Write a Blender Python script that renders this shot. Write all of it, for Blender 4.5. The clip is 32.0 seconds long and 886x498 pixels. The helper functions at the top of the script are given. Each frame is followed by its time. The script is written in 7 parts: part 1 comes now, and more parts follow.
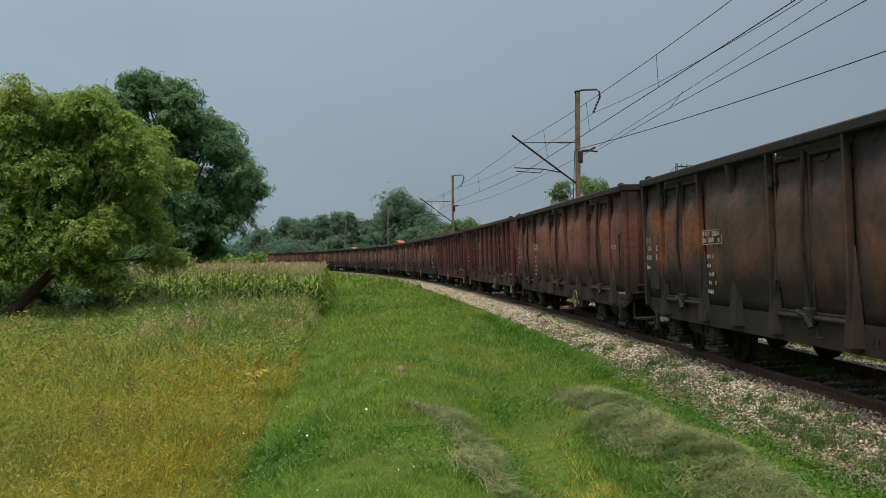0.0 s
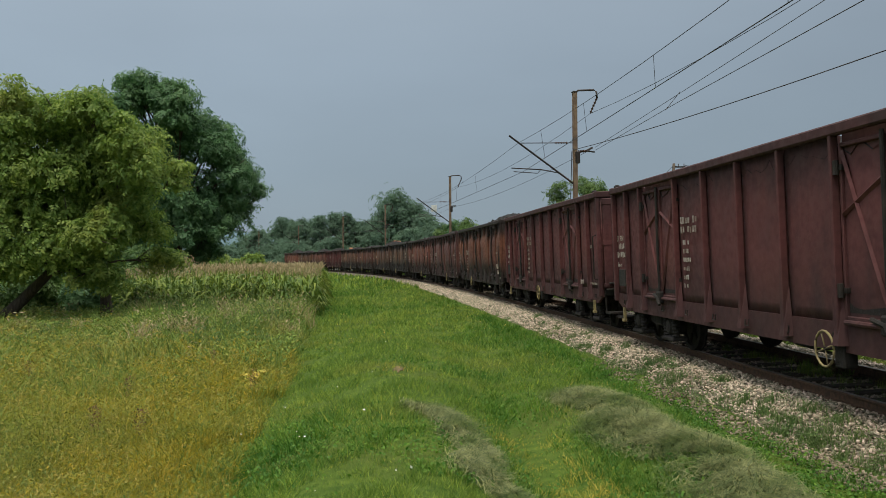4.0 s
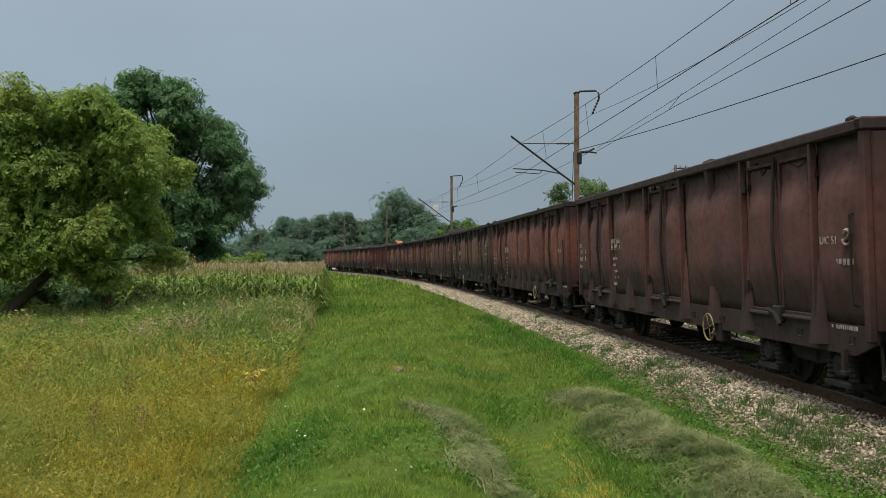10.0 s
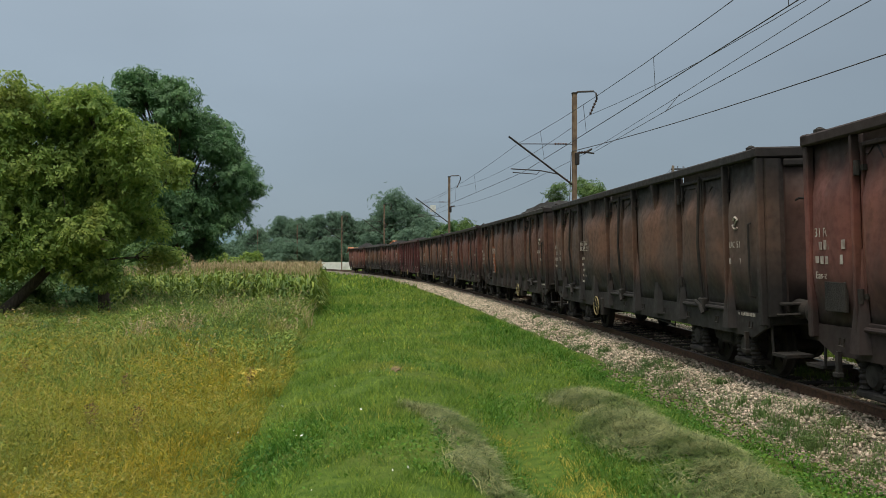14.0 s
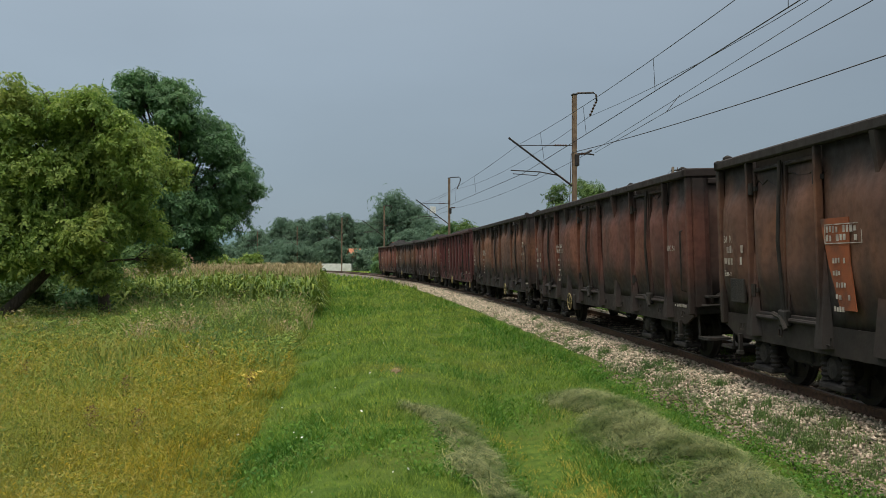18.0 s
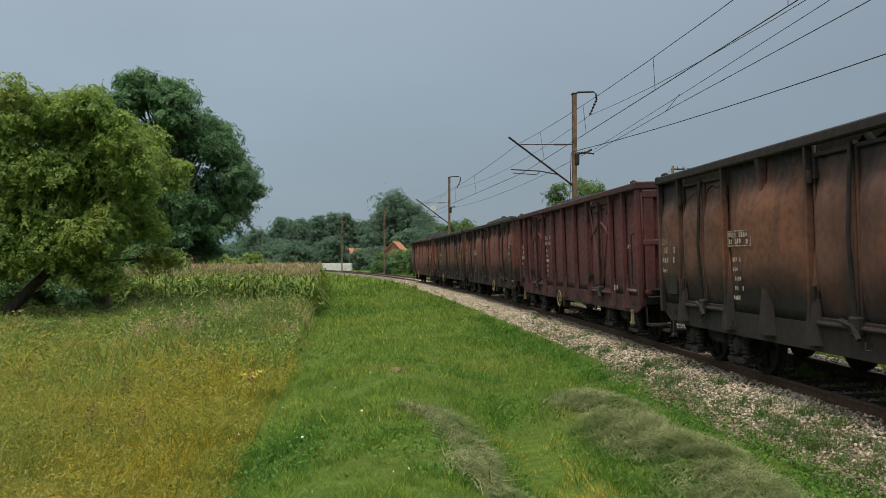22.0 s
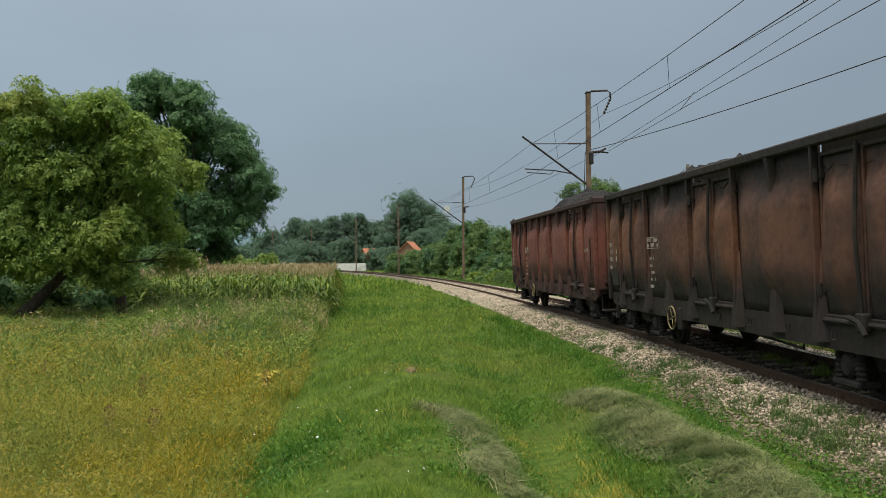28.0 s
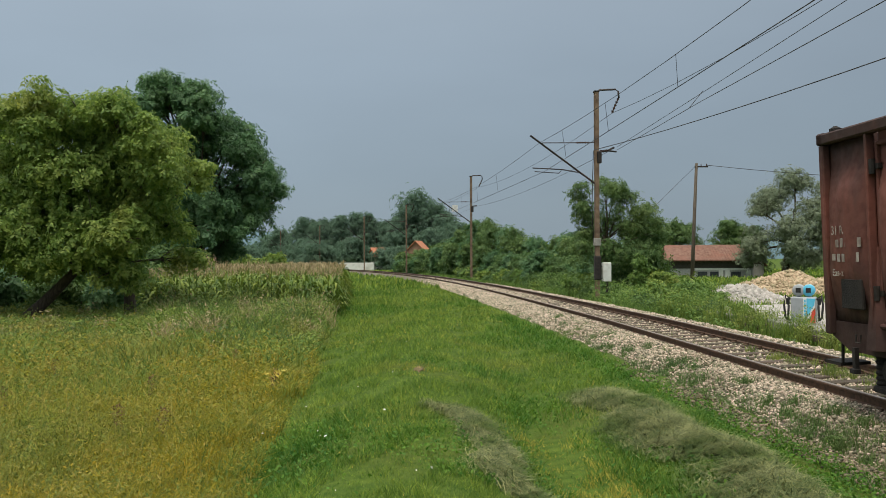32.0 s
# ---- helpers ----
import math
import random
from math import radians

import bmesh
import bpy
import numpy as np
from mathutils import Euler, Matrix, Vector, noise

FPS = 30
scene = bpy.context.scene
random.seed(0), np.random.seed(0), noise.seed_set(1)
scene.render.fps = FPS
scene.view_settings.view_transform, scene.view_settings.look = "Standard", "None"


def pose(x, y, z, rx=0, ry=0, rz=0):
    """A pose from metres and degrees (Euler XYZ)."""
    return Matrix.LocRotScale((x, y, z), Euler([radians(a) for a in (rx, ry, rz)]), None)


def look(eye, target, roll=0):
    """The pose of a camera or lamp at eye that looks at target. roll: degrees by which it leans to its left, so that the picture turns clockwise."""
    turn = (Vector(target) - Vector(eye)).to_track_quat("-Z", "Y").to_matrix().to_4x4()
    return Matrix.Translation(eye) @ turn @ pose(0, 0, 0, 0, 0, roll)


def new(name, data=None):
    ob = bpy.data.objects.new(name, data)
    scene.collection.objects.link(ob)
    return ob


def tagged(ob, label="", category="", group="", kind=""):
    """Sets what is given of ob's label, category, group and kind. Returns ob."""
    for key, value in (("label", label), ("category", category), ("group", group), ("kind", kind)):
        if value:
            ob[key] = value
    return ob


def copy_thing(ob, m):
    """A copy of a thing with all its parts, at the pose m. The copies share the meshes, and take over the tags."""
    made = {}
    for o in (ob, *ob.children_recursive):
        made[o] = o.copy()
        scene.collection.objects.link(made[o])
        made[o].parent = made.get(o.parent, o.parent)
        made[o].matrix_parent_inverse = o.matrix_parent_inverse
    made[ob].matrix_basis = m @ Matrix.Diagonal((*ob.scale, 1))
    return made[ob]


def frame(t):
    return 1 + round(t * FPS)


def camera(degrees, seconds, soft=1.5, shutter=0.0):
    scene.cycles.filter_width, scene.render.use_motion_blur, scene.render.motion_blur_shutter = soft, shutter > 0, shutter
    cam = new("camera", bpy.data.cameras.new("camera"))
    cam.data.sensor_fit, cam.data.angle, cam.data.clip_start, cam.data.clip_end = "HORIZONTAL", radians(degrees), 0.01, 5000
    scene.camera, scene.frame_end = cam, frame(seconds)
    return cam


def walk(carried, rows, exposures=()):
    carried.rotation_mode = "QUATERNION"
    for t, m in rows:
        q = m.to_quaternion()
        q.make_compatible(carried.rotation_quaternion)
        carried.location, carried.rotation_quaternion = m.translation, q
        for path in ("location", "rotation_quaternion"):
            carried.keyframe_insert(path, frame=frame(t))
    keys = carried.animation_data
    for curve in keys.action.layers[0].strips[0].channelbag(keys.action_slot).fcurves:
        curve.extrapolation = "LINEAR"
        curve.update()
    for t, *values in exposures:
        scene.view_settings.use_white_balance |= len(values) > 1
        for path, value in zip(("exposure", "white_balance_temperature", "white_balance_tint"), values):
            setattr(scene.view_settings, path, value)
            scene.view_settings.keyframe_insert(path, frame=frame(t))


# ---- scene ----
# ---------------------------------------------------------------- camera
EYE = 1.6375
cam = camera(54.45, 32.0, soft=0.85)
# seconds, sideways and upward sway of the carried camera (m), pitch, yaw, roll (degrees)
PATH = [
    (0, -0.0000, -0.0000, 0.6992, 0.0000, -0.2849), (0.5, -0.0016, 0.0006, 0.7227, -0.0526, -0.2095), (1, -0.0015, 0.0015, 0.7427, -0.0801, -0.1626),
    (1.5, -0.0019, 0.0011, 0.7361, -0.1055, -0.1406), (2, -0.0008, 0.0004, 0.7242, -0.1362, -0.1622), (2.5, -0.0013, 0.0005, 0.7180, -0.1990, -0.1978),
    (3, -0.0017, 0.0006, 0.7192, -0.2557, -0.2382), (3.5, -0.0004, 0.0009, 0.7269, -0.2693, -0.3038), (5.5, -0.0023, -0.0006, 0.7057, 0.1564, -0.3202),
    (6, -0.0022, -0.0010, 0.6976, 0.0922, -0.3677), (6.5, -0.0009, -0.0001, 0.6974, 0.0301, -0.4443), (7, -0.0011, -0.0003, 0.6851, -0.0065, -0.4402),
    (7.5, -0.0004, -0.0005, 0.6687, 0.0542, -0.3423), (8, -0.0010, -0.0014, 0.6474, 0.0598, -0.2185), (8.5, -0.0013, 0.0001, 0.6593, -0.0127, -0.1510),
    (9, -0.0010, -0.0003, 0.6883, -0.0854, -0.0896), (9.5, 0.0002, -0.0005, 0.7170, -0.0963, -0.0605), (10, -0.0007, -0.0003, 0.7348, -0.1004, -0.0214),
    (10.5, -0.0002, -0.0002, 0.7404, -0.0791, 0.0333), (11, -0.0002, 0.0005, 0.7466, -0.0619, 0.1089), (11.5, -0.0028, 0.0004, 0.7630, -0.0719, 0.1571),
    (12, -0.0029, 0.0015, 0.7510, -0.0395, 0.1837), (12.5, -0.0013, 0.0020, 0.7457, -0.0508, 0.2356), (13, -0.0007, 0.0019, 0.7497, -0.1221, 0.2723),
    (13.5, -0.0005, 0.0012, 0.7537, -0.2073, 0.2127), (14, 0.0007, 0.0004, 0.7361, -0.2661, 0.1417), (14.5, 0.0029, -0.0007, 0.7438, -0.2734, 0.0736),
    (16.5, 0.0015, -0.0001, 0.8379, -0.2358, -0.0392), (17, 0.0012, 0.0003, 0.8420, -0.2121, -0.0378), (17.5, -0.0001, 0.0026, 0.8421, -0.2324, 0.0387),
    (18, -0.0013, 0.0034, 0.8277, -0.2670, 0.0922), (18.5, -0.0006, 0.0023, 0.7980, -0.3052, 0.1015), (19, -0.0004, 0.0009, 0.7754, -0.3212, 0.1485),
    (19.5, -0.0007, 0.0002, 0.7811, -0.2881, 0.1370), (20, -0.0011, 0.0009, 0.8001, -0.2547, 0.0730), (20.5, -0.0003, 0.0021, 0.8078, -0.1919, 0.0010),
    (21, 0.0011, 0.0037, 0.8158, -0.1329, -0.0641), (21.5, 0.0016, 0.0035, 0.8093, -0.1847, -0.0617), (22, 0.0002, 0.0045, 0.7840, -0.2538, -0.0110),
    (22.5, -0.0006, 0.0038, 0.7854, -0.2932, 0.0006), (23, 0.0013, 0.0037, 0.7819, -0.2521, -0.0575), (23.5, 0.0035, 0.0040, 0.7698, -0.1731, -0.1247),
    (24, 0.0041, 0.0036, 0.7611, -0.0912, -0.1698), (24.5, 0.0035, 0.0035, 0.7395, 0.0018, -0.2118), (25, 0.0019, 0.0038, 0.7332, 0.1681, -0.1906),
    (25.5, 0.0031, 0.0035, 0.7287, 0.2702, -0.1247), (27.5, -0.0012, 0.0037, 0.7726, 0.6296, -0.3052), (28, 0.0002, 0.0042, 0.7789, 0.6828, -0.2367),
    (28.5, 0.0002, 0.0041, 0.7825, 0.7104, -0.1822), (29, 0.0003, 0.0036, 0.7846, 0.7719, -0.1324), (29.5, -0.0010, 0.0037, 0.7737, 0.8510, -0.0645),
    (30, -0.0010, 0.0050, 0.7564, 0.9220, -0.0414), (30.5, -0.0014, 0.0055, 0.7570, 0.9763, -0.0869), (31, -0.0007, 0.0056, 0.7605, 1.0497, -0.1403),
    (31.5, 0.0005, 0.0055, 0.7585, 1.1419, -0.1939), (32, 0.0016, 0.0038, 0.7286, 1.2112, -0.2368),
]
walk(cam, [(t, Matrix.Translation((x, 0, EYE + z)) @ pose(0, 0, 0, 90 + p, 0, w) @ pose(0, 0, 0, 0, 0, r))
           for t, x, z, p, w, r in PATH],
     exposures=[(0, 0.02), (26, 0.05), (32, 0.05)])

# ---------------------------------------------------------------- light: overcast sky and a weak veiled sun
SUN_EL, SUN_AZ = radians(70), radians(212)      # azimuth from +y towards +x
world = bpy.data.worlds.new("world")
scene.world = world
world.use_nodes = True
wn, wl = world.node_tree.nodes, world.node_tree.links
wn.clear()
w_out = wn.new("ShaderNodeOutputWorld")
w_bg = wn.new("ShaderNodeBackground")
w_sky = wn.new("ShaderNodeTexSky")
w_sky.sky_type, w_sky.sun_disc = "NISHITA", False
w_sky.sun_elevation, w_sky.sun_rotation = SUN_EL, SUN_AZ
w_sky.dust_density, w_sky.air_density = 3.0, 1.2
w_tc = wn.new("ShaderNodeTexCoord")
w_sep = wn.new("ShaderNodeSeparateXYZ")
wl.new(w_tc.outputs["Generated"], w_sep.inputs[0])
w_ramp = wn.new("ShaderNodeValToRGB")
els = w_ramp.color_ramp.elements
els[0].position, els[0].color = 0.0, (2.90, 3.66, 4.25, 1)
els[1].position, els[1].color = 1.0, (16.5, 16.8, 16.6, 1)
for p_, c_ in ((0.10, (2.75, 3.50, 4.20, 1)), (0.22, (3.1, 3.85, 4.60, 1)), (0.36, (3.7, 4.45, 5.2, 1)), (0.6, (12.0, 12.4, 12.5, 1))):
    e_ = els.new(p_)
    e_.color = c_
wl.new(w_sep.outputs["Z"], w_ramp.inputs[0])
w_map = wn.new("ShaderNodeMapping")
w_map.inputs["Scale"].default_value = (1.0, 1.0, 3.0)
w_noise = wn.new("ShaderNodeTexNoise")
w_noise.inputs["Scale"].default_value, w_noise.inputs["Detail"].default_value = 2.2, 5.0
wl.new(w_tc.outputs["Generated"], w_map.inputs[0])
wl.new(w_map.outputs[0], w_noise.inputs["Vector"])
w_mr = wn.new("ShaderNodeMapRange")
w_mr.inputs["To Min"].default_value, w_mr.inputs["To Max"].default_value = 0.86, 1.14
wl.new(w_noise.outputs["Fac"], w_mr.inputs["Value"])
# the cloud is thinner, and lighter, over the field than over the line
w_side = wn.new("ShaderNodeMapRange")
for k_, v_ in (("From Min", -0.5), ("From Max", 0.5), ("To Min", 1.12), ("To Max", 0.84)):
    w_side.inputs[k_].default_value = v_
wl.new(w_sep.outputs["X"], w_side.inputs["Value"])
w_cov = wn.new("ShaderNodeMath")
w_cov.operation = "MULTIPLY"
wl.new(w_mr.outputs["Result"], w_cov.inputs[0])
wl.new(w_side.outputs["Result"], w_cov.inputs[1])
w_mul = wn.new("ShaderNodeMix")
w_mul.data_type, w_mul.blend_type = "RGBA", "MULTIPLY"
w_mul.inputs[0].default_value = 1.0
wl.new(w_ramp.outputs["Color"], w_mul.inputs[6])
wl.new(w_cov.outputs[0], w_mul.inputs[7])
w_mix = wn.new("ShaderNodeMix")
w_mix.data_type = "RGBA"
w_mix.inputs[0].default_value = 0.9             # cloud cover over the clear sky
wl.new(w_sky.outputs["Color"], w_mix.inputs[6])
wl.new(w_mul.outputs[2], w_mix.inputs[7])
wl.new(w_mix.outputs[2], w_bg.inputs["Color"])
w_bg.inputs["Strength"].default_value = 0.10
wl.new(w_bg.outputs[0], w_out.inputs["Surface"])

sun = new("sun", bpy.data.lights.new("sun", "SUN"))
sun.data.energy, sun.data.angle, sun.data.color = 2.3, radians(18), (1.0, 0.93, 0.77)
sun.matrix_world = look((math.sin(SUN_AZ) * math.cos(SUN_EL) * 50, math.cos(SUN_AZ) * math.cos(SUN_EL) * 50, math.sin(SUN_EL) * 50), (0, 0, 0))

# ---------------------------------------------------------------- the railway line (s runs away from the camera)
LINE_S = np.arange(-60.0, 420.0, 0.5)
_k = np.interp(LINE_S, [0, 50, 100, 150, 210, 320, 380], [0.00032, 0.00155, 0.00238, 0.00149, 0.00338, 0.00338, 0.0])
_h = np.concatenate([[0], np.cumsum((_k[1:] + _k[:-1]) * 0.25)])
_i0 = int(np.argmin(abs(LINE_S)))
_h = -(_h - _h[_i0] + 0.07952)
LINE_DX, LINE_DY = np.sin(_h), np.cos(_h)
LINE_X = np.concatenate([[0], np.cumsum((LINE_DX[1:] + LINE_DX[:-1]) * 0.25)])
LINE_Y = np.concatenate([[0], np.cumsum((LINE_DY[1:] + LINE_DY[:-1]) * 0.25)])
LINE_X += 6.2981 - LINE_X[_i0]
LINE_Y += 6.0 - LINE_Y[_i0]
CANT = 0.03257


def on_line(s, off=0.0, z=0.0):
    """A place by the track: s along it, off metres from its middle towards the field, z above the rail heads."""
    x, y = np.interp(s, LINE_S, LINE_X), np.interp(s, LINE_S, LINE_Y)
    dx, dy = np.interp(s, LINE_S, LINE_DX), np.interp(s, LINE_S, LINE_DY)
    o = off * math.cos(CANT) + z * math.sin(CANT)
    dip = np.interp(s, [7.0, 18.0], [-0.05, 0.0])
    return np.array([x - dy * o, y + dx * o, z * math.cos(CANT) - off * math.sin(CANT) + dip + 0 * x])


def off_line(x, y):
    """s and the sideways distance from the track's middle for arrays of places."""
    sx, sy, ss = LINE_X[::4], LINE_Y[::4], LINE_S[::4]
    so, do = np.empty(len(x)), np.empty(len(x))
    for a in range(0, len(x), 20000):
        b = slice(a, a + 20000)
        i = np.argmin((x[b, None] - sx) ** 2 + (y[b, None] - sy) ** 2, axis=1)
        ux, uy = LINE_DX[::4][i], LINE_DY[::4][i]
        ex, ey = x[b] - sx[i], y[b] - sy[i]
        so[b] = ss[i] + ex * ux + ey * uy
        do[b] = -ex * uy + ey * ux
    return so, do


def field_edge(y):
    """Where the unmown field begins, west of the mown strip."""
    return np.interp(y, [0, 6.9, 9.4, 13.1, 24, 53, 125], [-1.2, -1.8, -2.15, -2.5, -3.8, -7.4, -24])


RNG = np.random.RandomState(7)
_w = RNG.uniform(0, 6.28, (10, 3))


def rough(x, y, size):
    """A smooth random height field, about -1 to 1."""
    h = 0
    for a, b, c in _w:
        h = h + np.sin((x * math.cos(a) + y * math.sin(a)) / size * (0.6 + 0.1 * b) + c * 3)
    return h / 5


def ground_z(x, y):
    x, y = np.atleast_1d(np.asarray(x, float)), np.atleast_1d(np.asarray(y, float))
    s, d = off_line(x, y)
    z = np.full(len(x), -0.36)
    near = np.clip((s + 55) / 10, 0, 1) * np.clip((380 - s) / 40, 0, 1)
    z = z - 0.16 * near * np.clip((2.1 - abs(d)) / 0.3, 0, 1)
    # mown bank with a gully beside it
    crest = -0.25 - 0.035 * y
    fade = np.clip((34 - y) / 16, 0, 1) * np.clip((y + 30) / 10, 0, 1)
    z = z + 0.34 * fade * np.exp(-((x - crest) / 1.25) ** 2)
    z = z - 0.22 * np.exp(-((x - 1.3 + 0.04 * y) / 0.40) ** 2) * np.clip((13.5 - y) / 4, 0, 1)
    z = z + 0.16 * fade * np.exp(-((d - 3.6) / 0.5) ** 2) * np.clip((14 - y) / 4, 0, 1)
    z = z + np.where(abs(d) > 2.6, 0.03, 0.0) * rough(x, y, 0.7) + np.where(d > 3.0, 0.014, 0.0) * rough(x, y, 0.16) + 0.10 * np.clip((abs(d) - 6) / 10, 0, 1) * rough(x, y, 9)
    far = np.hypot(x, y)
    return z + np.clip((far - 400) / 1500, 0, 1) * (6 + 10 * rough(x, y, 400))


# ---------------------------------------------------------------- mesh helpers
class Solid:
    """Collects boxes, rods and sheets into one mesh."""

    def __init__(self):
        self.v, self.f = [], []

    def add(self, verts, faces):
        n = len(self.v)
        self.v += [tuple(q) for q in verts]
        self.f += [tuple(n + i for i in q) for q in faces]
        return self

    def box(self, x0, x1, y0, y1, z0, z1, bevel=0.0):
        b = min(bevel, (x1 - x0) * 0.3, (y1 - y0) * 0.3, (z1 - z0) * 0.3)
        if b <= 0:
            v = [(x, y, z) for z in (z0, z1) for x, y in ((x0, y0), (x1, y0), (x1, y1), (x0, y1))]
            return self.add(v, [(3, 2, 1, 0), (4, 5, 6, 7), (0, 1, 5, 4), (1, 2, 6, 5), (2, 3, 7, 6), (3, 0, 4, 7)])
        rings = []
        for z, k in ((z0, b), (z0 + b, 0), (z1 - b, 0), (z1, b)):
            rings.append([(x0 + k + (b if not k else 0), y0 + k, z), (x1 - k - (b if not k else 0), y0 + k, z), (x1 - k, y0 + k + (b if not k else 0), z),
                          (x1 - k, y1 - k - (b if not k else 0), z), (x1 - k - (b if not k else 0), y1 - k, z), (x0 + k + (b if not k else 0), y1 - k, z),
                          (x0 + k, y1 - k - (b if not k else 0), z), (x0 + k, y0 + k + (b if not k else 0), z)])
        return self.loft(rings)

    def loft(self, rings, closed=True, caps=True):
        n, m = len(rings[0]), len(rings)
        v = [q for r in rings for q in r]
        f = [(i * n + j, i * n + (j + 1) % n, (i + 1) * n + (j + 1) % n, (i + 1) * n + j) for i in range(m - 1) for j in range(n if closed else n - 1)]
        if caps:
            f += [tuple(reversed(range(n))), tuple((m - 1) * n + j for j in range(n))]
        return self.add(v, f)

    def rod(self, pts, r, n=6, r2=None):
        pts = [Vector(q) for q in pts]
        rings = []
        for i, q in enumerate(pts):
            d = (pts[min(i + 1, len(pts) - 1)] - pts[max(i - 1, 0)]).normalized()
            a = d.cross(Vector((0.013, 0.021, 1)) if abs(d.z) < 0.9 else Vector((1, 0.017, 0.011))).normalized()
            b = d.cross(a)
            k = r if r2 is None else r + (r2 - r) * i / (len(pts) - 1)
            rings.append([q + (a * math.cos(6.28318 * j / n) + b * math.sin(6.28318 * j / n)) * k for j in range(n)])
        return self.loft(rings)

    def lathe(self, profile, axis="y", n=20, at=(0, 0, 0)):
        """profile: (along, radius) pairs turned about an axis through at."""
        rings = []
        for h, r in profile:
            ring = []
            for j in range(n):
                c, s = r * math.cos(6.28318 * j / n), r * math.sin(6.28318 * j / n)
                p = {"x": (h, c, s), "y": (s, h, c), "z": (c, s, h)}[axis]
                ring.append((p[0] + at[0], p[1] + at[1], p[2] + at[2]))
            rings.append(ring)
        return self.loft(rings)

    def prism(self, outline, y0, y1):
        """An outline of (x, z) pairs drawn out along y."""
        return self.loft([[(x, y0, z) for x, z in outline], [(x, y1, z) for x, z in outline]])

    def mesh(self, name, material, smooth=False):
        me = bpy.data.meshes.new(name)
        me.from_pydata(self.v, [], self.f)
        bm = bmesh.new()
        bm.from_mesh(me)
        bmesh.ops.recalc_face_normals(bm, faces=bm.faces)
        bm.to_mesh(me)
        bm.free()
        me.materials.append(material)
        if smooth:
            me.polygons.foreach_set("use_smooth", [True] * len(me.polygons))
        return me


def part(name, solid, material, parent=None, label="", smooth=False, at=None):
    """One mesh object under a thing or a part, or a thing of its own when it has no parent."""
    ob = new(name, solid.mesh(name, material, smooth) if isinstance(solid, Solid) else solid)
    if parent:
        ob.parent = parent
    if at is not None:
        ob.matrix_basis = at
    return tagged(ob, label)


def thing(name, label, category, group="", m=None, kind=""):
    ob = new(name)
    ob.empty_display_size = 0.3
    if m is not None:
        ob.matrix_basis = m
    return tagged(ob, label, category, group, kind)


def np_mesh(name, verts, faces, material, smooth=False):
    """A large mesh from arrays: verts (n, 3), faces (m, 3 or 4)."""
    me = bpy.data.meshes.new(name)
    k = faces.shape[1]
    me.vertices.add(len(verts))
    me.vertices.foreach_set("co", np.ascontiguousarray(verts, dtype=np.float32).ravel())
    me.loops.add(faces.size)
    me.loops.foreach_set("vertex_index", np.ascontiguousarray(faces, dtype=np.int32).ravel())
    me.polygons.add(len(faces))
    me.polygons.foreach_set("loop_start", np.arange(0, faces.size, k, dtype=np.int32))
    me.polygons.foreach_set("loop_total", np.full(len(faces), k, dtype=np.int32))
    if smooth:
        me.polygons.foreach_set("use_smooth", np.ones(len(faces), dtype=bool))
    me.update(calc_edges=True)
    me.materials.append(material)
    return me


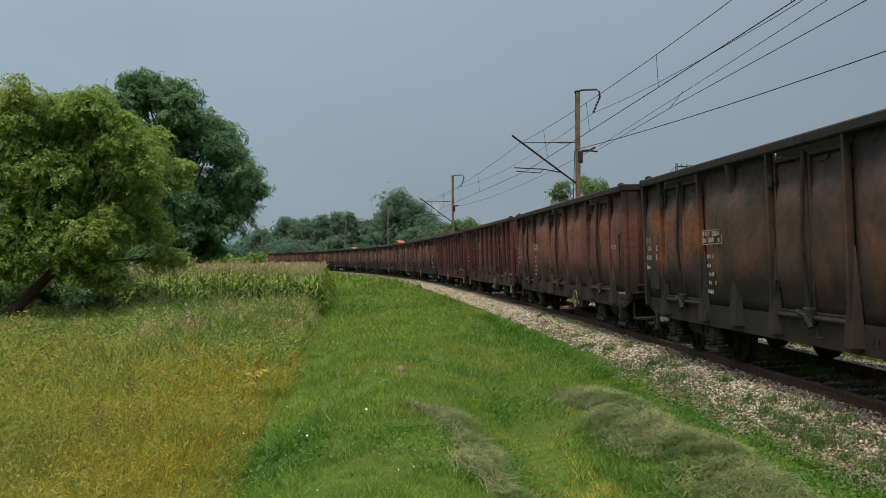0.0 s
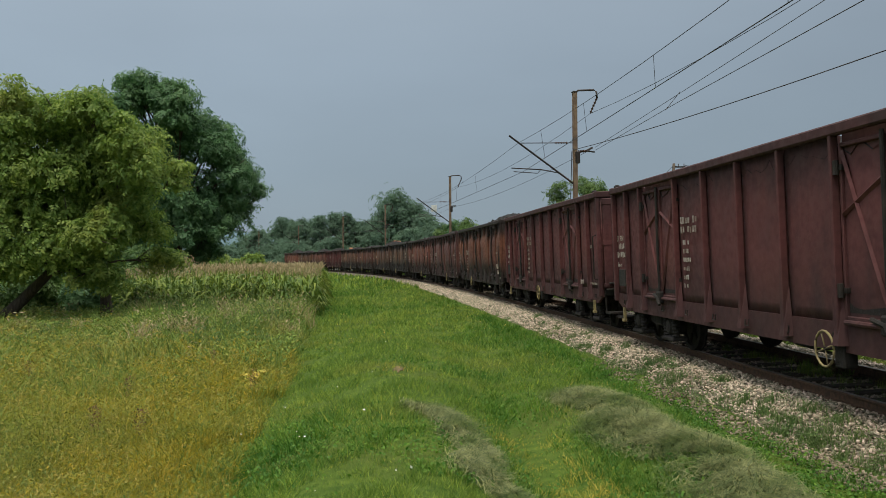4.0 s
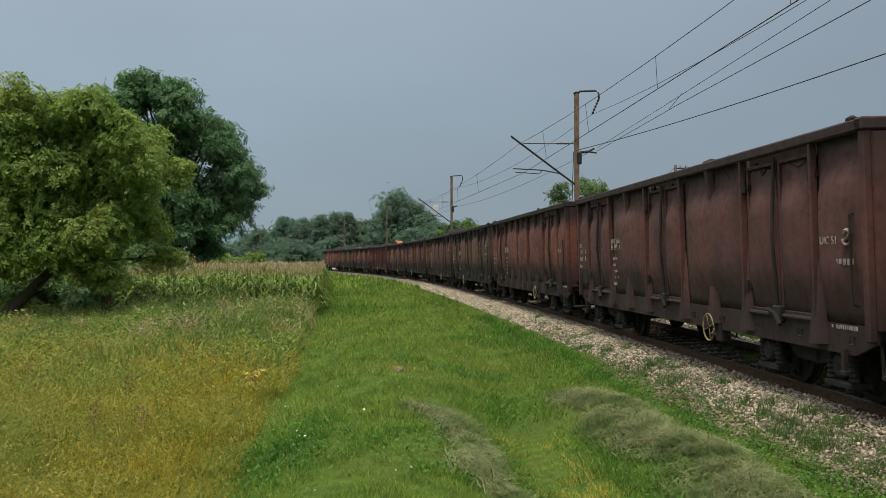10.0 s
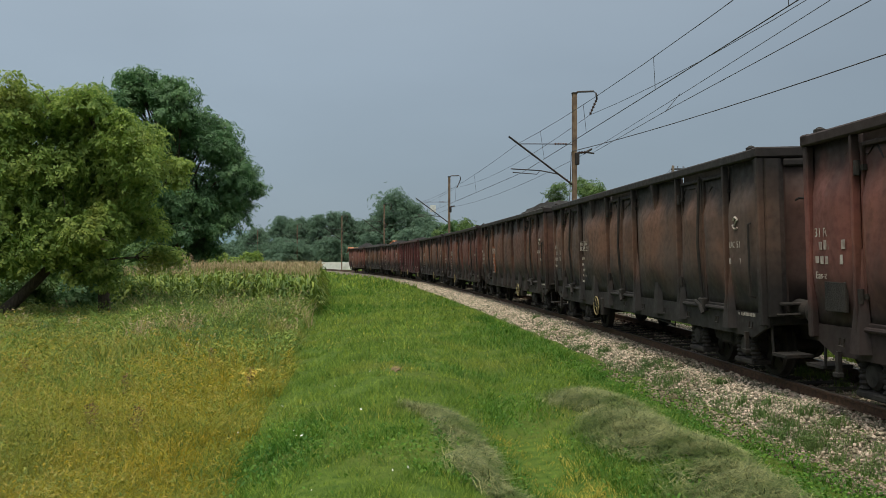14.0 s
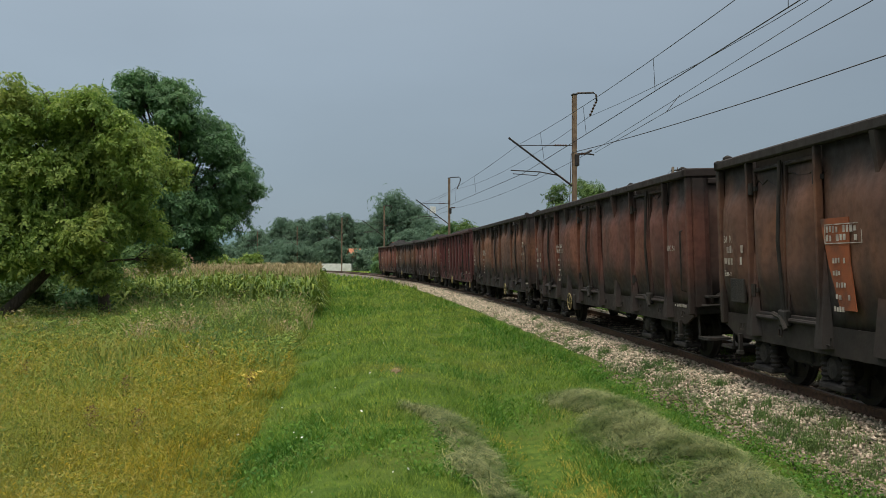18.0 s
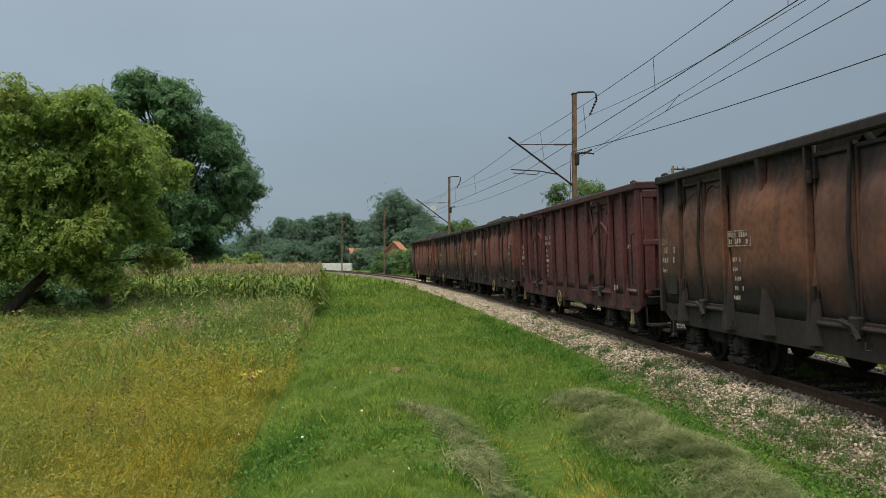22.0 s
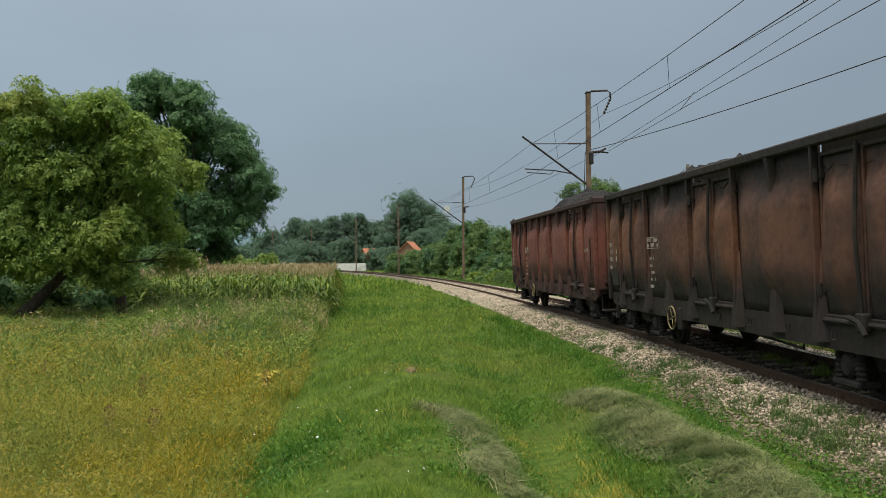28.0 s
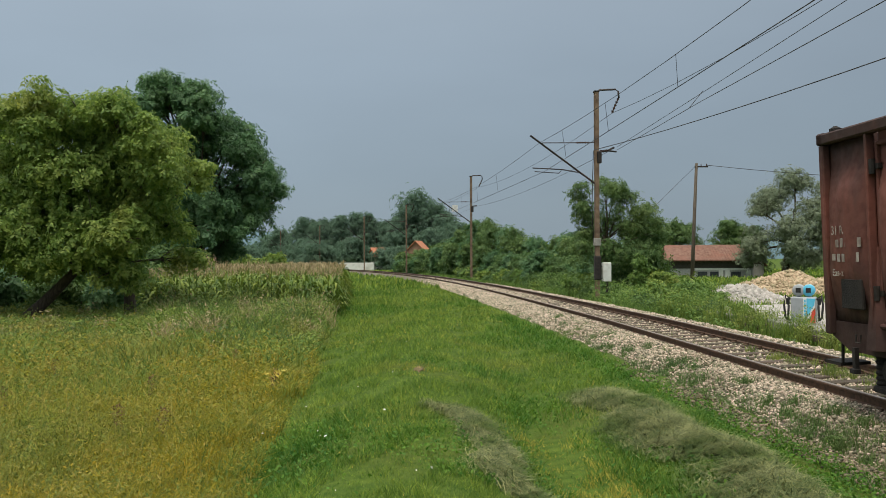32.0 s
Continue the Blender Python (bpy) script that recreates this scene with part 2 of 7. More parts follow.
# ---------------------------------------------------------------- materials
def mat(name, a, b, scale=4.0, rough=0.8, metal=0.0, bump=0.2, bscale=40.0, c=None, cscale=0.6, cmin=0.5, cmax=0.7, stretch=(1, 1, 1), island=0.0, piece=0.0, leaf=0.0, spec=0.35):
    """Two colours in fine noise, a third in large patches, relief, and a shift of tone by island or by piece."""
    m = bpy.data.materials.new(name)
    m.use_nodes = True
    n, l = m.node_tree.nodes, m.node_tree.links
    bs = n["Principled BSDF"]
    tc, mp = n.new("ShaderNodeTexCoord"), n.new("ShaderNodeMapping")
    mp.inputs["Scale"].default_value = stretch
    l.new(tc.outputs["Object"], mp.inputs[0])

    def noise_node(sc, det=5.0):
        q = n.new("ShaderNodeTexNoise")
        q.inputs["Scale"].default_value, q.inputs["Detail"].default_value = sc, det
        l.new(mp.outputs[0], q.inputs["Vector"])
        return q

    def blend(fac, ca, cb):
        q = n.new("ShaderNodeMix")
        q.data_type = "RGBA"
        for i, val in ((0, fac), (6, ca), (7, cb)):
            if isinstance(val, tuple):
                q.inputs[i].default_value = (*val, 1)
            elif isinstance(val, float):
                q.inputs[i].default_value = val
            else:
                l.new(val, q.inputs[i])
        return q.outputs[2]

    def ranged(sock, lo, hi, to0=0.0, to1=1.0):
        q = n.new("ShaderNodeMapRange")
        for k, val in (("From Min", lo), ("From Max", hi), ("To Min", to0), ("To Max", to1)):
            q.inputs[k].default_value = val
        l.new(sock, q.inputs["Value"])
        return q.outputs["Result"]

    col = blend(ranged(noise_node(scale).outputs["Fac"], 0.35, 0.65), a, b)
    if c:
        col = blend(ranged(noise_node(cscale, 4.0).outputs["Fac"], cmin, cmax), col, c)
    for amount, node, out in ((island, "ShaderNodeNewGeometry", "Random Per Island"), (piece, "ShaderNodeObjectInfo", "Random")):
        if amount:
            q = n.new("ShaderNodeHueSaturation")
            src = n.new(node)
            l.new(ranged(src.outputs[out], 0, 1, 1 - amount, 1 + amount), q.inputs["Value"])
            mul = n.new("ShaderNodeMath")
            mul.operation = "MULTIPLY_ADD"
            l.new(src.outputs[out], mul.inputs[0])
            mul.inputs[1].default_value, mul.inputs[2].default_value = -0.05 * amount / 0.4, 0.5 + 0.025 * amount / 0.4
            l.new(mul.outputs[0], q.inputs["Hue"])
            l.new(col, q.inputs["Color"])
            col = q.outputs["Color"]
    l.new(col, bs.inputs["Base Color"])
    bs.inputs["Roughness"].default_value, bs.inputs["Metallic"].default_value = rough, metal
    bs.inputs["Specular IOR Level"].default_value = spec
    if bump:
        q = n.new("ShaderNodeBump")
        q.inputs["Strength"].default_value, q.inputs["Distance"].default_value = bump, 0.02
        l.new(noise_node(bscale).outputs["Fac"], q.inputs["Height"])
        l.new(q.outputs[0], bs.inputs["Normal"])
    if leaf:
        tr, mx = n.new("ShaderNodeBsdfTranslucent"), n.new("ShaderNodeMixShader")
        l.new(col, tr.inputs["Color"])
        mx.inputs[0].default_value = leaf
        l.new(bs.outputs[0], mx.inputs[1])
        l.new(tr.outputs[0], mx.inputs[2])
        l.new(mx.outputs[0], n["Material Output"].inputs["Surface"])
    return m


def wagon_paint(name, base, rust, soot, shift, wear=0.5, grime=0.55):
    """Old wagon paint: rust blooms, soot run down from the top edge, mud thrown up from below."""
    m = bpy.data.materials.new(name)
    m.use_nodes = True
    n, l = m.node_tree.nodes, m.node_tree.links
    bs = n["Principled BSDF"]
    tc, mp, mp2 = n.new("ShaderNodeTexCoord"), n.new("ShaderNodeMapping"), n.new("ShaderNodeMapping")
    l.new(tc.outputs["Object"], mp.inputs[0])
    l.new(tc.outputs["Object"], mp2.inputs[0])
    mp.inputs["Location"].default_value = (shift, shift * 0.3, 0)
    mp2.inputs["Location"].default_value, mp2.inputs["Scale"].default_value = (shift * 2, 0, 0), (1.1, 0.6, 0.34)

    def noise_node(vec, sc, det=6.0):
        q = n.new("ShaderNodeTexNoise")
        q.inputs["Scale"].default_value, q.inputs["Detail"].default_value = sc, det
        l.new(vec.outputs[0], q.inputs["Vector"])
        return q.outputs["Fac"]

    def ranged(sock, lo, hi, to0=0.0, to1=1.0):
        q = n.new("ShaderNodeMapRange")
        for k, val in (("From Min", lo), ("From Max", hi), ("To Min", to0), ("To Max", to1)):
            q.inputs[k].default_value = val
        l.new(sock, q.inputs["Value"])
        return q.outputs["Result"]

    def blend(fac, ca, cb):
        q = n.new("ShaderNodeMix")
        q.data_type = "RGBA"
        l.new(fac, q.inputs[0])
        for i, val in ((6, ca), (7, cb)):
            if isinstance(val, tuple):
                q.inputs[i].default_value = (*val, 1)
            else:
                l.new(val, q.inputs[i])
        return q.outputs[2]

    def math_node(op, a, b):
        q = n.new("ShaderNodeMath")
        q.operation = op
        for i, val in ((0, a), (1, b)):
            if isinstance(val, float):
                q.inputs[i].default_value = val
            else:
                l.new(val, q.inputs[i])
        return q.outputs[0]

    big = noise_node(mp, 0.55, 4.0)
    col = blend(ranged(big, 0.62 - 0.35 * wear, 0.78 - 0.35 * wear), base, rust)
    fine = noise_node(mp, 9.0)
    col = blend(ranged(fine, 0.45, 0.75, 0.0, 0.5), col, (base[0] * 0.45, base[1] * 0.45, base[2] * 0.5))
    spots = noise_node(mp, 26.0)
    col = blend(ranged(spots, 0.66, 0.72, 0.0, 0.7), col, (rust[0] * 0.6, rust[1] * 0.5, rust[2] * 0.4))
    sep = n.new("ShaderNodeSeparateXYZ")
    l.new(tc.outputs["Object"], sep.inputs[0])
    streak = noise_node(mp2, 2.0, 4.0)
    low = ranged(math_node("ADD", sep.outputs["Z"], math_node("MULTIPLY", streak, 1.1)), 1.52, 2.42, 1.0, 0.0)
    top = ranged(math_node("SUBTRACT", sep.outputs["Z"], math_node("MULTIPLY", streak, 1.0)), 1.95, 2.60, 0.0, 1.0)
    dirt = math_node("MULTIPLY", math_node("MAXIMUM", low, top), grime * 1.6)
    dirt = math_node("MINIMUM", dirt, 0.93)
    col = blend(dirt, col, soot)
    run = ranged(noise_node(mp2, 2.6, 3.0), 0.46, 0.72, 0.0, 0.50)
    col = blend(run, col, soot)
    l.new(col, bs.inputs["Base Color"])
    l.new(ranged(fine, 0.3, 0.7, 0.62, 0.9), bs.inputs["Roughness"])
    bs.inputs["Specular IOR Level"].default_value = 0.3
    q = n.new("ShaderNodeBump")
    q.inputs["Strength"].default_value, q.inputs["Distance"].default_value = 0.35, 0.02
    l.new(math_node("ADD", noise_node(mp, 3.0), math_node("MULTIPLY", spots, 0.3)), q.inputs["Height"])
    l.new(q.outputs[0], bs.inputs["Normal"])
    return m


M_GROUND = mat("meadow_soil", (0.045, 0.085, 0.012), (0.095, 0.14, 0.022), 9, 0.95, bump=1.0, bscale=45, c=(0.08, 0.10, 0.02), cscale=0.5, spec=0.1)
# soil stain, with the shade of gaps and rail painted in as well
M_STONE_DIRTY_SHADED = mat("soiled_shaded_ballast", (0.125, 0.107, 0.066), (0.27, 0.235, 0.16), 14, 0.95, bump=0.4, bscale=60, c=(0.11, 0.095, 0.052), cscale=1.8, cmin=0.5, cmax=0.66, island=0.7)
M_STONE = mat("limestone_ballast", (0.27, 0.23, 0.160), (0.47, 0.41, 0.30), 26, 0.9, bump=0.4, bscale=60, c=(0.26, 0.215, 0.15), cscale=0.9, cmin=0.52, cmax=0.72, island=0.7)
# darker than the stones: shade in their gaps is painted into the bed
M_BED_SHADED = mat("ballast_bed", (0.085, 0.072, 0.052), (0.19, 0.162, 0.12), 22, 0.95, bump=1.0, bscale=26, c=(0.12, 0.10, 0.07), cscale=0.8)
M_RAIL = mat("rusty_rail", (0.060, 0.036, 0.024), (0.125, 0.070, 0.041), 14, 0.75, 0.25, bump=0.2)
M_RAILHEAD = mat("worn_rail_head", (0.30, 0.25, 0.21), (0.20, 0.155, 0.12), 10, 0.45, 0.8, bump=0.05)
M_SLEEPER = mat("old_sleeper_wood", (0.060, 0.044, 0.031), (0.11, 0.083, 0.060), 9, 0.9, stretch=(1, 6, 4), bump=0.5, piece=0.25)
M_UNDER = mat("grimy_steel", (0.012, 0.011, 0.010), (0.026, 0.022, 0.019), 7, 0.85, 0.1, bump=0.4, c=(0.04, 0.03, 0.024), cscale=2.0)
M_BOGIE = mat("dusty_bogie_steel", (0.015, 0.013, 0.012), (0.036, 0.031, 0.027), 8, 0.9, 0.1, bump=0.4)
M_WHEEL = mat("wheel_steel", (0.014, 0.012, 0.011), (0.03, 0.024, 0.02), 9, 0.75, 0.3, bump=0.2)
M_TREAD = mat("bright_tread", (0.35, 0.33, 0.31), (0.45, 0.43, 0.41), 20, 0.25, 0.95, bump=0)
M_COAL = mat("coal", (0.007, 0.007, 0.007), (0.022, 0.020, 0.019), 8, 0.9, bump=0.8, bscale=20, island=0.3)
M_WHITE = mat("faded_white_lettering", (0.42, 0.38, 0.33), (0.18, 0.13, 0.105), 7, 0.85, bump=0)
M_YELLOW = mat("faded_yellow_paint", (0.29, 0.235, 0.10), (0.15, 0.115, 0.06), 8, 0.7, bump=0.1)
M_GRASS = mat("mown_grass", (0.095, 0.185, 0.024), (0.215, 0.315, 0.046), 2.6, 0.7, bump=0, c=(0.225, 0.285, 0.048), cscale=0.5, island=0.5, leaf=0.38)
M_LUSH = mat("lush_grass", (0.050, 0.145, 0.012), (0.095, 0.210, 0.020), 0.9, 0.65, bump=0, island=0.35, leaf=0.3)
M_DRY = mat("ripe_field_grass", (0.39, 0.32, 0.026), (0.215, 0.225, 0.020), 2.2, 0.75, bump=0, c=(0.19, 0.24, 0.034), cscale=0.28, cmin=0.5, cmax=0.66, island=0.5, leaf=0.42)
M_WEED = mat("weed_leaves", (0.105, 0.185, 0.030), (0.215, 0.290, 0.054), 2.2, 0.7, bump=0, c=(0.235, 0.245, 0.06), cscale=0.4, island=0.35, leaf=0.3)
M_PANICLE = mat("golden_grass_panicles", (0.40, 0.33, 0.075), (0.29, 0.26, 0.055), 1.5, 0.85, bump=0, island=0.3, leaf=0.3)
M_DOCK = mat("brown_dock_seed", (0.10, 0.055, 0.028), (0.15, 0.085, 0.04), 4, 0.9, bump=0, island=0.3)
M_SOIL = mat("bare_earth", (0.11, 0.085, 0.042), (0.21, 0.155, 0.085), 14, 0.95, bump=0.8, bscale=40, spec=0.1)
M_STRAW = mat("dry_blades", (0.56, 0.45, 0.085), (0.42, 0.38, 0.070), 1.0, 0.8, bump=0, island=0.4, leaf=0.25)
M_HAY = mat("grey_cut_hay", (0.13, 0.165, 0.055), (0.24, 0.265, 0.115), 3, 0.9, bump=0, c=(0.085, 0.13, 0.03), cscale=1.6, cmin=0.48, cmax=0.62, island=0.55, leaf=0.2)
M_MOUND = mat("matted_hay", (0.030, 0.052, 0.010), (0.075, 0.10, 0.030), 9, 0.95, bump=1.0, bscale=25, spec=0.1)
M_CORN = mat("maize_leaves", (0.080, 0.145, 0.022), (0.18, 0.25, 0.042), 1.2, 0.6, bump=0, c=(0.25, 0.265, 0.06), cscale=0.35, island=0.4, leaf=0.25)
M_TASSEL = mat("maize_tassels", (0.44, 0.36, 0.20), (0.34, 0.27, 0.15), 2, 0.85, bump=0, island=0.35, leaf=0.2)
M_WALNUT = mat("walnut_leaves", (0.165, 0.265, 0.052), (0.235, 0.325, 0.068), 0.7, 0.6, bump=0, c=(0.30, 0.335, 0.070), cscale=0.5, cmin=0.54, cmax=0.72, island=0.3, leaf=0.5)
M_DARKLEAF = mat("ash_leaves", (0.075, 0.165, 0.068), (0.120, 0.225, 0.088), 0.5, 0.55, bump=0, island=0.25, leaf=0.42)
M_BUSH = mat("bush_leaves", (0.075, 0.145, 0.042), (0.125, 0.20, 0.056), 0.6, 0.65, bump=0, c=(0.165, 0.225, 0.068), cscale=0.25, island=0.3, leaf=0.4)
M_BRIGHT = mat("young_leaves", (0.10, 0.19, 0.034), (0.16, 0.255, 0.052), 0.8, 0.6, bump=0, island=0.3, leaf=0.36)
# distance haze is put into this leaf colour: paler and bluer
M_FAR_HAZE = mat("hazed_far_leaves", (0.110, 0.185, 0.125), (0.145, 0.225, 0.148), 0.10, 0.9, bump=0, c=(0.165, 0.245, 0.155), cscale=0.06, island=0.1, leaf=0.5)
M_WILLOW = mat("willow_leaves", (0.17, 0.215, 0.13), (0.225, 0.265, 0.165), 0.3, 0.65, bump=0, island=0.2, leaf=0.4)
# the blue-grey tint stands for air haze over the woods
M_HILL_HAZE = mat("hazed_wooded_hill", (0.15, 0.235, 0.28), (0.18, 0.265, 0.30), 0.03, 1.0, bump=0.5, bscale=0.2)
M_BARK = mat("bark", (0.055, 0.042, 0.03), (0.10, 0.078, 0.056), 8, 0.95, bump=0.8, bscale=14, stretch=(3, 3, 0.6))
M_POLE = mat("weathered_mast_steel", (0.17, 0.115, 0.075), (0.24, 0.17, 0.115), 5, 0.8, 0.2, bump=0.2, c=(0.11, 0.075, 0.055), cscale=1.2)
M_DARKSTEEL = mat("dark_bracket_steel", (0.03, 0.027, 0.026), (0.055, 0.045, 0.04), 9, 0.6, 0.5, bump=0.1)
M_WIRE = mat("wire", (0.035, 0.033, 0.033), (0.05, 0.045, 0.042), 4, 0.5, 0.6, bump=0)
M_CERAMIC = mat("brown_insulator", (0.05, 0.026, 0.018), (0.07, 0.036, 0.024), 12, 0.25, bump=0)
M_TIMBER = mat("grey_timber_pole", (0.075, 0.06, 0.046), (0.13, 0.105, 0.08), 6, 0.9, stretch=(4, 4, 0.4), bump=0.4)
M_BOX = mat("white_box_paint", (0.66, 0.66, 0.63), (0.74, 0.74, 0.71), 5, 0.55, bump=0.05, c=(0.5, 0.48, 0.42), cscale=3)
M_CONCRETE = mat("old_concrete", (0.22, 0.21, 0.185), (0.31, 0.295, 0.265), 5, 0.9, bump=0.6, c=(0.15, 0.145, 0.115), cscale=1.1)
M_RUBBLE = mat("pale_rubble", (0.30, 0.275, 0.245), (0.42, 0.395, 0.355), 6, 0.95, bump=0.8, bscale=12, island=0.25)
M_OCHRE = mat("ochre_rock", (0.30, 0.225, 0.135), (0.43, 0.345, 0.225), 4, 0.95, bump=0.8, bscale=9, island=0.3)
M_ROOFRUST = mat("rust_red_roof", (0.15, 0.075, 0.052), (0.23, 0.13, 0.095), 3, 0.85, bump=0.3, c=(0.22, 0.10, 0.07), cscale=0.8)
M_TILE = mat("orange_roof_tiles", (0.40, 0.15, 0.08), (0.48, 0.21, 0.12), 4, 0.85, bump=0.3)
M_PLASTER = mat("white_plaster", (0.68, 0.67, 0.63), (0.76, 0.75, 0.71), 2, 0.9, bump=0.1, c=(0.55, 0.53, 0.48), cscale=0.7)
M_PINK = mat("pink_plaster", (0.30, 0.165, 0.115), (0.36, 0.21, 0.15), 2, 0.9, bump=0.1)
M_BLOCK = mat("grey_block_wall", (0.34, 0.33, 0.32), (0.42, 0.41, 0.39), 6, 0.9, bump=0.3)
M_DARKWOOD = mat("dark_boards", (0.045, 0.04, 0.036), (0.085, 0.075, 0.065), 4, 0.9, stretch=(1, 1, 6), bump=0.3)
M_PUMPGREY = mat("pump_grey", (0.30, 0.32, 0.34), (0.36, 0.38, 0.40), 6, 0.45, bump=0.05)
M_PUMPBLUE = mat("pump_blue", (0.10, 0.45, 0.66), (0.12, 0.50, 0.72), 6, 0.4, bump=0)
M_PUMPRED = mat("pump_red", (0.62, 0.055, 0.04), (0.70, 0.07, 0.05), 6, 0.4, bump=0)
M_RUBBER = mat("black_rubber", (0.015, 0.015, 0.016), (0.025, 0.025, 0.026), 8, 0.6, bump=0.1)
M_GLASS = mat("dusty_window", (0.03, 0.035, 0.04), (0.06, 0.065, 0.07), 3, 0.25, bump=0)

# ---------------------------------------------------------------- ground, track bed, rails
def build_ground():
    u = np.linspace(-1, 1, 231)
    gx = 3.0 * np.sinh(6.6 * u) - 0.5
    v = np.linspace(-0.72, 1, 241)
    gy = 3.6 * np.sinh(7.1 * v) + 9.0
    X, Y = np.meshgrid(gx, gy)
    z = ground_z(X.ravel(), Y.ravel())
    n = len(gx)
    i, j = np.meshgrid(np.arange(n - 1), np.arange(len(gy) - 1))
    a = (j * n + i).ravel()
    me = np_mesh("ground", np.c_[X.ravel(), Y.ravel(), z], np.c_[a, a + 1, a + n + 1, a + n], M_GROUND, True)
    return tagged(new("ground", me), "green meadow ground beside a railway line", "ground", kind="structure")


def sweep(outline, s0, s1, step):
    """A track section, an outline of (off, z), swept along the line."""
    so = Solid()
    rings = [[tuple(on_line(s, o, z)) for o, z in outline] for s in np.arange(s0, s1 + step / 2, step)]
    return so.loft(rings)


build_ground()
BED = [(-2.6, -0.60), (-2.4, -0.42), (-1.8, -0.20), (-1.4, -0.14), (-0.86, -0.135), (-0.66, -0.205), (0.66, -0.205), (0.86, -0.135), (1.4, -0.14), (1.85, -0.22), (2.55, -0.44), (2.75, -0.62)]
bed = part("ballast_bed", sweep(BED, -20, 330, 2.0), M_BED_SHADED)
tagged(bed, "limestone ballast bed under the rails, darkened for shade between stones", "ballast", kind="structure")

track = thing("railway_track", "single railway track with rusty rails on wooden sleepers", "track", kind="structure")
HEAD = [(-0.036, -0.012), (-0.028, 0.0), (0.028, 0.0), (0.036, -0.012), (0.033, -0.036), (0.010, -0.046), (0.008, -0.118), (0.062, -0.136), (0.062, -0.149), (-0.062, -0.149), (-0.062, -0.136), (-0.008, -0.118), (-0.010, -0.046), (-0.033, -0.036)]
for o in (0.752, -0.752):
    rail = part("rail", sweep([(o + a, b) for a, b in HEAD], -16, 320, 1.0), M_RAIL, track, "rust-brown steel rail", smooth=False)
    part("rail_head", sweep([(o - 0.026, 0.0015), (o + 0.026, 0.0015), (o + 0.030, -0.002), (o - 0.030, -0.002)], -16, 320, 1.0), M_RAILHEAD, rail, "polished running surface")
sl = Solid().box(-1.3, 1.3, -0.125, 0.125, -0.16, 0.0, 0.012)
sleeper_mesh = sl.mesh("sleeper", M_SLEEPER)
plate_mesh = Solid().box(-0.17, 0.17, -0.08, 0.08, 0, 0.014).box(-0.12, -0.075, -0.06, 0.06, 0.01, 0.05, 0.01).box(0.075, 0.12, -0.06, 0.06, 0.01, 0.05, 0.01).mesh("chair", M_RAIL)


def at_track(s, off, z, turn=0.0):
    x, y, zz = on_line(s, off, z)
    h = math.atan2(np.interp(s, LINE_S, LINE_DX), np.interp(s, LINE_S, LINE_DY))
    return Matrix.Translation((x, y, zz)) @ Matrix.Rotation(-h + turn, 4, "Z") @ Matrix.Rotation(-CANT, 4, "Y")


for i in range(216):
    s = -4 + i * 0.62
    part("sleeper", sleeper_mesh, None, track, at=at_track(s, RNG.uniform(-0.03, 0.03), -0.163, RNG.uniform(-0.02, 0.02)))
    if i < 60:
        for o in (0.752, -0.752):
            part("rail_chair", plate_mesh, None, track, at=at_track(s, o, -0.151))
far_sl = Solid()
for i in range(300):
    m = at_track(-4 + (216 + i) * 0.62, 0, -0.152)
    b = Solid().box(-1.3, 1.3, -0.125, 0.125, -0.16, 0.0)
    far_sl.add([m @ Vector(q) for q in b.v], b.f)
tagged(part("sleeper_row", far_sl, M_SLEEPER, track, "distant wooden sleepers"), kind="stuff")


def stones(n, s_max, off_lo, off_hi, size, seed, spill=False):
    rg = np.random.RandomState(seed)
    s = 1.5 + (s_max - 1.5) * rg.beta(0.9, 2.2, n)
    off = rg.uniform(off_lo, off_hi, n)
    if spill:
        off = np.minimum(off, 2.75 - 0.4 * rg.uniform(0, 1, n) ** 2)
    bz = np.interp(off, [b[0] for b in BED], [b[1] for b in BED])
    c = on_line(s, off, bz).T
    if spill:                                    # stones that rolled out onto the bank
        c[:, 2] = np.maximum(c[:, 2], ground_z(c[:, 0], c[:, 1]))
    c[:, 2] += rg.uniform(-0.008, 0.020, n)
    octa = np.array([(1, 0, 0), (0, 1, 0), (-1, 0, 0), (0, -1, 0), (0, 0, 0.75), (0, 0, -0.75)])
    tri = np.array([(0, 1, 4), (1, 2, 4), (2, 3, 4), (3, 0, 4), (1, 0, 5), (2, 1, 5), (3, 2, 5), (0, 3, 5)])
    r = size * rg.uniform(0.55, 1.35, (n, 1, 1)) * np.clip(0.85 + s / 40, 0, 1.9)[:, None, None]
    v = octa[None] * rg.uniform(0.6, 1.25, (n, 6, 1)) * r * rg.uniform(0.7, 1.2, (n, 1, 3))
    a = rg.uniform(0, 6.28, n)
    ca, sa = np.cos(a)[:, None], np.sin(a)[:, None]
    t = rg.uniform(-0.7, 0.7, n)[:, None]
    x, y, z = v[..., 0] * ca - v[..., 1] * sa, v[..., 0] * sa + v[..., 1] * ca, v[..., 2]
    v = np.stack([x * np.cos(t) - z * np.sin(t), y, x * np.sin(t) + z * np.cos(t)], -1) + c[:, None]
    f = tri[None] + 6 * np.arange(n)[:, None, None]
    return v.reshape(-1, 3), f.reshape(-1, 3)


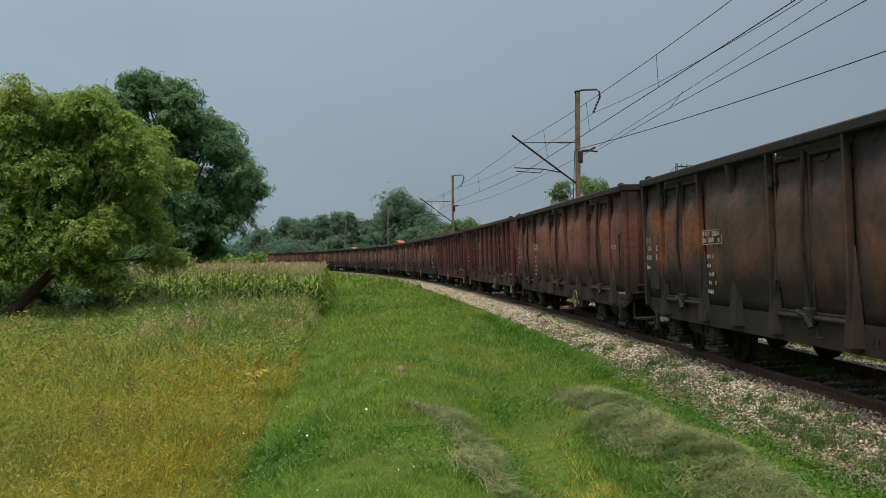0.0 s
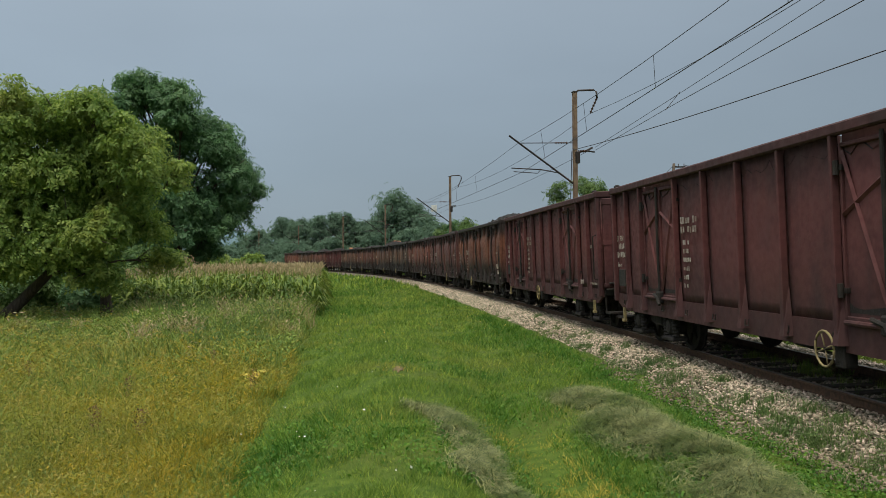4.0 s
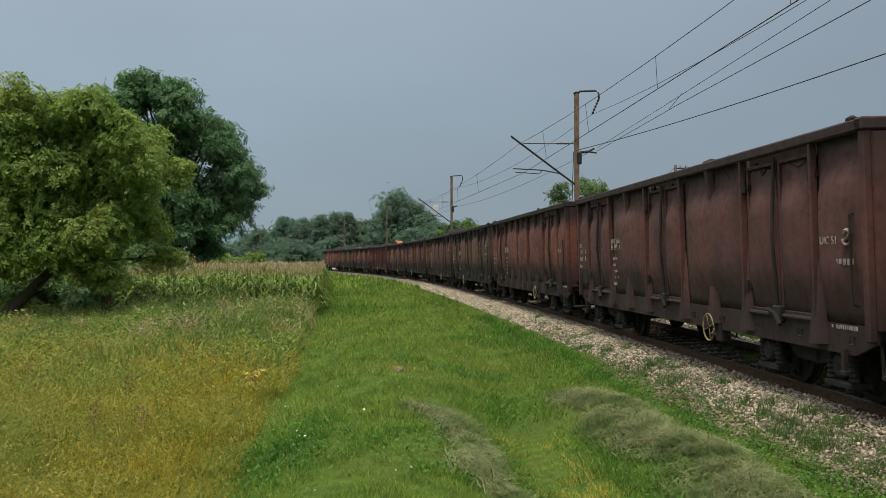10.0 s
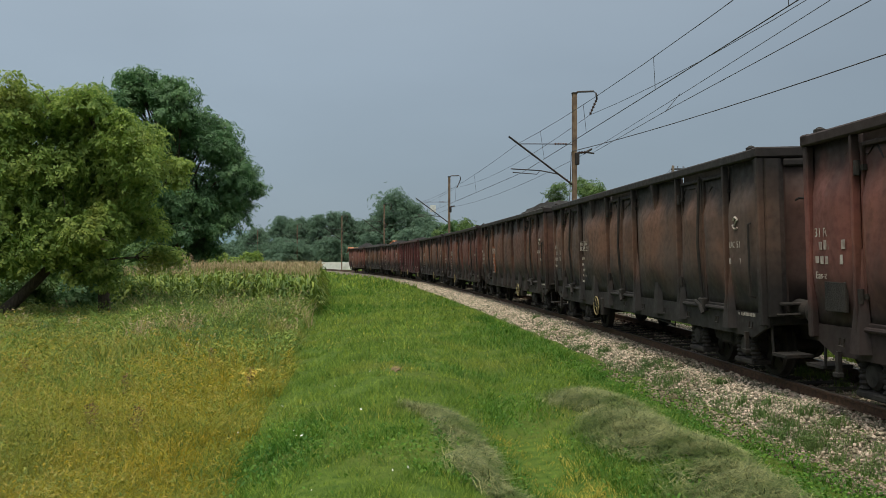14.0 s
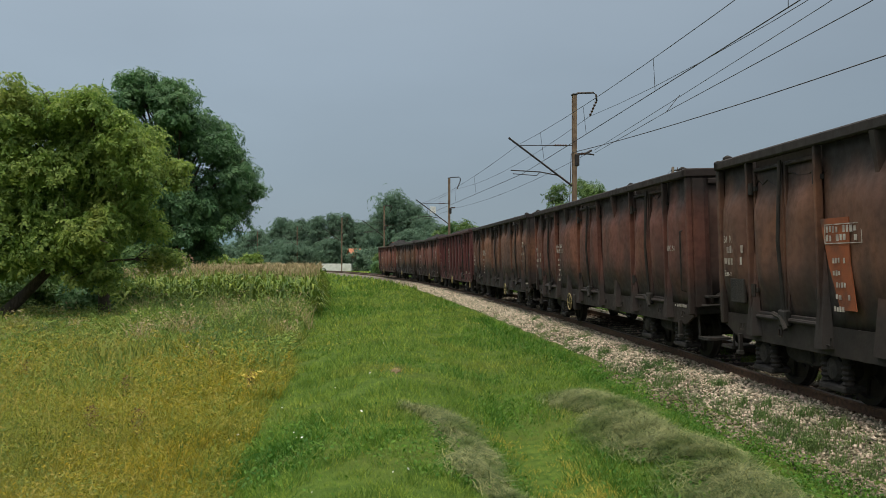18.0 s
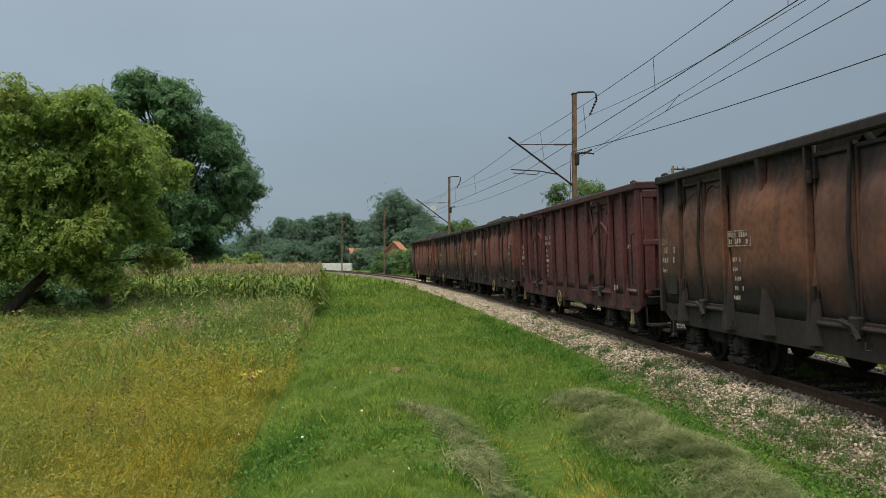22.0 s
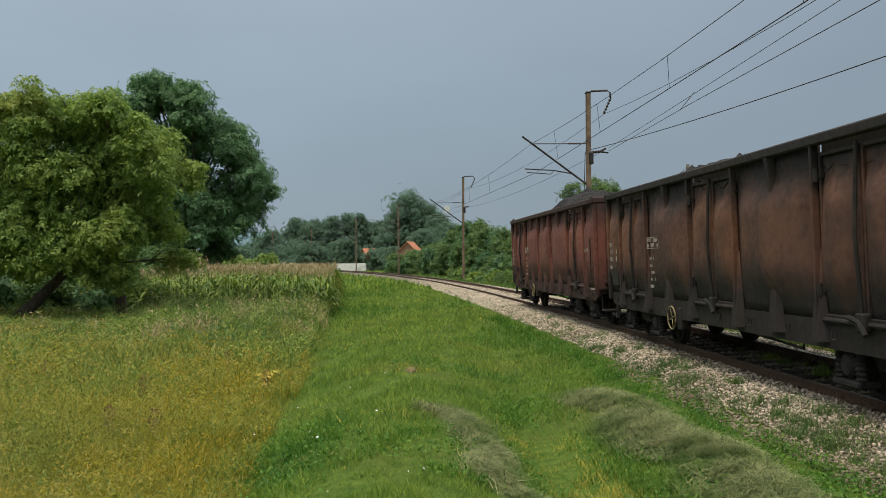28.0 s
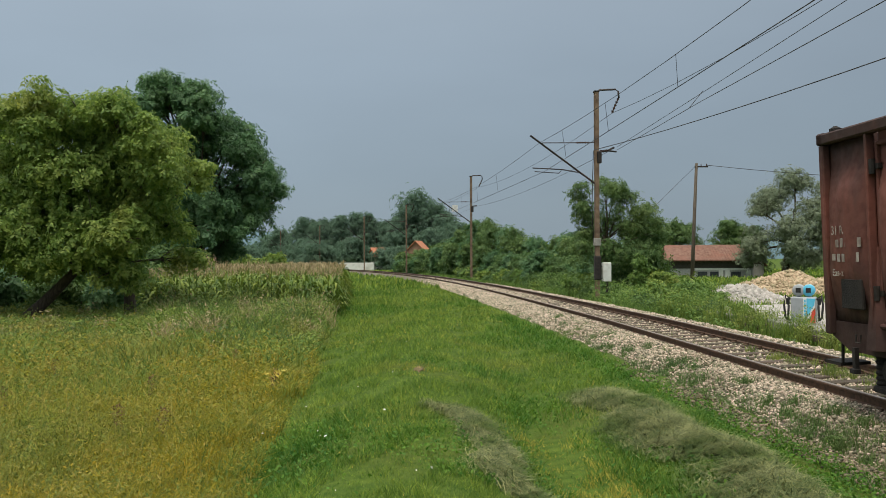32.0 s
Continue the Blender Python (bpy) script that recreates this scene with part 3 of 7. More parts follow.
v, f = stones(46000, 80, 0.80, 2.75, 0.031, 3)
# the dark stones grow more frequent nearby, for soil and for painted shade
soil = np.random.RandomState(30).uniform(0, 1, len(f) // 8) < np.interp(v[::6, 1], [6, 9, 12, 18, 40], [0.62, 0.52, 0.34, 0.18, 0.10]) + 0.35 * rough(v[::6, 0], v[::6, 1], 0.5)
tagged(new("ballast_stone", np_mesh("ballast_stone", v, f[np.repeat(soil, 8)], M_STONE_DIRTY_SHADED)), "soil-stained ballast stones on the near shoulder, darkened for shade", "ballast", kind="stuff")
f = f[np.repeat(~soil, 8)]
tagged(new("ballast_stone", np_mesh("ballast_stone", v, f, M_STONE)), "loose pale limestone ballast on the near shoulder", "ballast", kind="stuff")
v, f = stones(2200, 12, 2.2, 2.75, 0.028, 6, True)
tagged(new("ballast_stone", np_mesh("ballast_stone", v, f, M_STONE_DIRTY_SHADED)), "scattered ballast stones spilt down the bank", "ballast", kind="stuff")
v, f = stones(21000, 100, -0.69, 0.69, 0.034, 4)
tagged(new("ballast_stone", np_mesh("ballast_stone", v, f, M_STONE)), "loose pale ballast between the rails", "ballast", kind="stuff")
v, f = stones(9000, 60, -2.6, -0.85, 0.040, 5)
tagged(new("ballast_stone", np_mesh("ballast_stone", v, f, M_STONE)), "loose pale ballast behind the far rail", "ballast", kind="stuff")


# ---------------------------------------------------------------- grass and field
def blades(name, label, material, x, y, h, w, seed, lean=0.5, bend=2, z=None, up=None):
    """Tapered blades in one mesh: bend segments each, rooted at x, y."""
    rg = np.random.RandomState(seed)
    n = len(x)
    z0 = ground_z(x, y) if z is None else z
    a, az = rg.uniform(0, 6.28, n), rg.uniform(0, 6.28, n)
    l = rg.uniform(0.15, 1.0, n) * lean * h
    wx, wy = np.cos(a) * w * 0.5, np.sin(a) * w * 0.5
    rows = []
    for k in range(bend + 1):
        q = k / bend
        cx, cy, cz = x + np.cos(az) * l * q ** 1.8, y + np.sin(az) * l * q ** 1.8, z0 - 0.01 + h * (q - 0.25 * lean * q ** 3)
        t = 1.0 - 0.88 * q ** 1.5
        rows += [np.c_[cx - wx * t, cy - wy * t, cz], np.c_[cx + wx * t, cy + wy * t, cz]]
    v = np.stack(rows, 1)
    k = 2 * (bend + 1)
    b = k * np.arange(n)[:, None]
    f = np.concatenate([b + np.array([[2 * i, 2 * i + 1, 2 * i + 3, 2 * i + 2]]) for i in range(bend)])
    return tagged(new(name, np_mesh(name, v.reshape(-1, 3), f, material)), label, "grass", kind="stuff")


def spread(n, y0, y1, seed, xl=-0.62, xr=0.5, power=1.0):
    """Places that thin out with distance."""
    rg = np.random.RandomState(seed)
    q = rg.uniform(0, 1, n)
    y = y0 * (y1 / y0) ** (q ** power)
    return rg.uniform(xl, xr, n) * (y + 1.5), y


def zone(x, y):
    s, d = off_line(x, y)
    return s, d, x - field_edge(y)


x, y = spread(640000, 4.0, 85, 11)
s, d, e = zone(x, y)
rg = np.random.RandomState(12)
k = (d > 2.42 + 0.35 * rg.uniform(-0.8, 1, len(x)) ** 3 * np.clip(14 / np.maximum(y, 5), 0.3, 1.4) + 0.16 * rough(x, y, 0.3)) & (e > -0.2 + 0.25 * rg.uniform(-1, 1, len(x)))
lush = 1.5 * np.exp(-((x - 0.98) / 0.42) ** 2 - ((y - 11.3) / 1.0) ** 2) + 1.0 * np.exp(-((x + 1.45) / 0.5) ** 2 - ((y - 8.2) / 1.2) ** 2) + 0.45 * (rough(x, y, 1.1) > 0.3) + 1.1 * np.exp(-((d - 2.8) / 0.45) ** 2) * (y < 30)
gully = np.exp(-((x - 1.03 + 0.13 * (y - 9)) / 0.36) ** 4) * np.clip((10.6 - y) / 0.8, 0, 1) * np.clip(0.85 + 0.4 * rough(x, y, 0.2), 0.3, 1)
dry = 0.014 + 0.95 * gully + 1.0 * np.exp(-((x + 0.65) / 0.16) ** 2 - ((y - 13.1) / 0.6) ** 2) + 0.05 * (rough(x, y, 0.9) < -0.5)
u_ = rg.uniform(0, 1, len(x))
is_dry = u_ < dry
is_lush = ~is_dry & (rg.uniform(0, 1, len(x)) < lush)
tuft = np.clip(0.85 + 0.6 * rough(x, y, 0.05) + 0.7 * rough(x, y, 0.11) + 0.45 * rough(x, y, 0.3), 0.2, 2.4)
k &= rg.uniform(0, 1, len(x)) < 0.55 + 0.6 * tuft
k &= ~((np.hypot((x + 0.65) / 0.14, (y - 13.1) / 0.6) < 1) & (u_ < 0.6))
for sel, nm, lb, mt, hh, ww in ((k & ~is_lush & ~is_dry, "mown_grass", "short tufted meadow grass, mixed fresh greens", M_GRASS, 0.074, 0.0064), (k & is_lush, "lush_grass", "deep green lush grass and clover", M_LUSH, 0.085, 0.0085),
                        (k & is_dry, "dry_grass", "short straw-yellow dried grass", M_STRAW, 0.052, 0.0065)):
    xs, ys = x[sel], y[sel]
    h = hh * (0.2 + tuft[sel]) * rg.uniform(0.5, 1.3, len(xs)) * np.clip(0.8 + ys / 40, 0.8, 1.8)
    blades(nm, lb, mt, xs, ys, h, ww * np.clip(ys / 8, 0.85, 8) * rg.uniform(0.5, 1.5, len(xs)), 13, 0.95, 1)


def leaves(name, label, material, x, y, z, size, seed, wide=0.3):
    """Single kite-shaped leaves at all tilts, for broad-leaved weeds and clover."""
    rg = np.random.RandomState(seed)
    n = len(x)
    c = np.c_[x, y, z]
    nrm = rg.normal(0, 0.6, (n, 3)) + np.array([0, -0.2, 1.0])
    nrm /= np.linalg.norm(nrm, axis=1)[:, None]
    a = np.cross(nrm, rg.normal(0, 1, (n, 3)))
    a /= np.linalg.norm(a, axis=1)[:, None]
    b = np.cross(nrm, a)
    L = (size * rg.uniform(0.5, 1.4, n))[:, None]
    v = np.stack([c - a * L * 0.5, c + b * L * wide, c + a * L * 0.5 - nrm * L * 0.15, c - b * L * wide], 1)
    return tagged(new(name, np_mesh(name, v.reshape(-1, 3), 4 * np.arange(n)[:, None] + np.array([[0, 1, 2, 3]]), material)), label, "weeds", kind="stuff")


q_ = np.where(k & is_lush & (y < 22) & (rg.uniform(0, 1, len(x)) < 0.3))[0]
leaves("clover", "low clover leaves among the mown grass", M_LUSH, x[q_], y[q_], ground_z(x[q_], y[q_]) + rg.uniform(0.02, 0.11, len(q_)), 0.035, 14)
q_ = np.where(k & (y < 24) & (x < -0.1))[0][::1900]
leaves("meadow_flower", "tiny white flowers scattered in the grass", M_PLASTER, x[q_], y[q_], ground_z(x[q_], y[q_]) + 0.12, 0.028, 15)

# the same meadow and field beside and behind the camera
rg = np.random.RandomState(16)
x, y = rg.uniform(-26, 6, 60000), rg.uniform(-18, 30, 60000)
s, d, e = zone(x, y)
k = (d > 3.2) & ((y < 4.5) | (x < -0.62 * (y + 1.5)))
for sel, nm, lb, mt, hh in ((k & (e > 0), "mown_grass", "short meadow grass where the camera stands", M_GRASS, 0.09), (k & (e <= 0), "field_grass", "ripening field grass beside the meadow", M_DRY, 0.34)):
    blades(nm, lb, mt, x[sel], y[sel], hh * rg.uniform(0.5, 1.2, sel.sum()), 0.03, 17, 1.2, 2)

x, y = spread(260000, 5.2, 40, 21, -0.66, -0.02)
s, d, e = zone(x, y)
k = (e < 0.10 + 0.16 * rough(x, y, 0.5)) & (y < 27 + 2 * rough(x, y, 2.0))
rr = np.random.RandomState(5).uniform(0, 1, len(x))
green = rr < np.clip((y - 13) / 10, 0.22, 0.85) + 0.30 * (rough(x, y, 1.0) > 0.35) + 0.2 * np.exp(-((e + 0.05) / 0.2) ** 2)
clump = np.clip(0.85 + 0.55 * rough(x, y, 0.045) + 0.35 * rough(x, y, 0.11) + 0.2 * rough(x, y, 0.7), 0.3, 1.7)
k &= np.random.RandomState(6).uniform(0, 1, len(x)) < 0.15 + 0.8 * clump
for sel, nm, lb, mt, seed in ((k & ~green, "field_grass", "tall ripening golden-yellow field grass", M_DRY, 22), (k & green, "field_weed", "tall green weeds among the field grass", M_WEED, 23)):
    xs, ys, es = x[sel], y[sel], e[sel]
    h = np.random.RandomState(seed).uniform(0.09, 0.36, len(xs)) * clump[sel] * np.clip(0.8 - es * 0.9, 0.5, 1.0) * 1.15
    blades(nm, lb, mt, xs, ys, h, 0.0066 * np.clip(ys / 8, 0.8, 3) * np.random.RandomState(seed).uniform(0.5, 1.6, len(xs)), seed, 1.15, 2)
q_ = np.where(k)[0]
q_ = q_[q_ % 5 < 3]
rg = np.random.RandomState(25)
jx, jy = x[q_] + rg.normal(0, 0.05, len(q_)), y[q_] + rg.normal(0, 0.05, len(q_))
jz = ground_z(jx, jy) + rg.uniform(0.08, 0.38, len(q_)) * clump[q_] * np.clip(0.55 - e[q_] * 0.9, 0.5, 1.0)
gold = ~green[q_]
for sel, nm, lb, mt in ((gold, "field_grass", "small golden leaves and seed heads of the field", M_DRY), (~gold, "field_weed", "small green weed leaves in the field", M_WEED)):
    leaves(nm, lb, mt, jx[sel], jy[sel], jz[sel], 0.044 * np.clip(jy[sel] / 10, 0.8, 2.2), 26, 0.14)
xs, ys = x[k][::24], y[k][::24]
blades("seed_stalk", "thin pale seed stalks above the field grass", M_PANICLE, xs, ys, np.random.RandomState(9).uniform(0.35, 0.6, len(xs)) * np.clip(0.4 - e[k][::24] * 0.6, 0.3, 1.0), 0.007 * np.clip(ys / 8, 0.8, 3), 24, 0.9, 3)

# dark seed spikes of dock, drooping panicles and one yellowed plant in the field
rg = np.random.RandomState(27)
px_, py_ = [], []
for cx, cy in ((-3.1, 8.9), (-3.6, 9.0), (-4.2, 11.6), (-2.6, 11.9), (-5.6, 10.4), (-6.3, 13.2), (-3.9, 14.8)):
    px_.append(cx + rg.normal(0, 0.035, 160))
    py_.append(cy + rg.normal(0, 0.035, 160))
px_, py_ = np.concatenate(px_), np.concatenate(py_)
leaves("dock_plant", "rust-brown seed spikes of dock in the field", M_DOCK, px_, py_, ground_z(px_, py_) + rg.uniform(0.18, 0.46, len(px_)), 0.020, 28, 0.4)
x2, y2 = x[k][5::60], y[k][5::60]
x5, y5 = np.repeat(x2, 5) + rg.normal(0, 0.03, 5 * len(x2)), np.repeat(y2, 5) + rg.normal(0, 0.03, 5 * len(x2))
leaves("grass_panicle", "pale drooping seed heads over the field grass", M_PANICLE, x5, y5, ground_z(x5, y5) + np.repeat(rg.uniform(0.26, 0.50, len(x2)) * np.clip(0.5 - e[k][5::60] * 0.6, 0.3, 1.0), 5) + rg.uniform(-0.03, 0.03, len(x5)), 0.05 * np.clip(y5 / 10, 0.8, 2.0), 29, 0.10)
px_, py_ = -2.75 + rg.normal(0, 0.11, 120), 12.6 + rg.normal(0, 0.16, 120)
leaves("yellowed_plant", "yellowed broad-leaved plant at the field edge", M_STRAW, px_, py_, ground_z(px_, py_) + rg.uniform(0.05, 0.34, 120), 0.085, 30, 0.25)
# weeds between the field grass and the maize, and below the trees
x, y = spread(40000, 18, 31, 31, -0.62, -0.1)
s, d, e = zone(x, y)
k = e < 0.2
blades("weed", "rank green weeds and grasses before the maize", M_WEED, x[k], y[k], np.random.RandomState(3).uniform(0.25, 0.85, k.sum()) * np.where(x[k] < -8.5, 0.6, 1.0) * np.clip((y[k] - 16.5) / 4, 0.3, 1) * np.clip(0.4 - e[k] * 0.5, 0.3, 1) * np.clip(0.8 + 0.5 * rough(x[k], y[k], 0.7), 0.3, 1.4), 0.035, 32, 1.1, 2)
x, y = spread(70000, 14.5, 31, 33, -0.62, -0.1)
s, d, e = zone(x, y)
k = (e < 0.1) & (np.random.RandomState(34).uniform(0, 1, len(x)) < np.clip((y - 14) / 6, 0.05, 1)) & (rough(x, y, 0.8) > -0.7)
x, y = x[k], y[k]
leaves("weed", "broad-leaved green weeds before the maize", M_WEED, x, y, ground_z(x, y) + np.random.RandomState(35).uniform(0.06, 0.75, len(x)) * np.clip((y - 14) / 10, 0.5, 1.0) * np.where(x < -8.5, 0.7, 1.0) * np.clip(0.9 + 0.6 * rough(x, y, 0.6), 0.35, 1.6), 0.07, 36, 0.22)
rg = np.random.RandomState(37)
x, y = spread(9000, 14.5, 27, 38, -0.62, -0.12)
s, d, e = zone(x, y)
k = (e < -0.05) & (rough(x, y, 0.35) > -0.1)
x, y = x[k], y[k]
blades("weed_stalk", "pale upright weed stalks before the maize", M_WEED, x, y, rg.uniform(0.25, 0.6, len(x)) * np.clip(1.25 - (y - 14) / 24, 0.5, 1.2), 0.030, 39, 0.7, 3)
nc = 420
cy_ = 15.5 + 14.5 * rg.beta(1.5, 1.1, nc)
cx_ = field_edge(cy_) - 0.1 - rg.uniform(0, 1, nc) ** 1.3 * (0.45 * cy_ - 1.0)
for lo, hi, mt, lb, sd in ((0, 250, M_WEED, "tall clumps of rank green weeds", 57), (250, 330, M_TASSEL, "tall clumps of pale straw-coloured grass", 58), (330, 420, M_BUSH, "dark leafy nettles before the maize", 59)):
    m_ = hi - lo
    xs, ys = np.repeat(cx_[lo:hi], 60) + rg.normal(0, 0.14, m_ * 60), np.repeat(cy_[lo:hi], 60) + rg.normal(0, 0.14, m_ * 60)
    hs_ = np.repeat(rg.uniform(0.4, 1.05, m_) * np.clip((cy_[lo:hi] - 11) / 10, 0.4, 1.1) * np.where(cx_[lo:hi] < -0.36 * cy_[lo:hi], 0.6, 1.0), 60) * rg.uniform(0.4, 1.1, m_ * 60)
    blades("weed_clump", lb, mt, xs, ys, hs_, 0.022, sd, 0.7, 3)
    leaves("weed_clump", lb, mt, xs, ys, ground_z(xs, ys) + hs_ * rg.uniform(0.3, 1.05, len(xs)), 0.085, sd + 10, 0.2)
# a worn bare spot on the bank
gx_, gy_ = np.meshgrid(np.linspace(-1, 1, 13), np.linspace(-1, 1, 25))
ra_ = np.hypot(gx_, gy_).ravel()
kk_ = 0.8 + 0.5 * rough(gx_.ravel() * 3, gy_.ravel() * 3, 0.22)
sx_, sy_ = -0.65 + 0.14 * gx_.ravel() * kk_, 13.1 + 0.6 * gy_.ravel() * kk_
i_, j_ = np.meshgrid(np.arange(12), np.arange(24))
a_ = (j_ * 13 + i_).ravel()
spot = new("bare_soil", np_mesh("bare_soil", np.c_[sx_, sy_, ground_z(sx_, sy_) + 0.012 - 0.10 * np.clip(ra_ - 0.55, 0, 1)], np.c_[a_, a_ + 1, a_ + 14, a_ + 13], M_SOIL, True))
tagged(spot, "worn bare patch of brown earth in the grass", "soil", kind="stuff")
# weeds on the ballast shoulder and at the far side of the line
rg = np.random.RandomState(41)
s = 2 + 50 * rg.beta(0.8, 3.2, 90000)
o = np.where(rg.uniform(0, 1, len(s)) < 0.75, rg.uniform(1.25, 2.75, len(s)), rg.uniform(-0.5, 0.5, len(s)))
clump = rough(s * 1.3, o * 2.0, 0.06) + 0.5 * rough(s, o * 2.0, 0.2) + rg.normal(0, 0.35, len(s))
k = (clump > 0.72 + np.where(abs(o) > 1, (2.5 - o) * 0.45, 0.4)) & ((abs(o) > 1) | (s < 22))
p_ = on_line(s[k], o[k], np.interp(o[k], [b[0] for b in BED], [b[1] for b in BED]))
blades("ballast_weed", "thin green weeds growing through the ballast", M_BUSH, p_[0], p_[1], rg.uniform(0.04, 0.20, k.sum()), 0.009, 42, 0.7, 2, z=p_[2])
cs_, co_ = 1.2 + 26 * rg.beta(0.8, 2.3, 230), 2.6 - 1.3 * rg.beta(0.9, 1.6, 230)
s = np.repeat(cs_, 90) + rg.normal(0, 0.07, 230 * 90)
o = np.clip(np.repeat(co_, 90) + rg.normal(0, 0.06, 230 * 90), 1.1, 2.7)
p_ = on_line(s, o, np.interp(o, [b[0] for b in BED], [b[1] for b in BED]))
hs_ = np.repeat(rg.uniform(0.3, 0.9, 230), 90) * rg.uniform(0.08, 0.28, len(s))
blades("ballast_weed", "clumps of rank weeds on the ballast shoulder", M_BUSH, p_[0], p_[1], hs_, 0.008, 47, 0.6, 2, z=p_[2])
leaves("ballast_weed", "small weed leaves on the ballast shoulder", M_BUSH, p_[0][::2], p_[1][::2], p_[2][::2] + rg.uniform(0.02, 0.20, len(p_[0][::2])) * np.repeat(rg.uniform(0.4, 1.0, 230), 45), 0.030, 48, 0.3)
cs_ = rg.uniform(4.5, 11.5, 26)
s = np.repeat(cs_, 50) + rg.normal(0, 0.08, 26 * 50)
o = np.repeat(rg.uniform(-0.6, -0.1, 26), 50) + rg.normal(0, 0.06, 26 * 50)
p_ = on_line(s, o, -0.2)
blades("ballast_weed", "yellowish weeds growing between the rails", M_WEED, p_[0], p_[1], rg.uniform(0.08, 0.24, len(s)), 0.010, 49, 0.6, 2, z=p_[2])
s = 4 + 100 * rg.beta(1, 1.6, 30000)
o = -rg.uniform(2.1, 4.8, len(s))
p_ = on_line(s, o, 0)
k = (rough(p_[0], p_[1], 1.2) > -0.6) & ((s > 17) | (o > -2.9))
blades("verge_weed", "rank weeds along the far side of the track", M_BRIGHT, p_[0][k], p_[1][k], rg.uniform(0.10, 0.40, k.sum()) * np.clip((s[k] - 8) / 14, 0.3, 1.3) * np.clip(1 + 0.8 * rough(p_[0][k], p_[1][k], 0.9), 0.4, 1.7), 0.03 * np.clip(s[k] / 30, 0.6, 2.5), 43, 0.8, 2)
cs_, co_ = rg.uniform(9.0, 24.0, 150), -rg.uniform(2.45, 3.5, 150)
s2 = np.repeat(cs_, 60) + rg.normal(0, 0.12, 9000)
p2 = on_line(s2, np.repeat(co_, 60) + rg.normal(0, 0.10, 9000), 0)
h2 = np.repeat(rg.uniform(0.35, 0.95, 150), 60) * np.clip((s2 - 6) / 10, 0.35, 1.0)
blades("verge_weed", "yellowish rank weeds before the loading ramp", M_WEED, p2[0], p2[1], h2 * rg.uniform(0.5, 1.1, 9000), 0.016, 55, 0.5, 2, z=p2[2] - 0.4)
leaves("verge_weed", "weed leaves before the loading ramp", M_WEED, p2[0], p2[1], p2[2] - 0.4 + h2 * rg.uniform(0.2, 1.0, 9000), 0.06, 56, 0.25)
q_ = np.where(k & (s > 13) & (s < 48) & (o > -4.4))[0]
leaves("verge_weed", "leafy brambles and nettles along the far side of the track", M_BRIGHT, p_[0][q_], p_[1][q_], ground_z(p_[0][q_], p_[1][q_]) + rg.uniform(0.05, 0.95, len(q_)) * np.clip((s[q_] - 15) / 10, 0.3, 1) * np.clip(1 + 0.7 * rough(p_[0][q_], p_[1][q_], 0.9), 0.4, 1.7), 0.085, 46)
x, y = spread(60000, 26, 160, 44, -0.62, 0.9)
s, d, e = zone(x, y)
k = (d < -4.5) | ((e < -1) & (y > 40)) | ((d > 2.3) & (y > 60))
blades("far_meadow", "rough far meadow grass", M_GRASS, x[k], y[k], np.random.RandomState(8).uniform(0.2, 0.5, k.sum()), 0.10 * np.clip(y[k] / 40, 0.5, 3), 45, 0.8, 1)


def maize():
    rg = np.random.RandomState(50)
    xs, ys = [], []
    for r in range(44):
        yy = 30.0 + r * 0.72
        n = int(40 + r * 1.2)
        px = np.interp(np.arange(n) + rg.uniform(-0.3, 0.3, n), [0, n - 1], [-0.36 * yy, field_edge(yy) + 0.15])
        xs.append(px)
        ys.append(yy + rg.normal(0, 0.15, n) + 0.7 * rough(px * 1.0, 0 * px, 1.2))
    x, y = np.concatenate(xs), np.concatenate(ys)
    n = len(x)
    z = ground_z(x, y)
    H = rg.uniform(1.35, 1.72, n) * np.clip(1 + 0.10 * rough(x, y, 1.5), 0.85, 1.12)
    rows, faces, base = [], [], 0
    lf = 10
    for q in range(lf):
        h0 = H * (0.10 + 0.74 * q / lf)
        az = rg.uniform(0, 6.28, n)
        ln = rg.uniform(0.40, 0.70, n) * (1.1 - 0.04 * q)
        up = rg.uniform(0.16, 0.34, n)
        wd = rg.uniform(0.07, 0.11, n)
        pts = []
        for t in (0, 0.35, 0.7, 1.0):
            cx, cy = x + np.cos(az) * ln * t, y + np.sin(az) * ln * t
            cz = z + h0 + up * 3.0 * t * (1 - 1.05 * t)
            wk = wd * (0.55 + 0.9 * t) * (1 - t ** 2.2) * 0.5 + 0.004
            pts += [np.c_[cx - np.sin(az) * wk, cy + np.cos(az) * wk, cz], np.c_[cx + np.sin(az) * wk, cy - np.cos(az) * wk, cz + 0.02]]
        rows.append(np.stack(pts, 1).reshape(-1, 3))
        b = base + 8 * np.arange(n)[:, None]
        faces += [b + np.array([[2 * i, 2 * i + 1, 2 * i + 3, 2 * i + 2]]) for i in range(3)]
        base += 8 * n
    stalk = np.stack([np.c_[x - 0.014, y, z], np.c_[x + 0.014, y, z], np.c_[x + 0.008, y, z + H], np.c_[x - 0.008, y, z + H]], 1).reshape(-1, 3)
    rows.append(stalk)
    faces.append(base + 4 * np.arange(n)[:, None] + np.array([[0, 1, 2, 3]]))
    tagged(new("maize", np_mesh("maize", np.concatenate(rows), np.concatenate(faces), M_CORN)), "dense rows of green maize in a field", "maize", kind="stuff")
    m = 5 * n
    x5, y5, z5 = np.repeat(x, 5), np.repeat(y, 5), np.repeat(z + H * 0.97, 5)
    blades("maize_tassel", "dry pinkish-brown tassels on the maize", M_TASSEL, x5, y5, rg.uniform(0.16, 0.34, m), 0.026 * np.clip((y5 - 28) / 6, 0.4, 1.6), 51, 1.0, 2, z=z5)


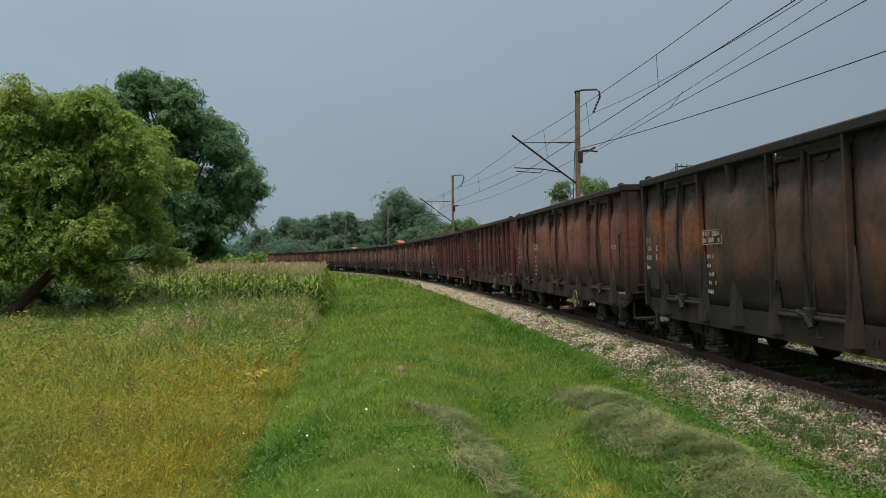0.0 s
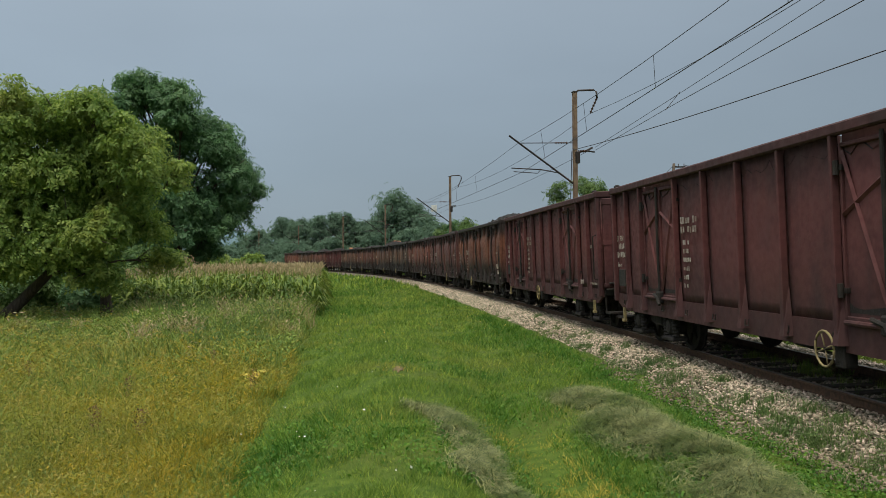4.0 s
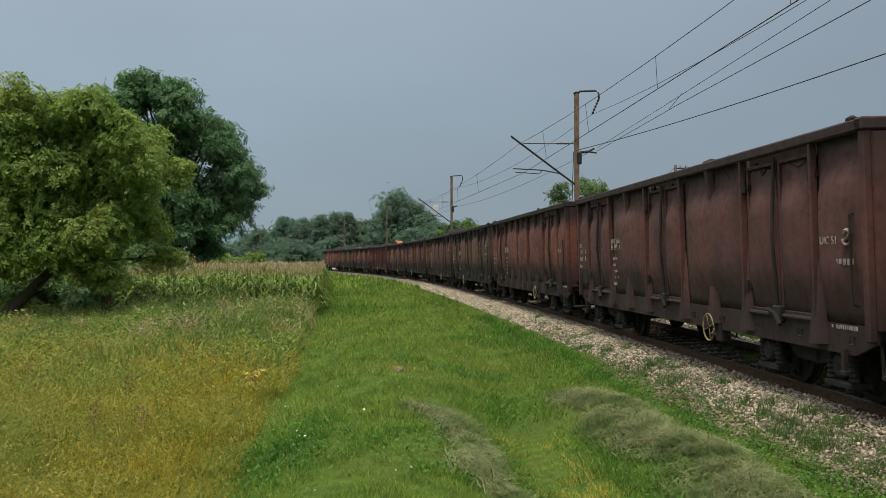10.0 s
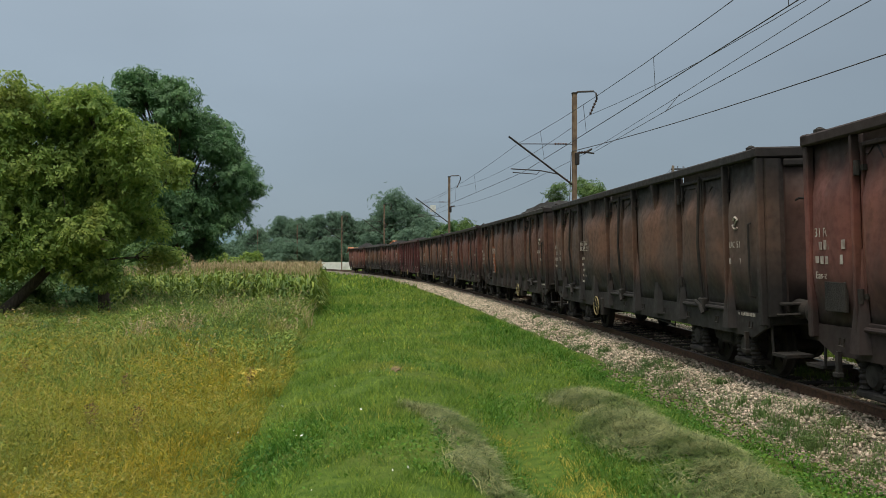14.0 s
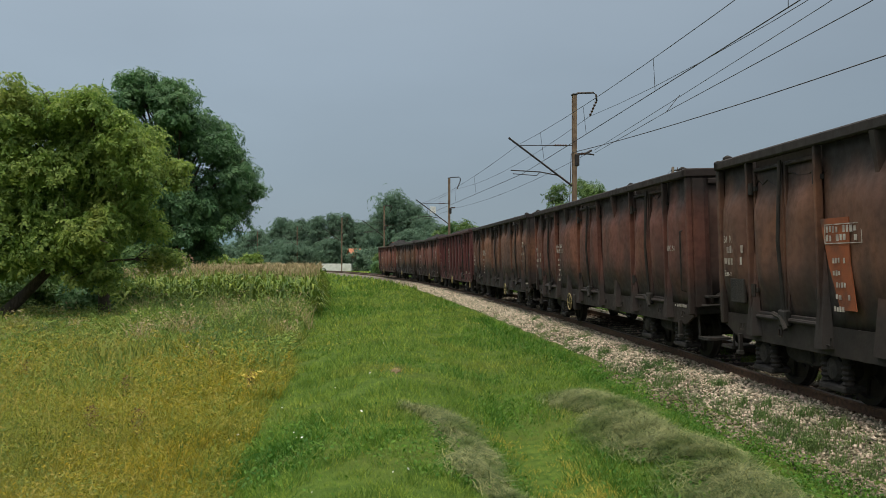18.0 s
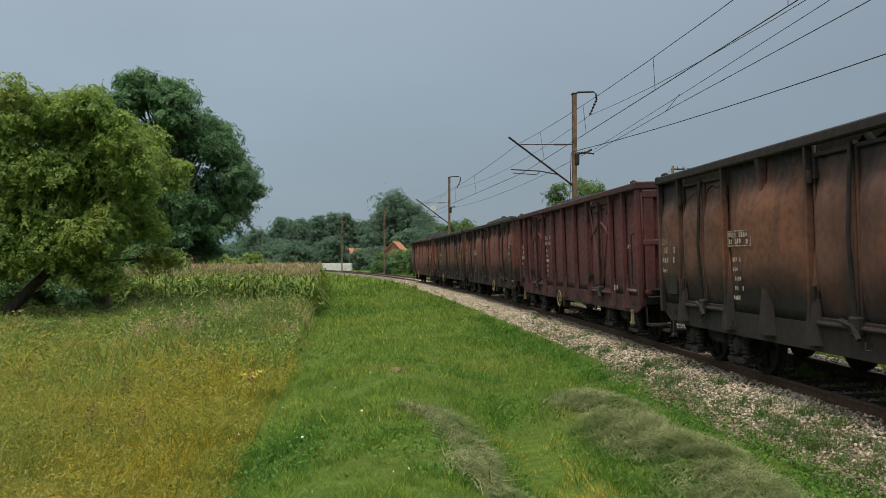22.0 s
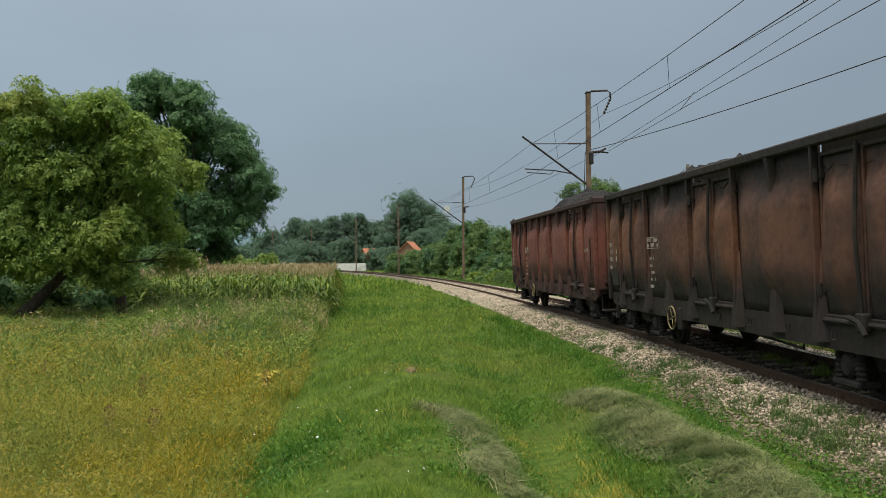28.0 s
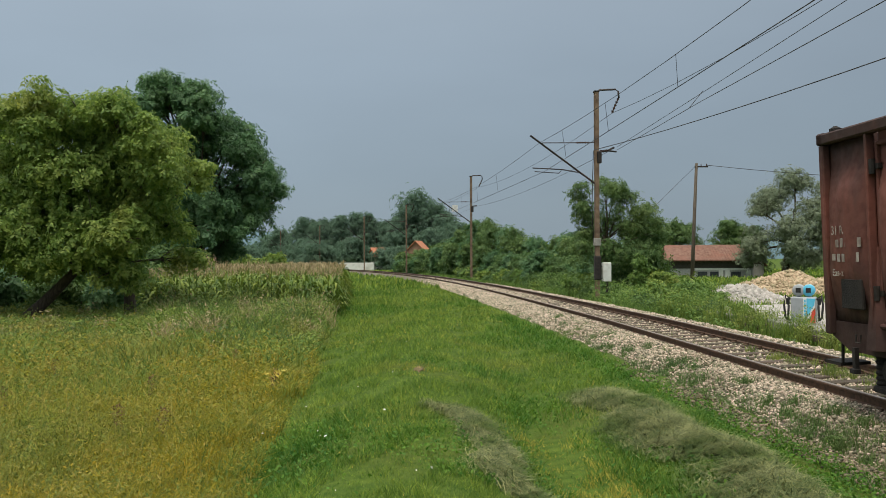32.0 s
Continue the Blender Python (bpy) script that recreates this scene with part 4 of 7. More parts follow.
maize()


# ---------------------------------------------------------------- trees
def leaf_mesh(name, blobs, n, size, material, seed, fill=0.45, flat=0.35, spray=6):
    """n kite-shaped leaflets in drooping sprays on and inside a set of uneven layered clumps (x, y, z, r)."""
    rg = np.random.RandomState(seed)
    sub = []
    for bx, by, bz, br in np.array(blobs):       # every clump breaks up into smaller uneven ones
        m = 10
        q = rg.normal(0, 1, (m, 3))
        q /= np.linalg.norm(q, axis=1)[:, None]
        q *= br * rg.uniform(0.30, 0.78, (m, 1))
        sub.append(np.c_[bx + q[:, 0], by + q[:, 1], bz + q[:, 2] * 0.9, br * rg.uniform(0.30, 0.58, m)])
    B = np.concatenate(sub)
    m = n // spray
    i = rg.choice(len(B), m, p=B[:, 3] ** 2 / (B[:, 3] ** 2).sum())
    d = rg.normal(0, 1, (m, 3))
    d[:, 2] += 0.5
    d /= np.linalg.norm(d, axis=1)[:, None]
    r = B[i, 3] * np.where(rg.uniform(0, 1, m) < fill, rg.uniform(0.3, 1.0, m), np.minimum(0.75 + rg.gamma(2.0, 0.15, m), 1.7))
    c = B[i, :3] + d * r[:, None] * np.array([1, 1, 0.7])
    up = d * 0.85 + rg.normal(0, flat, (m, 3)) + np.array([0, 0, 0.42])
    up /= np.linalg.norm(up, axis=1)[:, None]
    ax = d * np.array([1, 1, 0.2]) + rg.normal(0, 0.5, (m, 3)) + np.array([0, 0, -0.3])
    ax -= up * (ax * up).sum(1)[:, None]
    ax /= np.linalg.norm(ax, axis=1)[:, None]
    sd = np.cross(up, ax)
    quads = []
    for k in range(spray):
        q = (k // 2) / max(spray / 2 - 0.5, 1)
        sg = 1 if k % 2 else -1
        L = (size * rg.uniform(0.65, 1.35, m))[:, None]
        b0 = c + ax * q * size * 1.5 - up * (q * q * size * 0.4)
        dr = ax * (0.45 + 0.4 * q) + sd * sg * 0.8 - up * 0.25 + rg.normal(0, 0.2, (m, 3))
        dr /= np.linalg.norm(dr, axis=1)[:, None]
        wd = np.cross(up, dr) * L * 0.25
        quads.append(np.stack([b0, b0 + dr * L * 0.5 + wd, b0 + dr * L - up * L * 0.15, b0 + dr * L * 0.5 - wd], 1))
    v = np.concatenate(quads)
    f = 4 * np.arange(len(v))[:, None] + np.array([[0, 1, 2, 3]])
    return np_mesh(name, v.reshape(-1, 3), f, material)


def tree(name, label, category, x, y, blobs, n, size, material, trunk_r, seed, lean=(0, 0), stems=1, group="", fill=0.45, z=None, boles=None, flat=0.35):
    """blobs: (dx, dy, z above the base, r)."""
    rg = random.Random(seed)
    zz = float(ground_z(x, y)[0]) - 0.05 if z is None else z
    t = thing(name, label, category, group, Matrix.Translation((x, y, zz)))
    cx = sum(b[0] for b in blobs) / len(blobs)
    cy = sum(b[1] for b in blobs) / len(blobs)
    low = min(b[2] - b[3] * 0.4 for b in blobs)
    top = max(b[2] for b in blobs)
    so = Solid()
    fork = []
    for q in range(stems):
        o = Vector((rg.uniform(-0.4, 0.4) * (q > 0), rg.uniform(-0.4, 0.4) * (q > 0), 0))
        h = max(low + (top - low) * 0.35, 0.4)
        e = Vector((cx * 0.5 + lean[0] + rg.uniform(-0.3, 0.3), cy * 0.5 + lean[1] + rg.uniform(-0.3, 0.3), h))
        if boles:
            o, e = Vector(boles[q][0]), Vector(boles[q][1])
        pts = [o + Vector((0, 0, -0.1)), o + Vector((0, 0, 0.12)), o.lerp(e, 0.35) + Vector((rg.uniform(-0.1, 0.1), rg.uniform(-0.1, 0.1), 0)), o.lerp(e, 0.7) + Vector((rg.uniform(-0.12, 0.12), 0, 0)), e]
        so.rod(pts, trunk_r * 1.15, 9, trunk_r * 0.55)
        fork.append((pts[3], e))
    part("trunk", so, M_BARK, t, smooth=True)
    li = Solid()
    for bx, by, bz, br in blobs:
        a, e = rg.choice(fork)
        c = Vector((bx, by, bz))
        st = a.lerp(e, rg.uniform(0, 1))
        mid = st.lerp(c, 0.5) + Vector((rg.uniform(-0.2, 0.2), rg.uniform(-0.2, 0.2), 0.15 * br))
        li.rod([st, mid, c], trunk_r * 0.38, 6, trunk_r * 0.1)
        for _ in range(3):
            li.rod([mid.lerp(c, 0.6), c + Vector((rg.uniform(-0.7, 0.7), rg.uniform(-0.7, 0.7), rg.uniform(-0.3, 0.8))) * br], trunk_r * 0.14, 4, trunk_r * 0.04)
    part("branchwork", li, M_BARK, t, smooth=True)
    part("crown", leaf_mesh("crown", blobs, n, size, material, seed, fill, flat), None, t)
    return t


def round_blobs(w, h, seed, low=0.15, n=9, deep=0.8):
    """An uneven crown of clumps, w wide and h high above the base."""
    rg = random.Random(seed)
    out = []
    for i in range(n):
        q = i / max(n - 1, 1)
        zz = h * (low + (0.93 - low) * q)
        span = w * 0.5 * math.sqrt(max(0.12, 1 - (2 * (q - 0.42)) ** 2 * 0.8))
        a = i * 2.4 + rg.uniform(-0.5, 0.5)
        r = w * rg.uniform(0.17, 0.27)
        k = max(span - r, 0) * rg.uniform(0.5, 1.0)
        out.append((math.cos(a) * k, math.sin(a) * k * deep, min(zz, h - r * 0.9), r))
    return out


def around(blobs, y_spread, seed):
    """(dx, z, r) clumps given a depth."""
    rg = random.Random(seed)
    return [(dx, rg.uniform(-1, 1) * y_spread, z, r) for dx, z, r in blobs]


tree("walnut_tree", "broad walnut tree with yellowish-green leaves and a leaning trunk", "tree", -13.3, 26.0, around([(0.9, 2.0, 0.8), (2.5, 2.0, 0.8), (-0.3, 2.0, 0.8), (3.0, 4.9, 0.9), (3.5, 3.7, 1.0), (2.5, 3.5, 1.0), (4.2, 3.1, 0.9), (2.0, 3.0, 1.0), (1.3, 6.0, 0.9), (3.4, 6.5, 0.7), (4.1, 5.8, 0.7), (1.8, 6.2, 1.0), (2.1, 4.4, 1.3), (1.4, 6.6, 0.7), (3.3, 5.6, 0.9), (2.1, 5.6, 1.0), (3.3, 1.6, 0.9), (4.4, 2.1, 0.7), (5.0, 4.7, 0.7), (4.2, 5.6, 0.8), (0.3, 6.2, 0.9), (3.2, 6.5, 0.8), (-0.4, 2.0, 0.8), (0.9, 6.2, 1.1), (2.5, 6.2, 1.1), (3.6, 5.5, 1.1), (4.5, 4.8, 0.9), (1.8, 4.7, 1.5), (0.4, 4.5, 1.5), (3.2, 4.1, 1.5), (4.8, 3.8, 0.7), (0.9, 3.0, 1.5), (2.5, 2.7, 1.5), (-1.1, 4.7, 1.9), (-0.8, 2.7, 1.6), (3.7, 2.7, 1.1), (1.8, 2.0, 0.8), (-2.1, 5.9, 1.5), (0.3, 2.0, 0.8)], 1.6, 1), 144000, 0.125, M_WALNUT, 0.20, 61, stems=2, fill=0.3, boles=(((-0.1, 0, 0), (2.0, 0.3, 2.3)), ((2.7, 1.4, 0), (2.5, 1.2, 3.0))))
tree("ash_tree", "tall dark green ash tree with a dense crown", "tree", -14.6, 47.0, around([(1.5, 3.6, 1.6), (2.7, 4.6, 1.4), (0.2, 5.0, 2.0), (0.6, 10.4, 1.4), (1.7, 9.5, 1.4), (2.6, 8.3, 1.4), (3.2, 7.3, 1.3), (-0.6, 10.9, 1.2), (0.4, 9.0, 1.8), (-2.9, 6.0, 1.7), (-1.9, 5.1, 1.9), (-1.3, 11.4, 1.0), (-1.9, 10.6, 1.3), (-1.1, 11.0, 1.2), (1.7, 9.1, 1.2), (2.9, 7.2, 1.4), (4.2, 6.1, 0.7), (2.5, 5.4, 1.5), (-1.8, 11.2, 1.3), (0.1, 10.6, 1.3), (1.1, 9.5, 1.4), (-2.2, 9.8, 1.7), (-0.3, 8.5, 2.3), (2.1, 8.0, 1.5), (3.5, 6.7, 1.1), (3.6, 5.5, 0.9), (1.5, 6.0, 2.2), (-0.9, 6.0, 2.5), (2.6, 4.3, 1.2), (0.6, 3.8, 2.0), (-2.2, 3.8, 2.5), (-0.3, 2.4, 1.5), (1.7, 2.8, 1.2), (-3.1, 6.9, 1.9)], 2.2, 2), 116000, 0.19, M_DARKLEAF, 0.30, 62, stems=2, fill=0.35)
tree("walnut_tree", "low leafy tree at the field margin", "tree", -17.0, 27.0, around([(0, 3.0, 1.5), (1.4, 3.0, 1.2), (-1.5, 3.2, 1.8), (2.4, 2.9, 0.9)], 1.0, 3), 14000, 0.16, M_WALNUT, 0.14, 63)
for i, (bx, by, w, h) in enumerate(((-14.6, 56, 3.4, 2.9), (-12.6, 58, 2.8, 2.6), (-15.9, 50, 3.0, 3.4))):
    tree("field_bush", "olive-green bush behind the maize", "bush", bx, by, round_blobs(w, h, 70 + i, 0.3, 7), 7000, 0.2, M_WALNUT, 0.07, 70 + i, group="bushes behind the maize")
for i, (bx, by, w, h) in enumerate(((-14.2, 29.6, 2.6, 1.5), (-12.3, 30.0, 2.6, 1.6), (-10.9, 30.6, 2.0, 1.3), (-16.0, 29.2, 2.6, 1.8), (-13.4, 37, 3.4, 2.0), (-11.2, 38, 3.0, 1.9), (-16.4, 35, 3.6, 2.2), (-19.0, 33, 3.6, 2.4), (-9.6, 40, 2.6, 1.7), (-21.5, 36, 4.5, 3.2), (-14.5, 42, 4.0, 3.0))):
    tree("undergrowth_bush", "dark shaded bush below the trees", "bush", bx, by, round_blobs(w, h, 80 + i, 0.15, 8), 6000, 0.17, M_DARKLEAF if i % 2 else M_BUSH, 0.05, 80 + i, group="undergrowth")
for i, (bx, by) in enumerate(((-13.6, 30.5), (-12.7, 30.2), (-11.9, 30.6), (-11.2, 30.3), (-14.6, 30.8), (-10.3, 30.9))):
    fp = thing("fence_post", "dark weathered timber fence post under the trees", "fence post", "fence posts", pose(bx, by, float(ground_z(bx, by)[0]) - 0.2, (i % 3 - 1) * 3, (i % 2) * 4 - 2, 40 * i))
    part("post", Solid().rod([(0, 0, 0), (0.01, 0, 0.7), (0, 0.01, 1.25)], 0.06, 7, 0.045), M_TIMBER, fp)
# the belt of trees in the distance
BELT = [(-51.8, 233.0, 9.9, 8.7), (-47.1, 224.3, 11.1, 7.6), (-39.4, 215, 13.4, 7.4), (-36.2, 213, 12.2, 6), (-33.6, 210, 13.0, 6.2), (-30.9, 212, 12.4, 6), (-28.5, 205, 13.4, 5.8), (-25.6, 212, 14.4, 6), (-22.6, 208, 14.0, 5.6), (-20.0, 207, 12.6, 6), (-17.0, 204, 12.0, 7), (-14.1, 201, 13.5, 8), (-10.7, 197, 18.4, 14.0), (-6.3, 199, 16.2, 10), (-3.4, 186, 12.6, 8), (-1.0, 175, 10.3, 8), (-6.2, 178, 9.2, 7)]
UNDER = [(-60.4, 246.9, 7.6, 9.2), (-50.5, 230.5, 8.5, 8.4), (-45.3, 220.8, 5.1, 8.2), (-36.6, 202.6, 7.4, 7.3), (-31.8, 191.5, 6.6, 7.1), (-27.5, 193, 4.8, 7.0), (-23.8, 188, 7.7, 7.0), (-20.1, 193, 5.6, 7.0), (-16.4, 188, 5.5, 7.0)]
LOW = [(-53.0, 234.9, 5.7, 10.3), (-44.0, 218.8, 6.7, 10.7), (-35.5, 200.2, 6.9, 9.0), (-34.3, 196.2, 3.9, 5.8), (-39.2, 207.2, 3.5, 6.2), (-11.2, 168, 5.2, 4.2), (-30.2, 120, 4.2, 4.5), (-26.3, 112, 2.6, 3.5), (-46.9, 90, 9.7, 12), (-41.0, 90, 7.9, 11), (-29.8, 100, 3.0, 8)]
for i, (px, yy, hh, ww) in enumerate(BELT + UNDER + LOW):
    tree("far_tree", "distant leafy tree in a belt tinted grey-green with haze", "tree", px, yy, round_blobs(ww * 1.45, hh, 90 + i, 0.10, 20), int(8500 * min(2.2, max(0.8, ww * hh / 85))), 0.48, M_FAR_HAZE, 0.3, 90 + i, group="distant tree belt", fill=0.5, flat=0.18)
# hedge behind the line
rg = np.random.RandomState(2)
i = 0
for ss in [33 + 3.3 * q for q in range(13)] + [77 + 4.6 * q for q in range(12)]:
    for dd in (4.6, 7.2):
        top = np.interp(ss, [33, 36, 40, 44, 48, 53, 58, 64, 70, 78, 86, 96, 108, 122, 136, 150], [1.3, 1.6, 2.7, 3.3, 3.7, 4.2, 4.4, 4.2, 4.6, 6.0, 6.8, 6.4, 5.0, 3.6, 3.2, 3.0]) + rg.uniform(-0.35, 0.15)
        hh = max(top * ((0.38 if ss < 36 else 0.62) if dd < 5 else 1.0), 0.7)
        ww = rg.uniform(3.0, 4.2) * (0.8 if dd < 5 else 1.15)
        p_ = on_line(ss, -dd - rg.uniform(-0.5, 0.5), 0)
        tree("hedge_bush", "dense dark green bush in the lineside hedge", "bush", p_[0], p_[1], round_blobs(ww * 1.1, hh, 130 + i, 0.10, 11), 8500 if ss < 60 else 4600, 0.10 + ss / 600, (M_BRIGHT if ss < 38 else M_BUSH) if i % 3 else (M_WEED if ss < 38 else M_DARKLEAF), 0.07, 130 + i, group="lineside hedge")
        i += 1
for q in range(34):
    ss = 21 + 1.9 * q
    p_ = on_line(ss, -3.55 - rg.uniform(-0.3, 0.35), 0)
    tree("verge_bush", "low leafy bush beside the far rail", "bush", p_[0], p_[1], round_blobs(rg.uniform(1.7, 2.6) * (0.7 if ss < 34 else 1.0), rg.uniform(0.9, 1.5) * (0.6 if ss < 34 else 1.0), 210 + q, 0.1, 8), 2400, 0.10 + ss / 900, (M_BUSH, M_WEED, M_BRIGHT, M_BUSH)[q % 4], 0.03, 210 + q, group="low bushes beside the rail")
# locust tree and bright weeds by the mast
tree("locust_tree", "slender locust tree with feathery leaves behind the mast", "tree", 7.4, 44.8, around([(2.2, 4.5, 0.9), (1.3, 5.2, 0.9), (0.1, 6.0, 0.5), (2.7, 3.5, 0.9), (-1.1, 4.8, 0.8), (-1.1, 5.7, 0.7), (-0.0, 5.4, 0.8), (0.7, 5.8, 0.5), (-0.8, 3.7, 1.1), (0.7, 4.0, 1.2), (1.6, 3.7, 1.0), (0.4, 2.3, 1.3), (1.7, 2.3, 1.2), (-1.3, 2.3, 1.0)], 0.9, 5), 24000, 0.13, M_BUSH, 0.10, 160, stems=2)
for i, (bx, by, w, h) in enumerate(((8.1, 39.0, 1.5, 2.3), (8.8, 38.6, 1.2, 1.6), (9.6, 39.5, 1.5, 1.05), (10.4, 40.2, 1.7, 0.9), (8.2, 36.6, 1.4, 1.2), (9.3, 34.5, 1.6, 0.75), (10.6, 37.0, 2.0, 0.8), (11.6, 40.5, 1.8, 0.8), (8.7, 30.5, 1.3, 0.7), (11.4, 44.0, 1.8, 0.9), (14.0, 46.0, 2.4, 0.9), (8.9, 27.5, 1.1, 0.6), (8.3, 25.0, 0.9, 0.5), (8.2, 33.0, 1.2, 0.9))):
    tree("roadside_bush", "bright green bush and brambles by the line", "bush", bx, by, round_blobs(w, h, 170 + i, 0.1, 8), 4200, 0.12, M_BRIGHT if i % 3 != 1 else M_WEED, 0.03, 170 + i, group="brambles by the line")
# trees behind the yard
for i, (bx, by, w, h) in enumerate(((24.5, 116.7, 9, 8.2), (30.5, 120.9, 9, 8.0), (36.0, 116.7, 8, 7.6), (41.0, 123.0, 9, 7.0), (29, 133.4, 12, 9.0))):
    tree("far_tree", "dark bushy tree behind the yard", "tree", bx, by, round_blobs(w, h, 190 + i, 0.1, 14), 14000, 0.28, M_BUSH, 0.25, 190 + i, group="trees behind the yard")
tree("willow_tree", "large pale grey-green willow with drooping clumps", "tree", 33.5, 89.6, around([(1.5, 10.2, 2.2), (-0.8, 8.4, 2.4), (-2.6, 7.0, 2.1), (2.7, 7.3, 2.6), (-0.2, 4.9, 2.8), (-2.6, 3.7, 2.4), (3.9, 4.3, 2.9), (5.7, 8.4, 2.9), (1.5, 2.6, 2.6), (-3.2, 2.3, 1.8), (7.4, 4.3, 2.9)], 2.5, 6), 66000, 0.20, M_WILLOW, 0.4, 199, stems=2)

tree("garden_bush", "leafy green bush before the far house", "bush", -9.3, 137.0, round_blobs(4.4, 3.7, 196, 0.1, 12), 6000, 0.26, M_BUSH, 0.1, 196, group="bushes before the far house")
tree("garden_bush", "leafy green bush before the far house", "bush", -5.9, 137.0, round_blobs(5.0, 4.2, 197, 0.1, 12), 7000, 0.26, M_BUSH, 0.1, 197, group="bushes before the far house")

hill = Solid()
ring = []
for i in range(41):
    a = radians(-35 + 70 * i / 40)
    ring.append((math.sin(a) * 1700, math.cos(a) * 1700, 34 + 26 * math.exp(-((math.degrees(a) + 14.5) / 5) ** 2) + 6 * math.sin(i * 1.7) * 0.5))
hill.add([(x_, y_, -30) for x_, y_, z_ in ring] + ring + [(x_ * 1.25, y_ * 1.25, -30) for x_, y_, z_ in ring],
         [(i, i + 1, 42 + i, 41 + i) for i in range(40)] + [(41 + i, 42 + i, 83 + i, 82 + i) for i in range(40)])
tagged(part("backdrop", hill, M_HILL_HAZE, smooth=True), "low wooded hills in the distance, tinted blue-grey with haze", "hill", kind="structure")

# ---------------------------------------------------------------- the overhead line
def insulator(p, q, r=0.055, n=5):
    p, q = Vector(p), Vector(q)
    so = Solid().rod([p, q], r * 0.4, 8)
    for i in range(n):
        a = p.lerp(q, (i + 0.3) / n)
        b = p.lerp(q, (i + 0.7) / n)
        so.rod([a, b], r, 10, r * 0.55)
    return so


def catenary_mast(s, height, near):
    """A steel mast behind the line: x towards the track, y along it."""
    m = at_track(s, -2.85, 0)
    m = Matrix.Translation((m.translation.x, m.translation.y, 0)) @ Matrix.Rotation(math.pi - math.atan2(np.interp(s, LINE_S, LINE_DX), np.interp(s, LINE_S, LINE_DY)), 4, "Z")
    t = thing("catenary_mast", "rusty brown steel catenary mast with bracket arms beside the track", "mast", "catenary masts", m)
    for y0 in (-0.13, 0.06):
        part("channel", Solid().box(-0.09, 0.09, y0, y0 + 0.07, -0.6, height, 0.01), M_POLE, t)
    for i in range(16 if near else 6):
        z = 0.2 + i * (height - 0.6) / (16 if near else 6)
        part("batten", Solid().box(-0.085, 0.085, -0.10, 0.10, z, z + 0.08), M_POLE, t)
    part("cap", Solid().box(-0.12, 0.12, -0.15, 0.15, height, height + 0.06, 0.01), M_DARKSTEEL, t)
    neck = [(0.0, 0, height - 0.05), (-0.15, 0, height + 0.10), (-0.9, 0, height + 0.14), (-1.02, 0, height + 0.05), (-1.05, 0, height - 0.25)]
    part("gooseneck", Solid().rod(neck, 0.045, 8), M_DARKSTEEL, t, "dark curved gooseneck arm", True)
    part("insulator", insulator((-1.03, 0, height - 0.25), (-0.72, 0, height - 0.95), 0.07), M_CERAMIC, t, "brown ceramic insulator")
    part("strut", Solid().rod([(0.1, 0, 5.1), (3.05, 0, 7.25)], 0.045, 8), M_DARKSTEEL, t, "slanting dark steel strut")
    part("top_tie", Solid().rod([(0.1, 0, 6.95), (2.5, 0, 6.92)], 0.022, 6), M_DARKSTEEL, t)
    part("insulator", insulator((0.35, 0, 6.95), (0.95, 0, 6.945), 0.06), M_CERAMIC, t, "brown ceramic insulator")
    part("insulator", insulator((0.2, 0, 5.18), (0.75, 0, 5.58), 0.06), M_CERAMIC, t, "brown ceramic insulator")
    part("registration_tube", Solid().rod([(0.7, 0, 5.56), (1.6, 0, 5.72), (2.95, 0, 5.78)], 0.028, 6), M_DARKSTEEL, t)
    part("steady_arm", Solid().rod([(1.6, 0, 5.72), (1.75, 0, 5.55), (2.85, 0, 5.62)], 0.02, 6), M_DARKSTEEL, t)
    if 72 < s < 73:
        part("sign_plate", Solid().box(1.25, 1.75, -0.02, 0.02, 6.05, 6.65, 0.01), M_BOX, t, "blank white plate hung from the top tie")
    part("clamp_block", Solid().box(-0.2, 0.02, -0.17, 0.17, 6.0, 6.55, 0.03), M_DARKSTEEL, t)
    part("insulator", insulator((-0.15, 0, 6.55), (-0.55, -0.1, 6.6), 0.07), M_CERAMIC, t, "brown ceramic insulator")
    if near:
        part("anchor_fitting", Solid().rod([(-0.55, -0.1, 6.6), (-0.9, -0.35, 6.78)], 0.05, 6).rod([(-0.55, -0.1, 6.6), (-1.0, -0.3, 6.58)], 0.04, 6), M_DARKSTEEL, t)
        part("sleeve", Solid().box(-0.14, 0.14, -0.17, 0.17, 2.25, 2.6, 0.02), M_CONCRETE, t, "pale grey sleeve round the mast")
        part("lower_sleeve", Solid().box(-0.15, 0.13, -0.17, 0.17, 0.7, 1.8, 0.03), M_DARKSTEEL, t)
        part("down_cable", Solid().rod([(0.12, -0.1, 6.6), (0.2, -0.12, 4.0), (0.13, -0.1, 2.4)], 0.018, 5), M_WIRE, t)
        bx = part("control_box", Solid().box(-0.62, -0.22, -0.14, 0.14, 0.62, 1.5, 0.03), M_BOX, t, "white painted metal box")
        part("box_bracket", Solid().box(-0.30, -0.05, -0.05, 0.05, 0.75, 0.8).box(-0.30, -0.05, -0.05, 0.05, 1.3, 1.35).box(-0.5, -0.4, -0.04, 0.04, -0.5, 0.63), M_DARKSTEEL, bx)
    return t


MASTS = [-2.0, 33.1, 72.8, 113.4, 146.6, 187.2, 222.1]
for i, s in enumerate(MASTS):
    catenary_mast(s, 9.25, i == 1)


